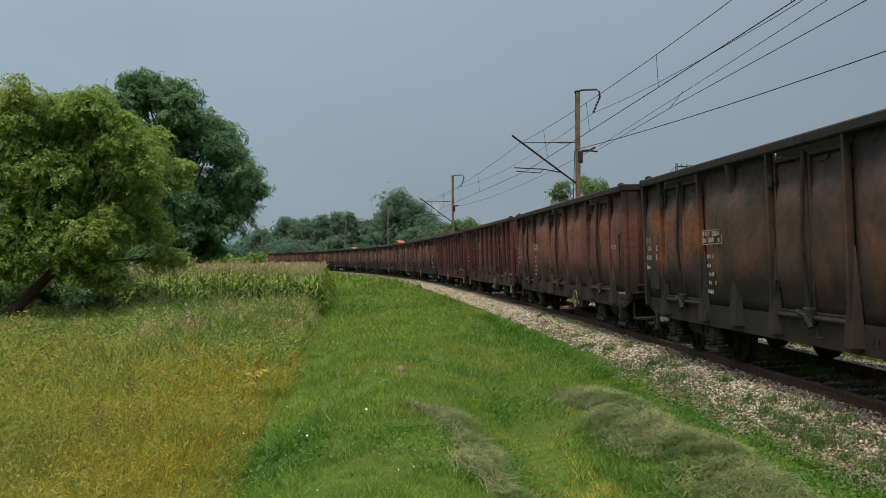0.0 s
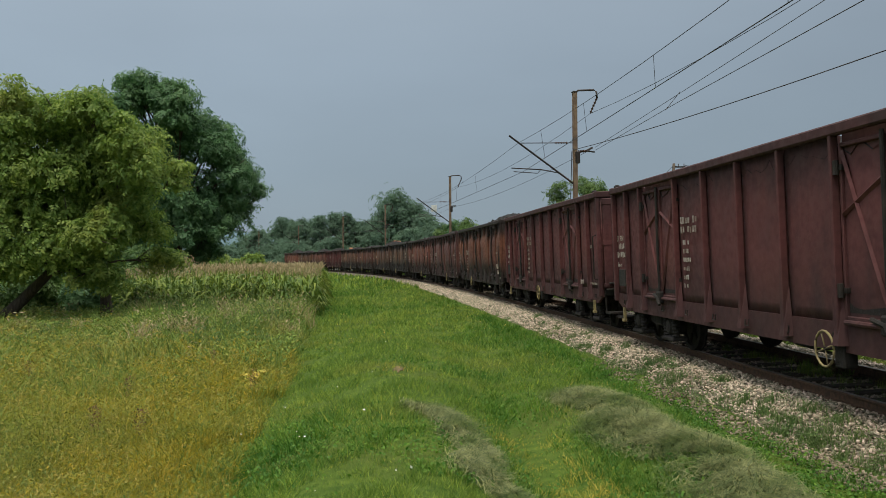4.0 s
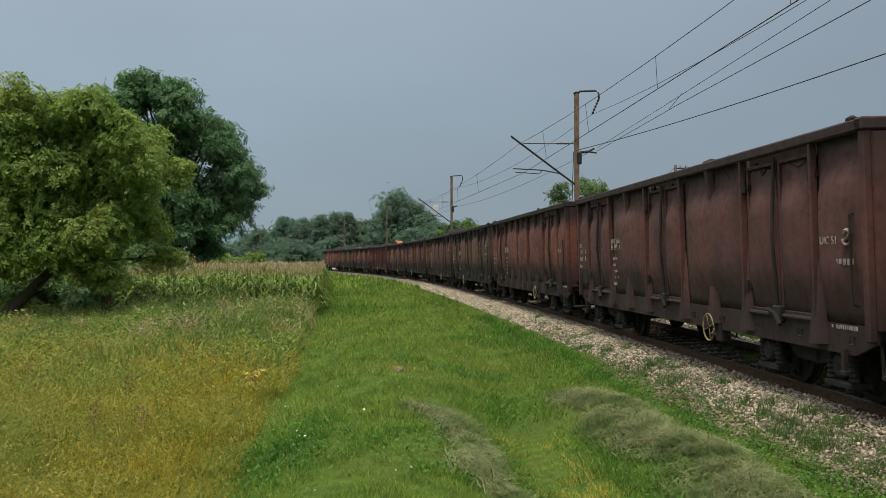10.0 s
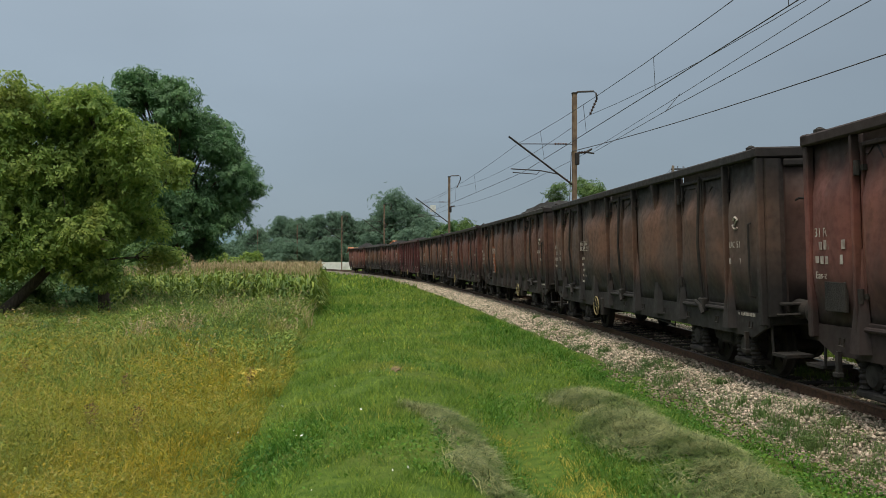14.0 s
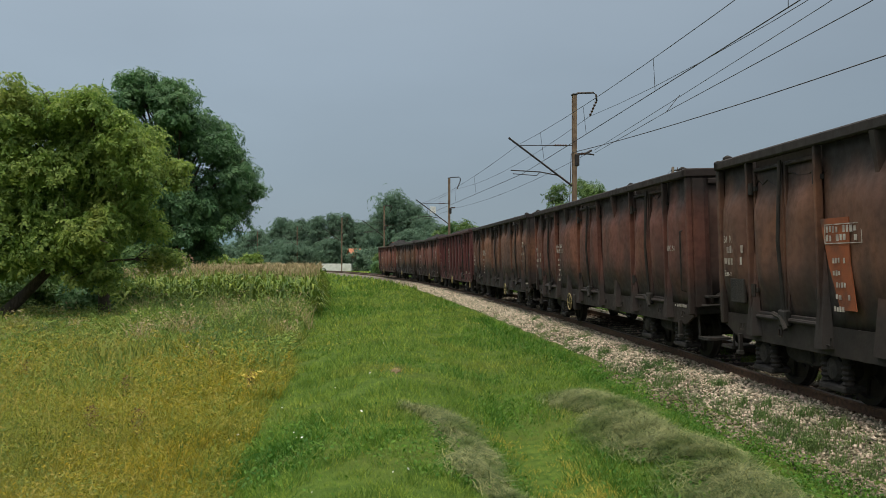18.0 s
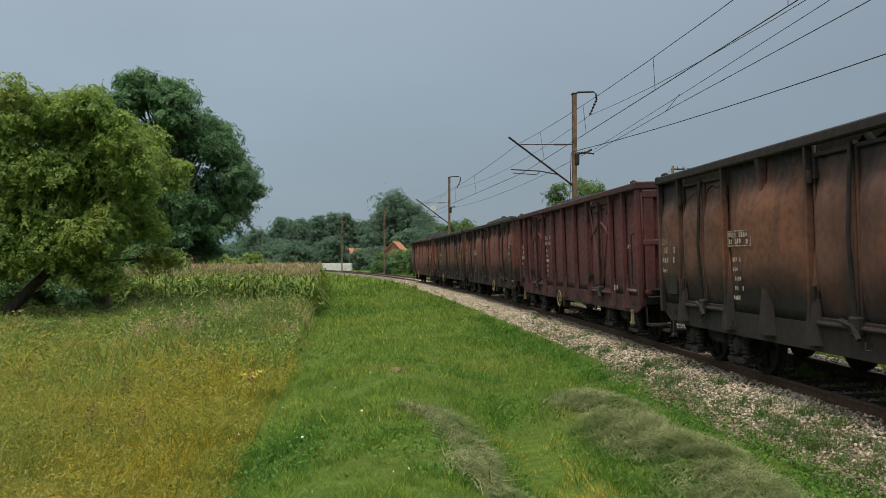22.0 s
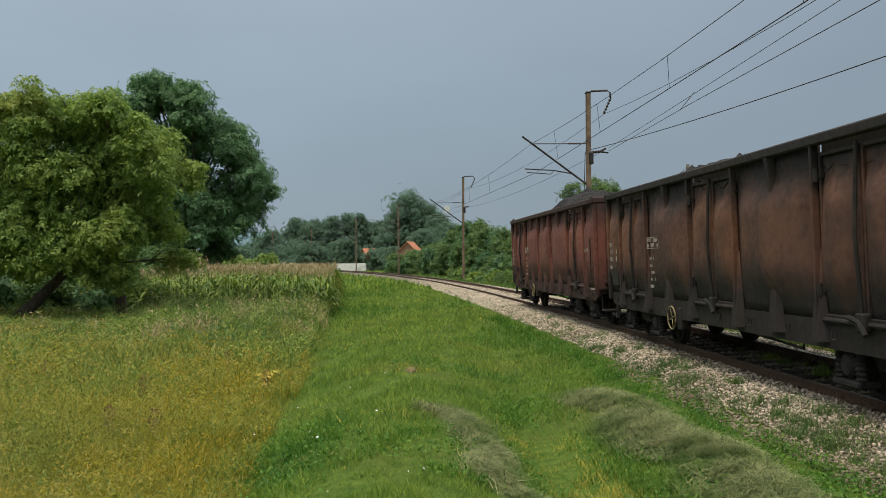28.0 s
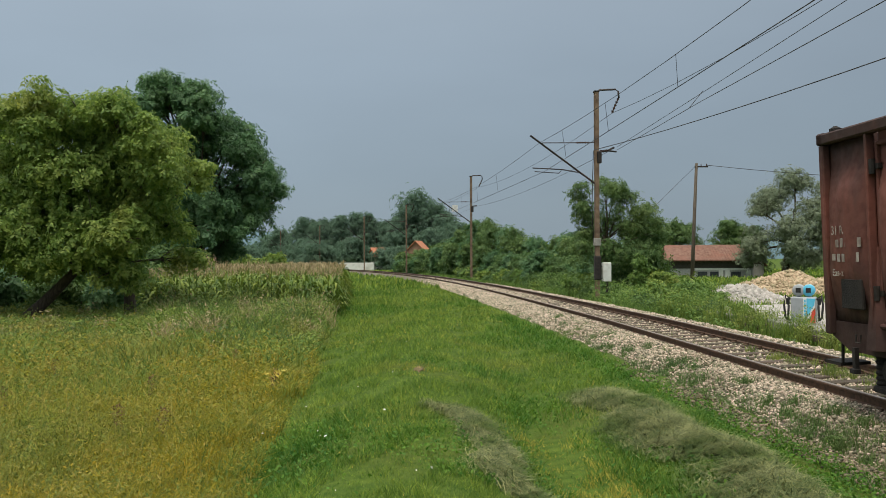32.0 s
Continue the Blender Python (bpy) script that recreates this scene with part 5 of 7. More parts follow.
def wire(name, label, pts, r=0.011, sag=0.0):
    """A wire through supports, sagging between each pair."""
    so, run = Solid(), []
    for i in range(len(pts) - 1):
        a, b = Vector(pts[i]), Vector(pts[i + 1])
        for k in range(8):
            q = a.lerp(b, k / 8)
            q.z -= sag * 4 * (k / 8) * (1 - k / 8)
            run.append(q)
    run.append(Vector(pts[-1]))
    so.rod(run, r, 5)
    return part(name, so, M_WIRE, None, label, True)


def mast_point(s, across, z):
    p = on_line(s, -2.85 + across, 0)
    return (p[0], p[1], z)


msg = [mast_point(s, 2.62, 6.93) for s in MASTS]
con = [mast_point(s, 2.72 - 0.3 * (i % 2), 5.62 + (0 if i else 0.35)) for i, s in enumerate(MASTS)]
fee = [mast_point(s, -0.72, 8.3) for s in MASTS]
ret = [mast_point(s, -0.55, 6.55) for s in MASTS]
tagged(wire("messenger_wire", "dark messenger wire hung over the track", msg, 0.009, 0.36), category="wire")
tagged(wire("contact_wire", "dark contact wire strung over the track", con, 0.011, 0.02), category="wire")
tagged(wire("feeder_wire", "dark feeder wire on the mast tops", fee, 0.010, 0.55), category="wire")
tagged(wire("return_wire", "thin return wire along the masts", ret[1:], 0.010, 0.35), category="wire")
for i in range(len(MASTS) - 1):
    for q in (0.29, 0.48, 0.67, 0.86) if i < 3 else ():
        a, b = Vector(msg[i]).lerp(Vector(msg[i + 1]), q), Vector(con[i]).lerp(Vector(con[i + 1]), q)
        a.z -= 0.36 * 4 * q * (1 - q)
        tagged(part("dropper", Solid().rod([a, b], 0.007, 5), M_WIRE, None, "thin vertical dropper wire between the overhead wires"), category="wire", group="droppers")
anchor = Vector(mast_point(MASTS[1], -0.95, 6.62))
second_m = [anchor + Vector((0, 0, 0.14)), (7.5, 27.1, 6.8), (7.95, 17.7, 6.95), (8.6, -2, 7.4)]
second_c = [anchor, (6.87, 25.0, 6.15), (7.2, 14.5, 6.0), (7.6, -2, 5.9)]
tagged(wire("messenger_wire", "second messenger wire anchored at the mast", second_m, 0.009), category="wire")
tagged(wire("contact_wire", "second contact wire anchored at the mast", second_c, 0.010), category="wire")
tagged(part("dropper", Solid().rod([(7.43, 26.5, 6.79), (6.93, 26.3, 6.2)], 0.010, 5), M_WIRE, None, "short dropper between the anchored wires"), category="wire", group="droppers")
tagged(wire("power_line", "dark cable running off from the mast", [mast_point(MASTS[1], 0.1, 6.62), (10.35, 20.1, 6.45), (14.6, 2, 6.9)], 0.016, 0.12), category="wire")

# ---------------------------------------------------------------- the yard behind the line
wp = thing("utility_pole", "leaning grey timber pole with a steel crossarm", "pole", m=Matrix.Translation((16.6, 62.5, -0.7)))
part("post", Solid().rod([(0, 0, -0.3), (0.2, 0, 4.5), (0.42, 0, 9.25)], 0.15, 10, 0.10), M_TIMBER, wp, smooth=True)
part("crossarm", Solid().box(0.3, 1.25, -0.05, 0.05, 8.95, 9.05), M_DARKSTEEL, wp)
for dx in (0.75, 1.15):
    part("insulator", insulator((dx, 0, 9.05), (dx, 0, 9.22), 0.05, 3), M_CERAMIC, wp)
tagged(wire("power_line", "thin cable from the timber pole across the yard", [(17.8, 62.5, 8.4), (44, 68.8, 7.7)], 0.02, 0.35), category="wire")
tagged(wire("guy_wire", "thin slanting guy wire from the timber pole", [(17.0, 62.5, 8.4), (12.4, 60.4, 4.2)], 0.015), category="wire")


def shed():
    t = thing("shed", "long low shed with a rust-red roof and white-framed openings", "shed", m=pose(26.4, 93.8, -1.15, 0, 0, -6))
    part("wall", Solid().box(-4.0, 5.0, 0, 4.5, 0, 2.3), M_BLOCK, t, "grey block wall")
    part("board_band", Solid().box(-4.03, 5.03, -0.04, 0.0, 1.75, 2.6), M_DARKWOOD, t, "dark timber boarding")
    part("roof", Solid().loft([[(-4.5, -0.7, 2.55), (5.3, -0.7, 2.55), (5.3, -0.7, 2.68), (-4.5, -0.7, 2.68)], [(-4.0, 2.2, 4.2), (3.9, 2.2, 4.2), (3.9, 2.2, 4.32), (-4.0, 2.2, 4.32)], [(-4.5, 5.1, 2.55), (5.3, 5.1, 2.55), (5.3, 5.1, 2.68), (-4.5, 5.1, 2.68)]]), M_ROOFRUST, t, "rust-red tiled roof")
    for i in range(28):
        x = -4.2 + i * 0.33
        part("roof_batten", Solid().loft([[(x, -0.72, 2.69), (x + 0.06, -0.72, 2.69), (x + 0.06, -0.72, 2.73), (x, -0.72, 2.73)], [(x * 0.9, 2.2, 4.33), (x * 0.9 + 0.06, 2.2, 4.33), (x * 0.9 + 0.06, 2.2, 4.37), (x * 0.9, 2.2, 4.37)]]), M_ROOFRUST, t)
    part("lintel", Solid().box(-1.2, 4.6, -0.09, -0.005, 1.55, 1.78), M_PLASTER, t, "white plastered beam")
    for x in (1.4, 2.1, 4.3):
        part("pier", Solid().box(x, x + 0.45, -0.08, -0.005, 0, 1.55), M_PLASTER, t, "white plastered pier")
    for x in (-0.8, 0.5, 2.7):
        part("window", Solid().box(x, x + 1.0, -0.05, -0.005, 0.5, 1.4), M_GLASS, t, "dark opening")
    a = thing("shed_annex", "small gabled annex with a brown roof beside the shed", "shed", m=pose(32.2, 95.9, -1.15, 0, 0, -6))
    part("wall", Solid().prism([(-1.2, 0), (1.2, 0), (1.2, 2.2), (0, 3.6), (-1.2, 2.2)], 0, 4), M_BLOCK, a, "grey gable wall")
    part("gable_board", Solid().prism([(-0.9, 2.2), (0.9, 2.2), (0, 3.35)], -0.04, -0.005), M_DARKWOOD, a)
    for sg in (-1, 1):
        part("roof", Solid().prism([(0, 3.62), (sg * 1.5, 1.95), (sg * 1.5, 2.05), (0, 3.74)], -0.4, 4.4), M_ROOFRUST, a, "brown roof slope")


shed()


def heap(name, label, material, x, y, w, dpt, h, n, size, seed):
    """A mound of broken rock: a body and loose stones over it."""
    rg = np.random.RandomState(seed)
    t = thing(name, label, "rubble", m=Matrix.Translation((x, y, float(ground_z(x, y)[0]) - 0.05)))
    u = np.linspace(-1, 1, 25)
    X, Y = np.meshgrid(u, u)
    r = np.hypot(X, Y)
    zz = h * np.clip(1 - r ** 1.5, 0, 1) * (0.85 + 0.3 * rough(X * w + seed, Y * dpt, 0.9))
    i, j = np.meshgrid(np.arange(24), np.arange(24))
    a = (j * 25 + i).ravel()
    part("mound", np_mesh("mound", np.c_[(X * w / 2).ravel(), (Y * dpt / 2).ravel(), np.maximum(zz, -0.05).ravel()], np.c_[a, a + 1, a + 26, a + 25], material), None, t)
    q, rr = rg.uniform(0, 6.28, n), np.sqrt(rg.uniform(0, 1.05, n))
    px, py = np.cos(q) * rr, np.sin(q) * rr
    pz = h * np.clip(1 - np.hypot(px, py) ** 1.5, 0, 1) * (0.85 + 0.3 * rough(px * w + seed, py * dpt, 0.9))
    octa = np.array([(1, 0, 0), (0, 1, 0), (-1, 0, 0), (0, -1, 0), (0, 0, 0.8), (0, 0, -0.8)])
    tri = np.array([(0, 1, 4), (1, 2, 4), (2, 3, 4), (3, 0, 4), (1, 0, 5), (2, 1, 5), (3, 2, 5), (0, 3, 5)])
    v = octa[None] * rg.uniform(0.6, 1.3, (n, 6, 3)) * (size * rg.uniform(0.4, 1.5, (n, 1, 1)) ** 1.5) + np.c_[px * w / 2, py * dpt / 2, pz][:, None]
    f = tri[None] + 6 * np.arange(n)[:, None, None]
    tagged(part("loose_rock", np_mesh("loose_rock", v.reshape(-1, 3), f.reshape(-1, 3), material), None, t), kind="stuff")


heap("rubble_heap", "low heap of pale broken stone in the yard", M_RUBBLE, 12.6, 39.6, 5.4, 7, 0.85, 1600, 0.13, 301)
heap("rubble_heap", "spread of whitish crushed stone beside the line", M_RUBBLE, 13.2, 30.7, 6.5, 9, 0.35, 2200, 0.09, 302)
heap("rock_heap", "ochre heap of quarried rock", M_OCHRE, 18.9, 49.0, 10.0, 7, 1.3, 4200, 0.11, 303)
heap("rock_heap", "ochre and brown heap of quarried rock", M_OCHRE, 25.0, 52.0, 9.5, 8, 2.1, 4200, 0.12, 304)
heap("rubble_heap", "heap of whitish stone blocks", M_RUBBLE, 18.6, 37.5, 6.0, 6, 0.9, 1300, 0.15, 305)


def slab_run():
    t = thing("concrete_ramp", "weathered concrete loading ramp edge along the track", "ramp")
    for i in range(9):
        s = 6.0 + i * 2.02
        m = at_track(s + 1.0, -3.35, 0)
        part("kerb_block", Solid().box(-0.28, 0.28, -1.0, 1.0, -0.75, -0.06 + 0.012 * (i % 3), 0.03), M_CONCRETE, t, at=m)
        part("footing", Solid().box(0.20, 0.45, -0.95, 0.95, -0.8, -0.38, 0.03), M_CONCRETE, t, at=m)
    part("deck", sweep([(-9.5, -0.14), (-3.6, -0.11), (-3.6, -0.5), (-9.5, -0.5)], 3.5, 23, 1.5), M_RUBBLE, t, "dusty whitish deck")
    for i, (s, o) in enumerate(((16.5, -2.75), (13.0, -2.8))):
        b = thing("timber_stack", "short weathered timber crib beside the track", "timber", m=at_track(s, o, -0.62))
        for k in range(3):
            part("beam", Solid().box(-0.12 + 0.1 * (k % 2), 0.3, -0.4, 0.4, 0.16 * k, 0.16 * k + 0.15, 0.01), M_SLEEPER, b)


slab_run()


def fuel_pump():
    t = thing("fuel_pump", "small grey fuel pump with blue and red front, round heads", "fuel pump", m=pose(8.75, 22.2, -0.14, 0, 0, -28))
    part("cabinet", Solid().box(-0.30, 0.30, -0.18, 0.18, 0.04, 0.80, 0.03), M_PUMPGREY, t, "grey steel cabinet")
    part("plinth", Solid().box(-0.33, 0.33, -0.21, 0.21, 0.0, 0.05), M_CONCRETE, t)
    part("white_panel", Solid().box(0.0, 0.285, -0.192, -0.178, 0.08, 0.77), M_BOX, t, "white front panel")
    part("blue_field", Solid().prism([(0.08, 0.77), (0.08, 0.28), (0.13, 0.34), (0.19, 0.50), (0.26, 0.60), (0.285, 0.77)], -0.200, -0.190), M_PUMPBLUE, t, "light blue field")
    part("red_field", Solid().prism([(0.10, 0.12), (0.285, 0.12), (0.285, 0.55), (0.22, 0.46), (0.16, 0.28)], -0.200, -0.190), M_PUMPRED, t, "red sweep")
    for i in range(7):
        part("lettering_bar", Solid().box(0.02, 0.06, -0.198, -0.191, 0.16 + 0.085 * i, 0.22 + 0.085 * i), M_PUMPBLUE, t)
    for x, m_ in ((-0.12, M_PUMPGREY), (0.12, M_PUMPBLUE)):
        h = part("dial_head", Solid().lathe([(-0.13, 0.02), (-0.13, 0.12), (-0.10, 0.15), (0.10, 0.15), (0.13, 0.12), (0.13, 0.02)], "y", 22, (x, 0, 0.97)), m_, t, "round dial head", True)
        part("neck", Solid().rod([(x, 0, 0.78), (x, 0, 0.86)], 0.06, 8), M_PUMPGREY, t)
        part("dial", Solid().box(x - 0.06, x + 0.06, -0.145, -0.128, 0.91, 1.03), M_RUBBER, h, "dark dial")
    for sx in (-1, 1):
        part("hose", Solid().rod([(sx * 0.31, -0.1, 0.74), (sx * 0.42, -0.12, 0.84), (sx * 0.46, -0.14, 0.6), (sx * 0.43, -0.14, 0.28), (sx * 0.37, -0.12, 0.2), (sx * 0.35, -0.12, 0.6)], 0.028, 8), M_RUBBER, t, "black hose", True)
        part("nozzle", Solid().box(sx * 0.37 - 0.04, sx * 0.37 + 0.04, -0.16, -0.06, 0.6, 0.78, 0.02), M_RUBBER, t)


fuel_pump()
bw = thing("block_pile", "pile of weathered concrete blocks on the ramp", "blocks", m=pose(11.4, 23.4, -0.14, 0, 0, 8))
for i in range(6):
    part("block", Solid().box((i % 3) * 0.72, (i % 3) * 0.72 + 0.7, 0, 0.5, 0.31 * (i // 3), 0.31 * (i // 3) + 0.3, 0.02), M_CONCRETE, bw)


# ---------------------------------------------------------------- far buildings
def house(name, label, x, y, z, w, d_, h, rh, wall, roof, rz=0.0, windows=0):
    t = thing(name, label, "house", m=pose(x, y, z, 0, 0, rz))
    part("wall", Solid().box(-w / 2, w / 2, -d_ / 2, d_ / 2, 0, h), wall, t)
    for sg in (-1, 1):
        part("roof", Solid().loft([[(-w / 2 - 0.4, sg * (d_ / 2 + 0.5), h - 0.35), (w / 2 + 0.4, sg * (d_ / 2 + 0.5), h - 0.35), (w / 2 + 0.4, sg * (d_ / 2 + 0.5), h - 0.2), (-w / 2 - 0.4, sg * (d_ / 2 + 0.5), h - 0.2)],
                                   [(-w / 2 - 0.4, 0, h + rh), (w / 2 + 0.4, 0, h + rh), (w / 2 + 0.4, 0, h + rh + 0.15), (-w / 2 - 0.4, 0, h + rh + 0.15)]]), roof, t, "tiled roof slope")
    part("gable", Solid().loft([[(-w / 2, -d_ / 2, h), (-w / 2, d_ / 2, h), (-w / 2, 0, h + rh)], [(w / 2, -d_ / 2, h), (w / 2, d_ / 2, h), (w / 2, 0, h + rh)]]), wall, t)
    for i in range(windows):
        wx = -w / 2 + (i + 0.5) * w / windows
        part("window", Solid().box(wx - 0.5, wx + 0.5, -d_ / 2 - 0.03, -d_ / 2 + 0.02, h * 0.35, h * 0.75), M_GLASS, t, "dark window")


house("house", "house with an orange tiled roof half hidden by bushes", -8.2, 165.0, -0.4, 3.4, 4.0, 3.4, 2.2, M_PINK, M_TILE, 75)
house("house", "house with an orange tiled roof among trees", -18.5, 190.0, -0.4, 2.4, 2.6, 3.2, 1.5, M_PLASTER, M_TILE, 25, 1)
house("house", "pink plastered house behind the trees", -23.1, 75.0, -0.4, 4.2, 6, 2.0, 0.9, M_PINK, M_PINK, 10, 2)
wall_ = part("boundary_wall", Solid().box(-3.4, 3.6, -0.15, 0.15, -0.5, 1.55, 0.03), M_PLASTER, at=pose(-21.4, 175.0, -0.4, 0, 0, 4))
tagged(wall_, "long white plastered boundary wall beyond the curve", "wall")


# ---------------------------------------------------------------- hay and small growth near the camera
def hay_pile(x0, y0, x1, y1, w, h, n, seed, label):
    rg = np.random.RandomState(seed)
    t = thing("hay_pile", label, "hay", "hay piles")
    L = math.hypot(x1 - x0, y1 - y0)
    ux, uy = (x1 - x0) / L, (y1 - y0) / L

    def height(a, b):
        e = np.clip(1 - abs(2 * a / L - 1) ** 3, 0, 1) * np.clip(1 - (b / (w / 2)) ** 2, 0, 1)
        return h * e ** 0.8 * (0.75 + 0.35 * rough(a * 1.3 + seed, b * 1.6, 0.35))

    def bow(a):
        return 0.11 * np.sin(1.9 * a + seed) + 0.05 * np.sin(4.6 * a)

    A, Bq = np.meshgrid(np.linspace(0, L, 60), np.linspace(-w / 2, w / 2, 24))
    gx, gy = x0 + A * ux - (Bq + bow(A)) * uy, y0 + A * uy + (Bq + bow(A)) * ux
    gz = ground_z(gx.ravel(), gy.ravel()) - 0.012 + height(A.ravel(), Bq.ravel())
    i, j = np.meshgrid(np.arange(59), np.arange(23))
    q = (j * 60 + i).ravel()
    part("mound", np_mesh("mound", np.c_[gx.ravel(), gy.ravel(), gz], np.c_[q, q + 1, q + 61, q + 60], M_MOUND, True), None, t)
    a, b = rg.uniform(-0.25, L + 0.25, n), rg.normal(0, 0.33, n) * w
    thin = rough(a * 1.1 + seed, b * 1.4, 0.22) + 0.6 * rough(a * 1.7, b * 2.0 + seed, 0.09)
    keep = (abs(b) < w * 0.85) & (thin > -0.25 + 0.8 * (abs(b) / w) ** 2 + 0.35 * rg.normal(0, 1, n))     # torn hollows
    a, b = a[keep], b[keep]
    n = len(a)
    cx, cy = x0 + a * ux - (b + bow(a)) * uy, y0 + a * uy + (b + bow(a)) * ux
    cz = ground_z(cx, cy) + height(np.clip(a, 0, L), np.clip(b, -w / 2, w / 2)) + rg.uniform(0.0, 0.05, n) + 0.02 * (abs(b) > w * 0.42)
    swirl = 1.6 * rough(a * 1.3, b * 1.5 + seed, 0.16)
    az, ln, wd = rg.normal(swirl + math.atan2(uy, ux) + 0.9, 0.9, n), rg.uniform(0.07, 0.34, n), rg.uniform(0.0015, 0.0036, n)
    dx, dy, dz = np.cos(az) * ln / 2, np.sin(az) * ln / 2, rg.normal(0, 0.03, n)
    nx, ny = -np.sin(az) * wd, np.cos(az) * wd
    arch = rg.uniform(-0.01, 0.05, n)
    kx, ky = nx * rg.normal(0, 12, n), ny * rg.normal(0, 12, n)
    v = np.stack([np.c_[cx - dx - nx, cy - dy - ny, cz - dz], np.c_[cx - dx + nx, cy - dy + ny, cz - dz], np.c_[cx + nx + kx, cy + ny + ky, cz + arch], np.c_[cx - nx + kx, cy - ny + ky, cz + arch],
                  np.c_[cx + dx + nx, cy + dy + ny, cz + dz], np.c_[cx + dx - nx, cy + dy - ny, cz + dz]], 1).reshape(-1, 3)
    base = 6 * np.arange(n)[:, None]
    f = np.concatenate([base + np.array([[0, 1, 2, 3]]), base + np.array([[3, 2, 4, 5]])])
    tagged(part("straw", np_mesh("straw", v, f, M_HAY), None, t, "loose grey-green cut stalks"), kind="stuff")


hay_pile(1.90, 12.5, 2.50, 6.2, 0.70, 0.12, 52000, 401, "long windrow of grey-green cut hay beside the ballast")
hay_pile(-0.10, 9.55, 0.66, 6.3, 0.32, 0.06, 16000, 402, "ridge of matted grey hay at the gully's edge")

# ---------------------------------------------------------------- the goods train
# A wagon stands on the rail heads, x forwards, the field side at -y. u is measured from its rear end.
HALF = 6.395
# end walls: sooty paint, darkened further to stand for shade between wagons
M_END_SHADED = wagon_paint("shaded_end_paint", (0.075, 0.036, 0.028), (0.10, 0.046, 0.032), (0.026, 0.022, 0.021), 3.1, 0.4, 0.75)
M_BODY = wagon_paint("wagon_paint", (0.13, 0.06, 0.042), (0.25, 0.10, 0.05), (0.05, 0.042, 0.04), 0.0)


def bulged(u0, u1, z0, z1, y, depth, side):
    """A side sheet between two posts, pushed out in the middle by the load, with a flat back."""
    so, nx, nz = Solid(), 9, 15
    rows = []
    for k in range(nz):
        q = k / (nz - 1)
        row = []
        for i in range(nx):
            p = i / (nx - 1)
            a, c = min(1, q / 0.30), min(1, max(0, (0.90 - q) / 0.22))
            b = depth * (math.sin(math.pi * p) ** 0.5) * a * a * (3 - 2 * a) * c * c * (3 - 2 * c) * (1 + 0.18 * math.sin(7 * p + 5 * q + 9 * u0))
            row.append((u0 + (u1 - u0) * p - HALF, side * (y + b), z0 + (z1 - z0) * q))
        rows.append(row)
    v = [c for r in rows for c in r]
    f = [(k * nx + i, k * nx + i + 1, (k + 1) * nx + i + 1, (k + 1) * nx + i) for k in range(nz - 1) for i in range(nx - 1)]
    n = len(v)
    v += [(u0 - HALF, side * (y - 0.04), z0), (u1 - HALF, side * (y - 0.04), z0), (u1 - HALF, side * (y - 0.04), z1), (u0 - HALF, side * (y - 0.04), z1)]
    f += [(n, n + 1, n + 2, n + 3), tuple(range(nx)) + (n + 1, n), tuple((nz - 1) * nx + i for i in range(nx)) + (n + 2, n + 3),
          tuple(k * nx for k in range(nz)) + (n + 3, n), tuple(k * nx + nx - 1 for k in range(nz)) + (n + 2, n + 1)]
    return so.add(v, f)


def wedge(u, z_wide, z_tip, w, depth, y, side):
    """A stanchion foot or head: broad at z_wide, running out flush at z_tip."""
    x = u - HALF
    a = [(x - w / 2, side * y, z_wide), (x - w * 0.28, side * (y + depth), z_wide), (x + w * 0.28, side * (y + depth), z_wide), (x + w / 2, side * y, z_wide)]
    b = [(x - 0.035, side * y, z_tip), (x - 0.025, side * (y + 0.012), z_tip), (x + 0.025, side * (y + 0.012), z_tip), (x + 0.035, side * y, z_tip)]
    return Solid().loft([a, b])


def lettering(parent, u, z, widths, h, gap, side=-1, y=1.435):
    """Rows of unreadable white stencilled marks, broken into characters."""
    rg = random.Random(int(u * 100) + len(widths))
    for i, w in enumerate(widths):
        zz, so, x = z - i * (h + gap), Solid(), u - HALF
        while x < u - HALF + w - 0.03:
            cw = h * rg.uniform(0.45, 0.75)
            if rg.random() > 0.15:
                y0, y1 = sorted((side * y, side * (y + 0.004)))
                so.box(x, x + cw, y0, y1, zz + h * rg.choice((0.0, 0.0, 0.12)), zz + h * rg.choice((1.0, 1.0, 0.85)))
            x += cw + h * 0.35
        if so.v:
            tagged(part("lettering_bar", so, M_WHITE, parent, "worn white stencilled marking"), kind="stuff")


def words(parent, text, u, z, size, y):
    cu = bpy.data.curves.new("lettering", "FONT")
    cu.body, cu.size, cu.extrude = text, size, 0.002
    tmp = bpy.data.objects.new("lettering", cu)
    scene.collection.objects.link(tmp)
    me = bpy.data.meshes.new_from_object(tmp.evaluated_get(bpy.context.evaluated_depsgraph_get()))
    bpy.data.objects.remove(tmp)
    me.materials.clear()
    me.materials.append(M_WHITE)
    return part("lettering", me, None, parent, "worn white stencilled lettering", at=pose(u - HALF, -y, z, 90, 0, 0))


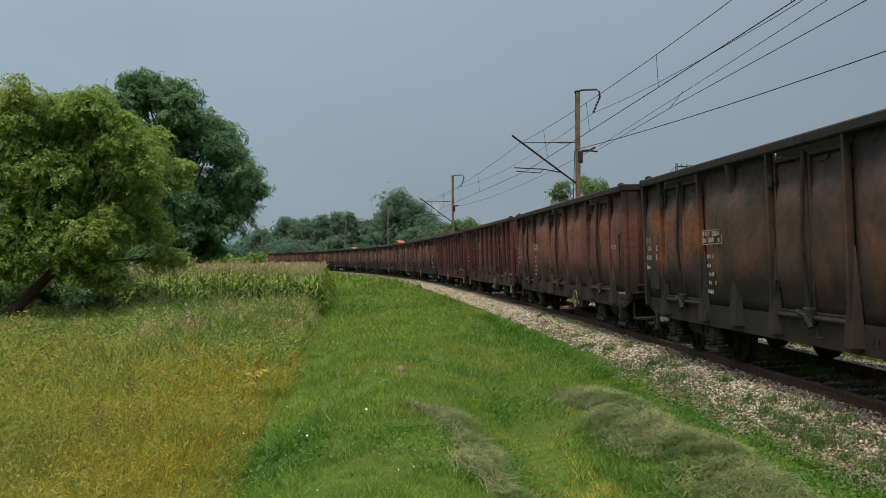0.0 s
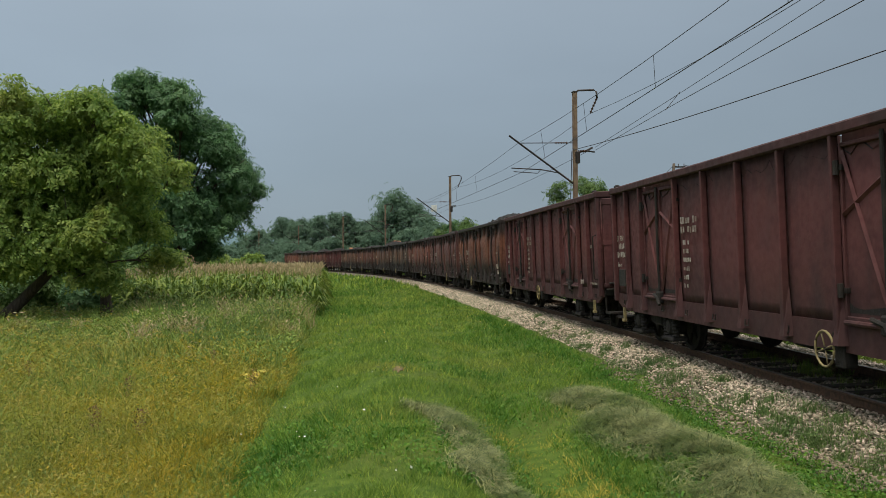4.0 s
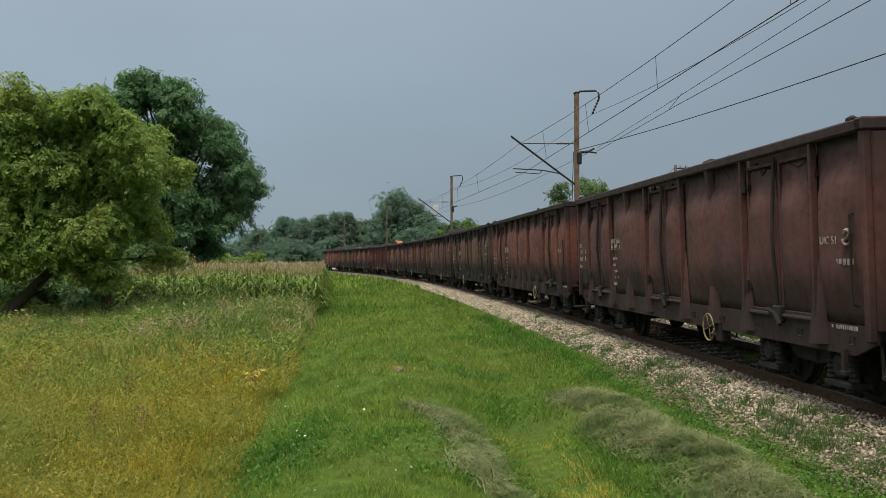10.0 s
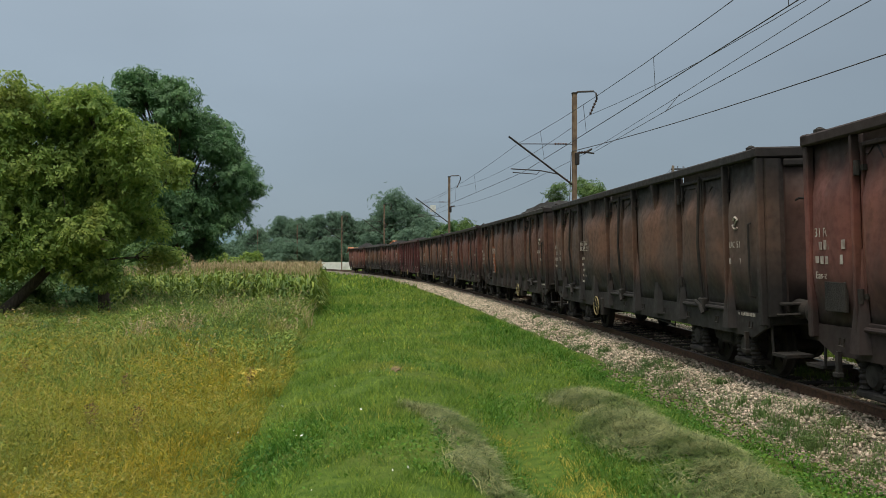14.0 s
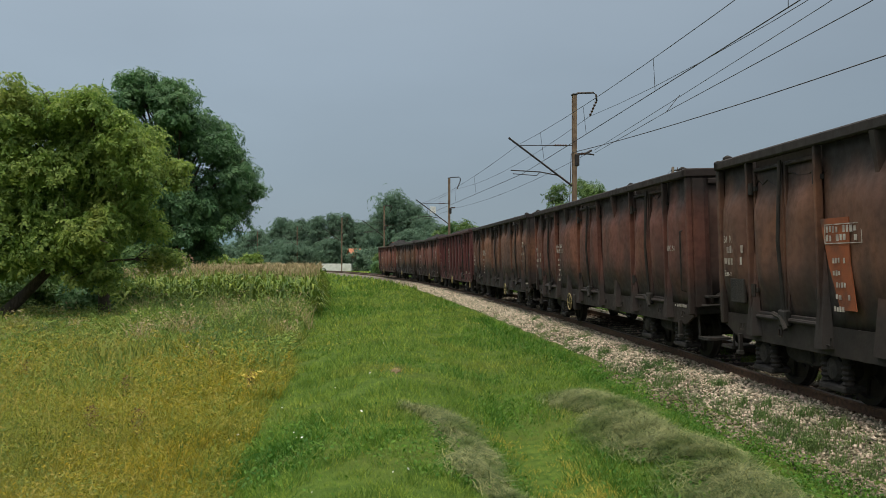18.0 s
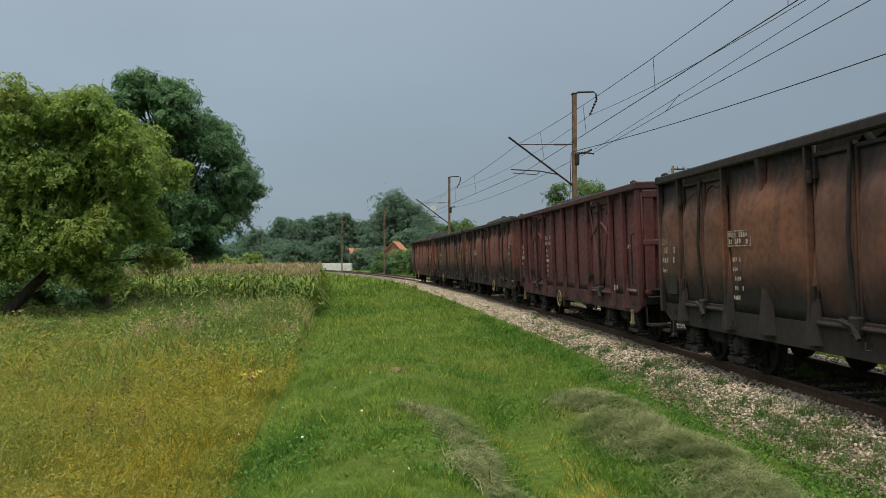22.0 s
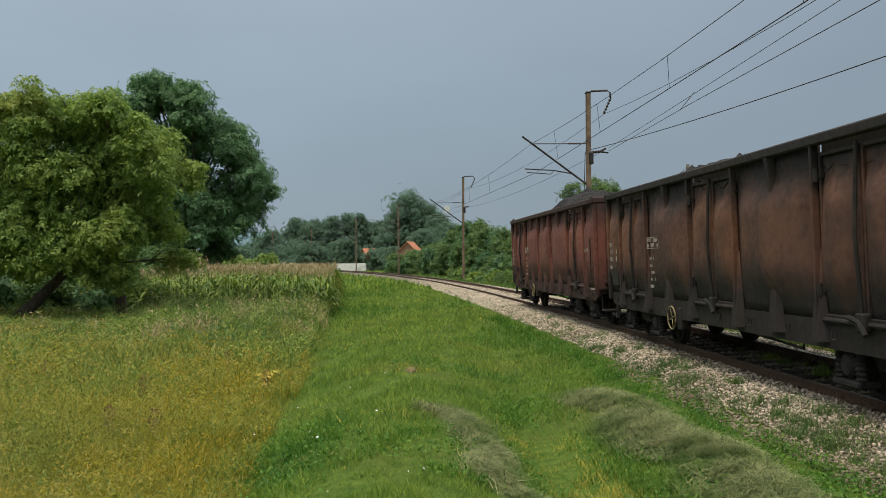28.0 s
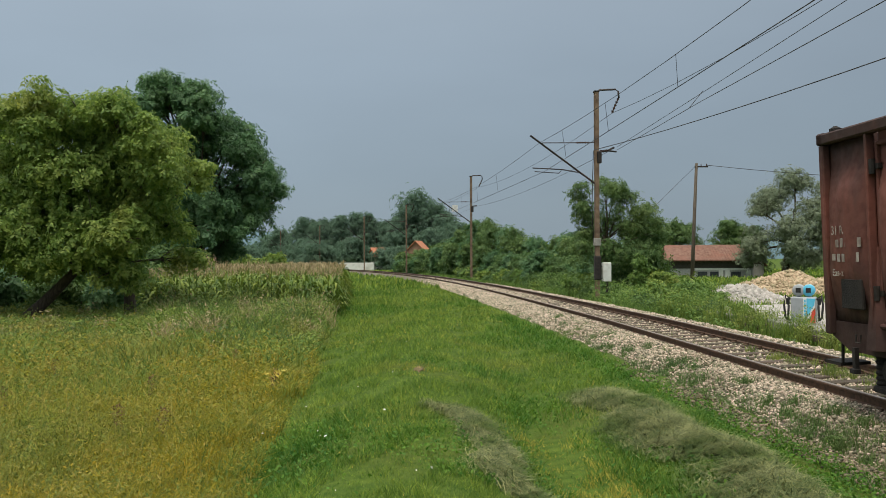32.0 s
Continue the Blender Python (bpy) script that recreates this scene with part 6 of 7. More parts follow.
def wheelset():
    so = Solid().rod([(0, -0.72, 0), (0, 0.72, 0)], 0.085, 10)
    for sg in (-1, 1):
        prof = [(sg * 0.665, 0.10), (sg * 0.665, 0.44), (sg * 0.675, 0.488), (sg * 0.70, 0.488), (sg * 0.715, 0.462), (sg * 0.80, 0.458), (sg * 0.805, 0.38), (sg * 0.76, 0.36), (sg * 0.75, 0.15), (sg * 0.81, 0.13), (sg * 0.81, 0.0)]
        so.lathe(prof, "y", 28)
        for k in range(6):                       # pressed webs let the turning show
            a = k * math.pi / 3
            so.rod([(math.sin(a) * 0.14, sg * 0.765, math.cos(a) * 0.14), (math.sin(a) * 0.35, sg * 0.775, math.cos(a) * 0.35)], 0.02, 5)
    return so.mesh("wheelset", M_WHEEL)


def bogie_frame():
    so = Solid()
    for sg in (-1, 1):
        y0, y1 = sorted((sg * 0.94, sg * 1.08))
        so.prism([(-1.25, 0.72), (-1.2, 0.86), (-0.62, 0.88), (-0.45, 0.80), (0.45, 0.80), (0.62, 0.88), (1.2, 0.86), (1.25, 0.72), (0.62, 0.66), (0.5, 0.46), (0.25, 0.40), (-0.25, 0.40), (-0.5, 0.46), (-0.62, 0.66)], y0, y1)
        so.box(-0.2, 0.2, y0 - 0.04, y1 + 0.04, 0.42, 0.66, 0.03)
    so.box(-0.18, 0.18, -0.95, 0.95, 0.55, 0.86, 0.03)
    for x in (-1.18, 1.18):
        so.box(x - 0.05, x + 0.05, -0.95, 0.95, 0.62, 0.74)
    return so.mesh("bogie", M_BOGIE)


WHEEL_MESH, BOGIE_MESH = wheelset(), bogie_frame()
spring = Solid().lathe([(0.27 + k * 0.031, 0.078 if k % 2 else 0.056) for k in range(13)], "z", 12)
SPRING_MESH = spring.mesh("spring", M_BOGIE)
AXLEBOX_MESH = Solid().lathe([(0.93, 0.02), (0.93, 0.16), (1.20, 0.16), (1.24, 0.12), (1.25, 0.02)], "y", 16).box(-0.30, 0.30, 0.98, 1.26, -0.26, -0.18, 0.02).box(-0.15, 0.15, 0.95, 1.18, -0.1, 0.28, 0.02).box(-0.32, 0.32, 0.98, 1.24, 0.25, 0.34, 0.02).mesh("axle_box", M_BOGIE)
SHOE_MESH = Solid().box(-0.05, 0.05, -0.065, 0.065, 0.3, 0.62, 0.02).mesh("brake_shoe", M_UNDER)


def bogie(parent, x):
    b = part("bogie", BOGIE_MESH, None, parent, "grimy steel two-axle bogie", at=Matrix.Translation((x, 0, 0)))
    for ax in (-0.9, 0.9):
        w = part("wheelset", WHEEL_MESH, None, b, "dark steel wheelset", at=Matrix.Translation((ax, 0, 0.46)))
        for sg in (-1, 1):
            part("axle_box", AXLEBOX_MESH, None, b, at=Matrix.Translation((ax, 0, 0.46)) @ Matrix.Rotation(math.pi * (sg < 0), 4, "Z"))
            for dx in (-0.23, 0.23):
                part("spring", SPRING_MESH, None, b, "coiled suspension spring", at=Matrix.Translation((ax + dx, sg * 1.17, 0.0)))
        for sg in (-1, 1):
            part("brake_shoe", SHOE_MESH, None, b, at=Matrix.Translation((ax * 0.4, sg * 0.765, 0)))
    return b


def coal(parent, h, seed, u0=0.25, u1=12.54, peak=None):
    rg = np.random.RandomState(seed)
    A, Bq = np.meshgrid(np.linspace(u0, u1, 90), np.linspace(-1.33, 1.33, 21))
    q = np.sin(np.pi * (A - u0) / (u1 - u0)) ** 0.45 if peak is None else np.exp(-((A - peak) / 2.4) ** 2)
    z = 2.75 + (h + 0.35) * q * np.clip(1 - (Bq / 1.45) ** 2, 0, 1) ** 0.7 + 0.06 + 0.07 * rough(A + seed, Bq, 0.35) + 0.05 * rough(A * 1.7, Bq * 1.3 + seed, 0.10) + 0.045 * rg.normal(0, 1, A.shape)
    i, j = np.meshgrid(np.arange(89), np.arange(20))
    a = (j * 90 + i).ravel()
    return part("coal_load", np_mesh("coal_load", np.c_[(A - HALF).ravel(), Bq.ravel(), z.ravel()], np.c_[a, a + 1, a + 91, a + 90], M_COAL), None, parent, "heaped black coal")


def wagon(form, wheel_u, uic):
    """form 0: bulged sides with two doors a side, 1: straight ribbed sides, 2: bulged sides with three doors."""
    t = thing("open_wagon", "", "wagon")
    Y = 1.325
    ribbed = form == 1
    doors = ((1.90, 3.82), (8.97, 10.89)) if ribbed else ((1.05, 2.90), (9.70, 11.65)) if form == 0 else ((1.05, 2.90), (5.37, 7.26), (9.70, 11.65))
    if ribbed:
        posts, gussets = [0.97, 1.90, 3.82, 5.11, 6.395, 7.68, 8.97, 10.89, 11.82], []
    else:
        posts, gussets = [1.05, 2.90, 5.37, 7.26, 9.70, 11.65], [4.12, 8.50] + ([6.31] if form == 0 else [])
    edges = sorted([0.0, 12.79] + posts)
    for side in (-1, 1):
        ys = lambda a, b: tuple(sorted((side * a, side * b)))
        for a, b in zip(edges[:-1], edges[1:]):
            if (a, b) in doors:
                mid = (a + b) / 2
                part("inner_sheet", Solid().box(a - HALF, b - HALF, *ys(1.262, 1.274), 1.0, 3.20), M_BODY, t)
                for p, q in ((a + 0.055, mid - 0.016), (mid + 0.016, b - 0.055)):
                    leaf = part("door_leaf", bulged(p, q, 1.0, 3.0, Y - 0.01, 0.03 if ribbed else 0.125, side), M_BODY, t, "steel door leaf", not ribbed)
                    fr = Solid()
                    y0, y1 = ys(Y - 0.02, Y + 0.035)
                    for x0, x1, z0, z1 in ((p, p + 0.045, 1.0, 2.99), (q - 0.045, q, 1.0, 2.99), (p + 0.045, q - 0.045, 2.94, 2.99), (p + 0.045, q - 0.045, 1.0, 1.06)):
                        fr.box(x0 - HALF, x1 - HALF, y0, y1, z0, z1, 0.01)
                    part("door_frame", fr, M_BODY, leaf)
                    if ribbed:
                        sg = 1 if p < mid - 0.5 and q < mid else -1
                        xa, xb = (p + 0.05, q - 0.05) if sg > 0 else (q - 0.05, p + 0.05)
                        part("door_brace", Solid().rod([(xa - HALF, side * (Y + 0.02), 2.2), (xb - HALF, side * (Y + 0.02), 2.55)], 0.03, 4).rod([(xa - HALF, side * (Y + 0.02), 2.9), (xb - HALF, side * (Y + 0.02), 1.15)], 0.03, 4), M_BODY, leaf)
                    hx = p if q < mid else q
                    for hz in (1.35, 2.72):
                        part("hinge", Solid().rod([(hx - HALF, side * (Y + 0.07), hz - 0.08), (hx - HALF, side * (Y + 0.07), hz + 0.08)], 0.035, 8).box(hx - 0.09 - HALF, hx + 0.09 - HALF, *ys(Y, Y + 0.05), hz - 0.03, hz + 0.03), M_UNDER, leaf)
                part("locking_bar", Solid().rod([(mid - HALF, side * (Y + 0.07), 0.95), (mid - HALF, side * (Y + (0.075 if ribbed else 0.13)), 2.0), (mid - HALF, side * (Y + 0.07), 3.02)], 0.026, 8), M_UNDER, t, "vertical door locking bar")
                part("latch_lever", Solid().rod([(mid - 0.3 - HALF, side * (Y + 0.08), 1.06), (mid - HALF, side * (Y + 0.12), 1.02), (mid + 0.16 - HALF, side * (Y + 0.14), 0.88)], 0.03, 6).box(mid - 0.10 - HALF, mid + 0.10 - HALF, *ys(Y + 0.02, Y + 0.12), 0.9, 1.12, 0.02), M_UNDER, t, "dark door latch lever")
                part("door_sill_bar", Solid().rod([(a + 0.1 - HALF, side * (Y + 0.05), 0.99), (b - 0.1 - HALF, side * (Y + 0.05), 0.99)], 0.032, 8), M_BODY, t)
            else:
                part("side_panel", bulged(a + 0.01, b - 0.01, 0.98, 3.09, Y, (0.012 if b - a > 0.5 else 0.004) if ribbed else 0.13 * min(1, (b - a) / 2 + 0.45), side), M_BODY, t, "", True)
        part("top_rail", Solid().box(-HALF, HALF, *ys(1.33, 1.45), 3.08, 3.215, 0.02), M_BODY, t, "steel top rail")
        part("side_sill", Solid().prism([(-HALF + 0.02, 0.98), (-HALF + 0.02, 0.80), (-HALF + 0.42, 0.64), (HALF - 0.42, 0.64), (HALF - 0.02, 0.80), (HALF - 0.02, 0.98)], *ys(1.30, 1.348)), M_BODY, t, "steel side sill")
        for u in posts:
            w = 0.06 if ribbed else 0.05
            part("post", Solid().box(u - w / 2 - HALF, u + w / 2 - HALF, *ys(1.34, 1.44), 0.72, 3.08, 0.010), M_BODY, t)
            part("post_foot", wedge(u, 0.72, 1.35 if ribbed else 1.85, 0.22 if ribbed else 0.34, 0.12, 1.342, side), M_BODY, t)
            if ribbed:
                part("post_web", Solid().prism([(u - 0.16 - HALF, 0.98), (u - 0.03 - HALF, 0.98), (u - 0.03 - HALF, 3.06), (u - 0.10 - HALF, 3.06)], *ys(1.365, 1.385)), M_BODY, t)
        for u in gussets:
            part("gusset", wedge(u, 3.08, 2.32, 0.17, 0.11, 1.345, side), M_BODY, t)
            part("gusset", wedge(u, 0.74, 1.85, 0.44, 0.10, 1.345, side), M_BODY, t)
        for u in (0.05, 12.74):
            part("corner_post", Solid().box(u - 0.05 - HALF, u + 0.05 - HALF, *ys(1.33, 1.43), 0.82, 3.08, 0.015), M_BODY, t)
        for u in np.arange(0.7, 12.4, 1.17):
            part("lashing_ring", Solid().rod([(u - 0.05 - HALF, side * 1.40, 0.86), (u - 0.05 - HALF, side * 1.41, 0.77), (u + 0.05 - HALF, side * 1.41, 0.77), (u + 0.05 - HALF, side * 1.40, 0.86)], 0.013, 5), M_UNDER, t)
        part("grab_rail", Solid().rod([(12.55 - HALF, side * 1.39, 1.2), (12.55 - HALF, side * 1.47, 1.23), (12.55 - HALF, side * 1.47, 2.2), (12.55 - HALF, side * 1.39, 2.23)], 0.016, 6), M_UNDER, t)
    part("floor", Solid().box(-HALF + 0.05, HALF - 0.05, -1.32, 1.32, 1.10, 1.22), M_UNDER, t)
    for e in (-1, 1):
        xs = lambda a, b: tuple(sorted((e * (HALF - a), e * (HALF - b))))
        wall = part("end_wall", Solid().box(*xs(0.10, 0.04), -1.32, 1.32, 1.0, 3.1), M_BODY if ribbed else M_END_SHADED, t, "sooty steel end wall, shade-darkened on bulged wagons")
        if ribbed:
            for z0, z1 in ((1.98, 2.10), (1.02, 1.12), (2.90, 3.06)):
                part("end_rib", Solid().box(*xs(0.04, -0.06), -1.3, 1.3, z0, z1, 0.02), M_BODY, wall)
            for y in (-1.18, 1.18):
                part("end_post", Solid().box(*xs(0.04, -0.05), y - 0.10, y + 0.10, 1.0, 3.06, 0.015), M_BODY, wall)
        else:
            # a smooth inset sheet between broad folded corner plates
            part("end_sheet", Solid().loft([[(e * (HALF - 0.03), -1.02, z_), (e * (HALF + b_), -0.5, z_), (e * (HALF + b_), 0.5, z_), (e * (HALF - 0.03), 1.02, z_), (e * (HALF - 0.06), 1.0, z_), (e * (HALF - 0.06), -1.0, z_)]
                                             for z_, b_ in ((1.12, -0.02), (1.5, 0.02), (2.4, 0.03), (2.98, -0.02))]), M_END_SHADED, wall, smooth=True)
            for y in (-1.19, 1.19):
                part("end_post", Solid().loft([[(e * (HALF - 0.04), y - 0.15, z_), (e * (HALF + 0.04), y - 0.13, z_), (e * (HALF + 0.05), y + 0.04 * (1 if y < 0 else -1), z_), (e * (HALF - 0.04), y + 0.15, z_)] for z_ in (0.95, 3.06)]), M_BODY, wall)
            part("end_rib", Solid().box(*xs(0.04, -0.04), -1.05, 1.05, 1.0, 1.12, 0.02), M_END_SHADED, wall)
            part("end_rib", Solid().box(*xs(0.04, -0.02), -1.05, 1.05, 2.96, 3.06, 0.02), M_BODY, wall)
            part("ladder_rail", Solid().rod([(e * (HALF + 0.03), -0.72, 1.75), (e * (HALF + 0.09), -0.72, 1.78), (e * (HALF + 0.09), -0.72, 2.3), (e * (HALF + 0.03), -0.72, 2.33)], 0.016, 6), M_UNDER, t)
        part("foot_plank", Solid().box(*xs(-0.04, -0.20), -1.2, 0.2, 1.10, 1.14, 0.01), M_UNDER, t)
        part("uncoupling_pipe", Solid().rod([(e * (HALF + 0.14), -1.28, 0.98), (e * (HALF + 0.2), -1.2, 0.98), (e * (HALF + 0.2), -0.2, 1.0)], 0.022, 6), M_UNDER, t)
        part("end_top_rail", Solid().box(*xs(0.14, -0.02), -1.45, 1.45, 3.08, 3.225, 0.02), M_BODY, t)
        part("headstock", Solid().box(*xs(0.16, 0.02), -1.3, 1.3, 0.82, 1.12, 0.02), M_UNDER, t)
        for y in (-0.875, 0.875):
            bf = part("buffer", Solid().lathe([(e * (HALF - 0.02), 0.14), (e * (HALF + 0.25), 0.12), (e * (HALF + 0.26), 0.085), (e * (HALF + 0.52), 0.085), (e * (HALF + 0.53), 0.22), (e * (HALF + 0.60), 0.215), (e * (HALF + 0.615), 0.05)], "x", 18, (0, y, 1.04)), M_UNDER, t, "sprung steel buffer", True)
        part("coupling", Solid().rod([(e * (HALF - 0.05), 0, 1.02), (e * (HALF + 0.3), 0, 1.0), (e * (HALF + 0.45), 0, 0.8), (e * (HALF + 0.62), 0, 0.9)], 0.04, 6), M_UNDER, t)
        part("brake_hose", Solid().rod([(e * (HALF - 0.02), 0.3, 0.9), (e * (HALF + 0.18), 0.33, 0.75), (e * (HALF + 0.3), 0.3, 0.5), (e * (HALF + 0.45), 0.2, 0.62)], 0.022, 6), M_RUBBER, t)
        part("corner_cap", Solid().lathe([(3.12, 0.02), (3.12, 0.075), (3.25, 0.07), (3.28, 0.02)], "z", 10, (e * (HALF - 0.3), -1.36, 0)), M_UNDER, t)
        part("end_handle", Solid().rod([(e * (HALF + 0.02), -0.9, 2.5), (e * (HALF + 0.1), -0.9, 2.52), (e * (HALF + 0.1), -0.5, 2.52), (e * (HALF + 0.02), -0.5, 2.5)], 0.016, 6), M_UNDER, t)
        part("hook_bracket", Solid().box(*xs(0.62, 0.56), -1.41, -1.36, 0.40, 0.70).box(*xs(0.64, 0.52), -1.43, -1.35, 0.40, 0.46, 0.01), M_YELLOW if ribbed else M_UNDER, t, "small tow hook")
        part("shunter_step", Solid().box(*xs(0.05, -0.35), -1.28, -0.9, 0.42, 0.46).rod([(e * (HALF - 0.05), -1.25, 0.44), (e * (HALF - 0.08), -1.25, 0.85)], 0.02, 5), M_UNDER, t)
    for y in (-0.5, 0.5):
        part("centre_sill", Solid().box(-HALF + 0.1, HALF - 0.1, y - 0.07, y + 0.07, 0.58, 1.10), M_UNDER, t)
    for u in (3.6, 5.0, 6.4, 7.8, 9.2):
        part("cross_beam", Solid().box(u - 0.05 - HALF, u + 0.05 - HALF, -1.3, 1.3, 0.72, 1.1), M_UNDER, t)
    part("air_tank", Solid().lathe([(-0.75, 0.02), (-0.72, 0.16), (-0.65, 0.19), (0.65, 0.19), (0.72, 0.16), (0.75, 0.02)], "x", 16, (5.4 - HALF, -0.8, 0.72)), M_UNDER, t, "grimy brake air tank", True)
    part("brake_cylinder", Solid().lathe([(-0.3, 0.02), (-0.3, 0.17), (0.25, 0.17), (0.4, 0.05), (0.6, 0.03)], "x", 14, (8.0 - HALF, 0.3, 0.72)), M_UNDER, t, "", True)
    for y in (-0.9, 0.9):
        part("truss_rod", Solid().rod([(4.0 - HALF, y, 0.8), (5.6 - HALF, y, 0.56), (7.2 - HALF, y, 0.56), (8.8 - HALF, y, 0.8)], 0.02, 6), M_UNDER, t)
    part("brake_rigging", Solid().rod([(2.6 - HALF, -0.3, 0.6), (10.2 - HALF, -0.25, 0.58)], 0.018, 6).rod([(7.6 - HALF, -1.25, 0.62), (9.0 - HALF, -1.25, 0.55), (9.0 - HALF, -1.25, 0.8)], 0.02, 6), M_UNDER, t)
    # hand wheel
    hw, cxx = Solid(), wheel_u - HALF
    pts = [(cxx + 0.21 * math.cos(a), -1.44, 0.66 + 0.21 * math.sin(a)) for a in [i * math.pi / 9 for i in range(19)]]
    hw.rod(pts, 0.016, 6)
    for a in (0.3, 0.3 + math.pi / 2, 0.3 + math.pi, 0.3 + math.pi * 1.5):
        hw.rod([(cxx, -1.43, 0.66), (cxx + 0.2 * math.cos(a), -1.44, 0.66 + 0.2 * math.sin(a))], 0.010, 5)
    part("hand_wheel", hw, M_YELLOW, t, "faded yellow brake hand wheel", True)
    part("wheel_shaft", Solid().rod([(cxx, -1.44, 0.66), (cxx, -1.1, 0.66)], 0.025, 6), M_UNDER, t)
    part("wheel_bracket", Solid().box(cxx + 0.1, cxx + 0.3, -1.38, -1.2, 0.45, 0.85, 0.02), M_UNDER, t)
    part("plate_holder", Solid().box(0.4 - HALF, 0.85 - HALF, -1.425, -1.38, 1.15, 1.5, 0.01), M_UNDER, t, "dark label holder")
    # white stencils
    if ribbed:
        words(t, "31 RIV", 0.20, 2.10, 0.17, 1.375)
        lettering(t, 0.20, 1.92, (0.66, 0.70), 0.12, 0.055, y=1.375)
        words(t, "Eas-z", 0.20, 1.56, 0.13, 1.375)
        lettering(t, 4.02, 2.30, (0.7, 0.7), 0.11, 0.05, y=1.375)
        lettering(t, 4.1, 1.95, (0.3, 0.26, 0.36, 0.3, 0.36, 0.3), 0.075, 0.07, y=1.375)
        words(t, "UIC 51", 12.0, 1.95, 0.11, 1.39)
        lettering(t, 11.95, 1.08, (0.6,), 0.05, 0, y=1.39)
        lettering(t, 11.0, 1.06, (0.25,), 0.12, 0, y=1.39)
    else:
        words(t, "31 RIV", 0.26, 2.02, 0.15, 1.446)
        lettering(t, 0.26, 1.86, (0.66, 0.62), 0.105, 0.06, y=1.440)
        words(t, "Eas-z", 0.26, 1.53, 0.12, 1.446)
        lettering(t, 3.15, 2.06, (0.62, 0.66), 0.075, 0.02, y=1.447)
        part("lettering_frame", Solid().box(3.12 - HALF, 3.88 - HALF, -1.453, -1.447, 2.145, 2.157).box(3.12 - HALF, 3.88 - HALF, -1.453, -1.447, 1.935, 1.947).box(3.12 - HALF, 3.132 - HALF, -1.453, -1.447, 1.947, 2.145).box(3.868 - HALF, 3.88 - HALF, -1.453, -1.447, 1.947, 2.145), M_WHITE, t, "worn white stencilled frame")
        lettering(t, 3.28, 1.72, (0.30, 0.24, 0.26, 0.34, 0.22), 0.06, 0.075, y=1.452)
        if uic:
            words(t, "UIC 51", 11.88, 1.90, 0.13, 1.458)
        lettering(t, 11.9, 0.92, (0.55,), 0.05, 0, y=1.352)
    grid = Solid()
    for k in range(5):
        grid.box(HALF + 0.0, HALF + 0.004, -0.75, -0.25, 1.42 + 0.11 * k, 1.44 + 0.11 * k)
    for k in range(4):
        grid.box(HALF + 0.0, HALF + 0.004, -0.75 + 0.16 * k, -0.735 + 0.16 * k, 1.42, 1.87)
    part("lettering_grid", grid, M_WHITE, t, "white stencilled inspection grid").location.x = -0.035
    for o in t.children_recursive:               # the body stands a little taller towards its top
        if o.data.name.split(".")[0] != "lettering":
            for vert in o.data.vertices:
                vert.co.z += 0.036 * min(1.0, max(0.0, (vert.co.z - 1.5) / 1.5))
    for x in (-4.5, 4.5):
        bogie(t, x)
    return t


# colours: (base, rust, soot, wear, grime)
TINTS = {
    "brick": ((0.180, 0.062, 0.045), (0.215, 0.080, 0.047), (0.026, 0.019, 0.017), 0.45, 0.52),
    "charred": ((0.080, 0.046, 0.036), (0.27, 0.088, 0.030), (0.015, 0.014, 0.014), 0.40, 0.86),
    "sooty": ((0.085, 0.055, 0.042), (0.14, 0.068, 0.042), (0.017, 0.016, 0.016), 0.38, 0.78),
    "orange": ((0.155, 0.056, 0.031), (0.25, 0.088, 0.036), (0.020, 0.017, 0.016), 0.5, 0.66),
    "ember": ((0.120, 0.045, 0.032), (0.165, 0.062, 0.036), (0.018, 0.015, 0.014), 0.45, 0.74),
    "brown": ((0.105, 0.050, 0.034), (0.165, 0.072, 0.038), (0.018, 0.016, 0.015), 0.45, 0.76),
    "dark": ((0.12, 0.057, 0.038), (0.18, 0.076, 0.041), (0.018, 0.016, 0.016), 0.45, 0.74),
    "maroon": ((0.118, 0.038, 0.037), (0.135, 0.046, 0.039), (0.030, 0.018, 0.019), 0.3, 0.40),
    "plum": ((0.115, 0.048, 0.041), (0.14, 0.056, 0.041), (0.026, 0.02, 0.02), 0.35, 0.52),
    "red": ((0.152, 0.055, 0.043), (0.195, 0.074, 0.046), (0.020, 0.016, 0.015), 0.45, 0.70),
}
WORDS_ = {"brick": "brick-red open goods wagon with bulged rusty sides", "charred": "soot-black open goods wagon with orange rust blooms on bulged sides", "sooty": "blackened sooty open goods wagon with bulged sides", "ember": "rust-red open goods wagon with sooty bulged sides", "orange": "orange-rust open goods wagon with sooty bulged sides", "brown": "brown rusty open goods wagon with bulged sides", "dark": "dark sooty open goods wagon with bulged sides",
          "maroon": "maroon ribbed open goods wagon with cross-braced doors", "red": "faded red open goods wagon with bulged rusty sides", "plum": "dull plum-brown open goods wagon with bulged sides"}
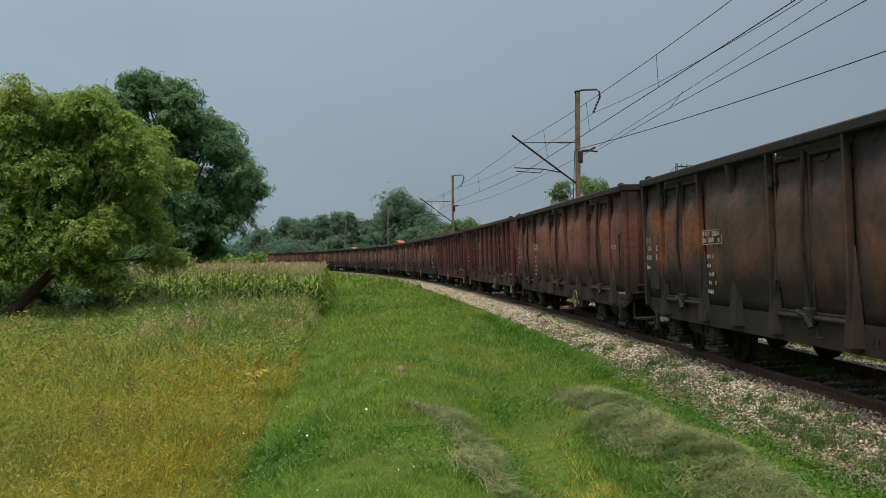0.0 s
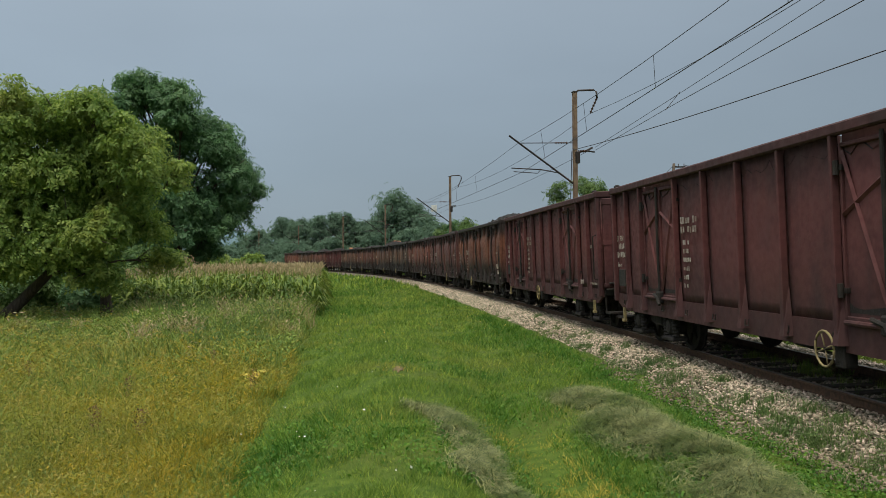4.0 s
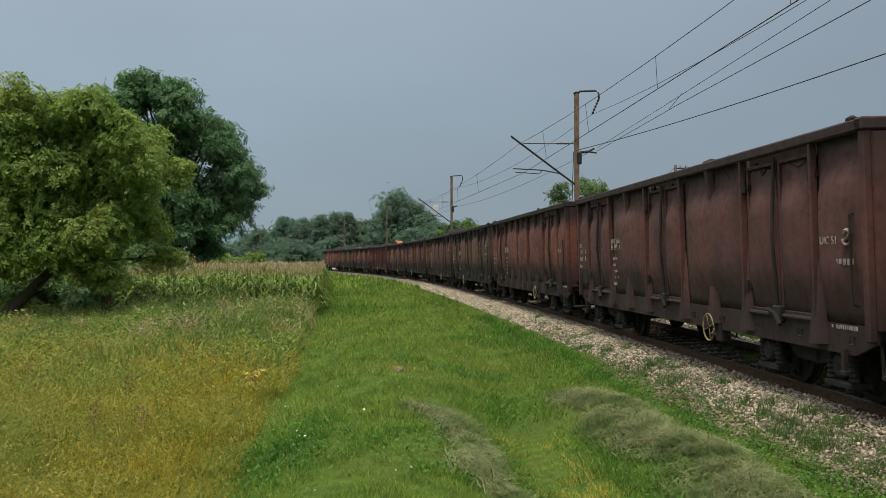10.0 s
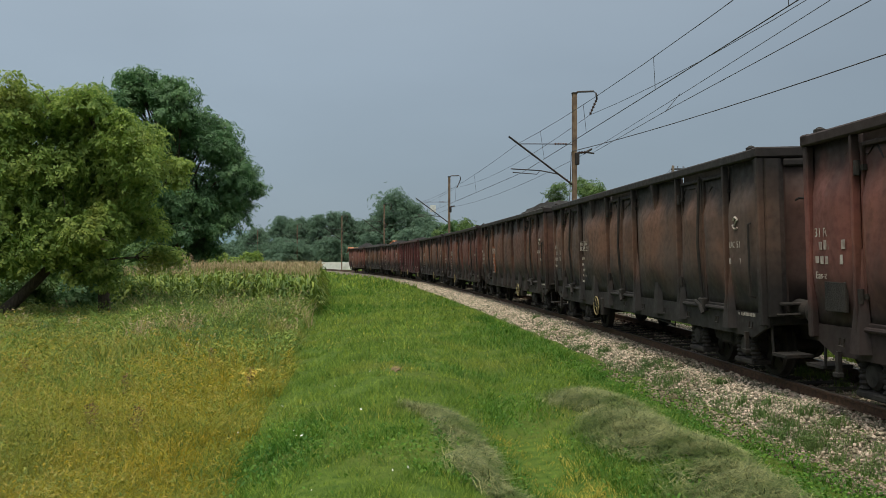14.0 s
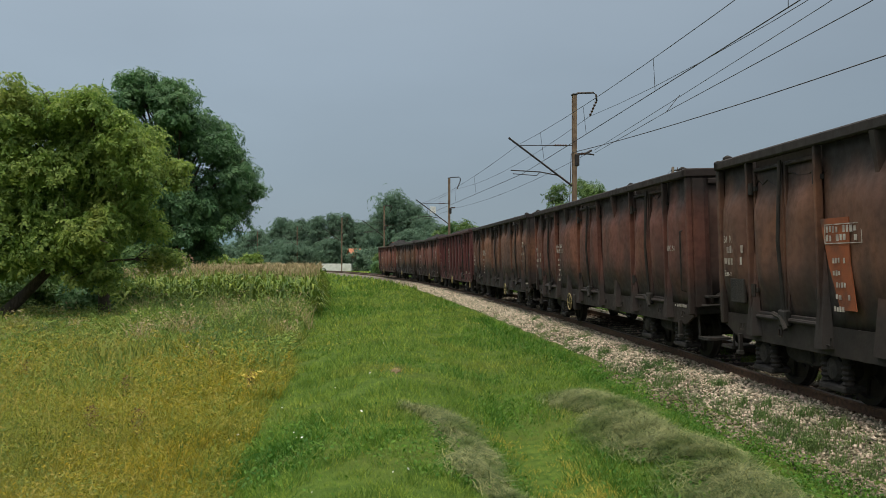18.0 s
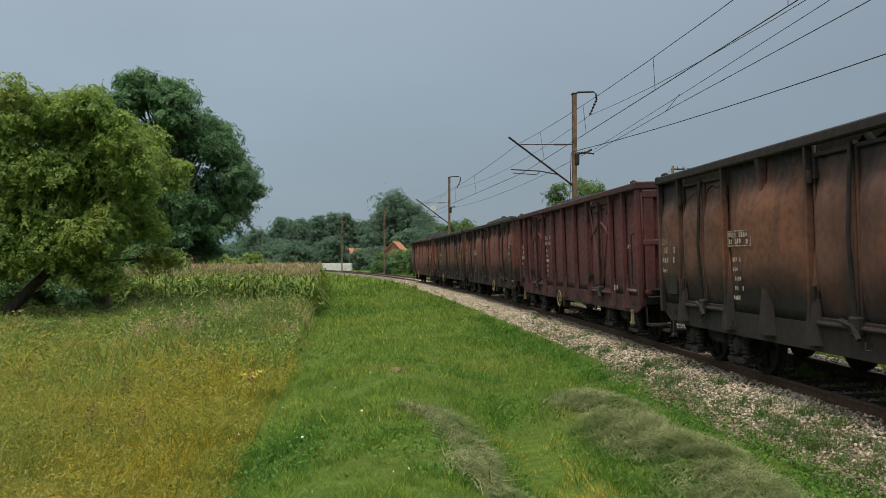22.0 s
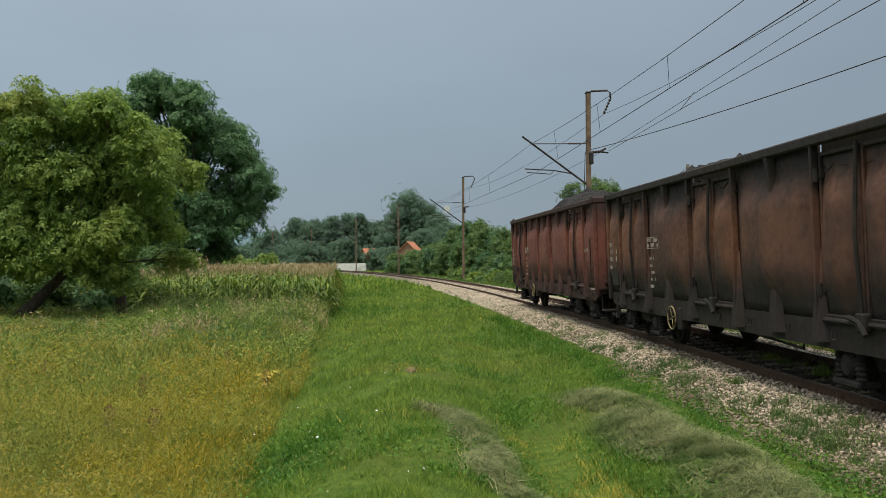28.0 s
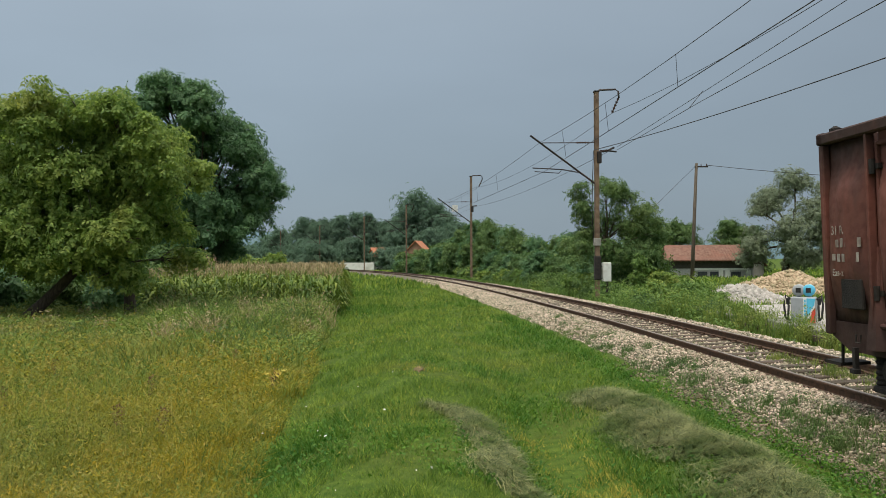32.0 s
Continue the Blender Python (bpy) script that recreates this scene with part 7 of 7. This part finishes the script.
# tint, ribbed, hand wheel place, coal height, heap place
TRAIN = [("charred", 2, 8.4, 0.15, None), ("red", 2, 8.4, 0.1, None), ("maroon", 1, 8.7, 0.12, None), ("maroon", 1, 5.9, 0.1, None), ("ember", 2, 4.4, 0.45, 9.0),
         ("plum", 2, 8.4, 0.3, None), ("red", 0, 8.4, 0.25, None), ("sooty", 2, 4.4, 0.3, 4.0), ("brown", 0, 8.4, 0.5, 8.2), ("ember", 2, 4.4, 0.3, None), ("dark", 2, 8.4, 0.3, 6.0),
         ("maroon", 1, 5.9, 0.45, 4.4), ("red", 2, 8.4, 0.45, 4.6), ("brown", 2, 4.4, 0.4, 4.2), ("brick", 0, 4.4, 0.63, 7.2)]
PROTO = {}
WAGONS = []
for i, (tint, ribbed, wu, ch, peak) in enumerate(TRAIN):
    key = (ribbed, wu)
    if key not in PROTO:
        w = PROTO[key] = wagon(ribbed, wu, True)
    else:
        w = copy_thing(PROTO[key], Matrix.Identity(4))
        for o in list(w.children):
            if o.name.split(".")[0] == "coal_load":
                bpy.data.objects.remove(o)
    base, rust, soot, wear, grime = TINTS[tint]
    paint = wagon_paint("wagon_paint_" + tint, base, rust, soot, 7.3 * i, wear + 0.06 * math.sin(i * 2.1), grime)
    for o in w.children_recursive:
        if o.type == "MESH" and o.material_slots and o.data.materials[0] == M_BODY:
            o.material_slots[0].link = "OBJECT"
            o.material_slots[0].material = paint
    tagged(w, WORDS_[tint] + (", heaped with coal" if peak else ""), "wagon", "wagons of the train")
    WAGONS.append(w)
for i, (w, (tint, ribbed, wu, ch, peak)) in enumerate(zip(WAGONS, TRAIN)):
    coal(w, ch, 500 + i, peak=peak)


# round white emblems and lines of marks on some wagons
for n_, u_e in ((5, 12.45), (7, 12.1), (10, 12.1), (12, 12.15), (8, 12.2)):
    ring_ = [(u_e - HALF + 0.085 * math.cos(k * 0.42), -1.452, (1.97 if n_ == 5 else 2.25) + 0.085 * math.sin(k * 0.42)) for k in range(16)]
    part("emblem", Solid().rod(ring_[1:7], 0.018, 4).rod(ring_[8:14], 0.018, 4).rod([ring_[2], (u_e - HALF, -1.455, ring_[0][2]), ring_[9]], 0.012, 4), M_WHITE, WAGONS[n_], "round white painted emblem")
    lettering(WAGONS[n_], u_e - 0.25, 1.66, (0.42,), 0.085, 0, y=1.446)
# white spray-paint scrawl near the front of one wagon
for pts_ in ([(11.86, 1.50), (11.90, 1.34), (11.99, 1.50)], [(12.03, 1.48), (12.02, 1.32), (12.10, 1.32)], [(12.14, 1.49), (12.15, 1.32)], [(12.30, 1.49), (12.20, 1.47), (12.22, 1.40), (12.30, 1.36), (12.20, 1.31)], [(12.34, 1.31), (12.36, 1.50), (12.44, 1.44), (12.37, 1.40), (12.46, 1.30)],
             [(12.10, 1.10), (12.18, 1.26), (12.24, 1.12), (12.30, 1.26), (12.38, 1.10)]):
    part("spray_stroke", Solid().rod([(a_ - HALF, -1.45, b_) for a_, b_ in pts_], 0.012, 4), M_WHITE, WAGONS[4], "white spray-painted stroke")
# an orange repainted field on one wagon
M_PATCH = mat("orange_repaint", (0.24, 0.065, 0.022), (0.17, 0.052, 0.022), 5, 0.8, bump=0.1, c=(0.07, 0.032, 0.02), cscale=2.2, cmin=0.5, cmax=0.66)
part("repaint_field", Solid().prism([(3.02 - HALF, 2.24), (3.62 - HALF, 2.24), (3.62 - HALF, 1.75), (3.72 - HALF, 1.2), (3.40 - HALF, 1.2), (3.18 - HALF, 1.7)], -1.446, -1.434), M_PATCH, WAGONS[8], "orange repainted field on the side")


def run(t):
    """How far along the line the rear of the first wagon is at t seconds."""
    return float(np.polyval((46.3855, -94.6183, 65.0848, -10.866, -208.7634, 11.0166), t / 32))


def wagon_pose(i, t):
    mid = run(t) + 14.04 * i - HALF
    a, b = Vector(on_line(mid - 4.5)), Vector(on_line(mid + 4.5))
    d = a - b
    return Matrix.Translation((a + b) / 2) @ Matrix.Rotation(math.atan2(d.y, d.x), 4, "Z") @ Matrix.Rotation(CANT, 4, "X")


def motions():
    turns = [(k / 10, Matrix.Rotation((run(0) - run(k / 10)) / 0.46, 4, "Y")) for k in range(321)]
    for i, w in enumerate(WAGONS):
        walk(w, [(t, wagon_pose(i, t)) for t in [k * 0.5 for k in range(65)]])
        for b in w.children_recursive:
            if b.name.split(".")[0] == "wheelset":
                at = Matrix.Translation(b.matrix_basis.translation)
                walk(b, [(t, at @ m) for t, m in turns])


motions()
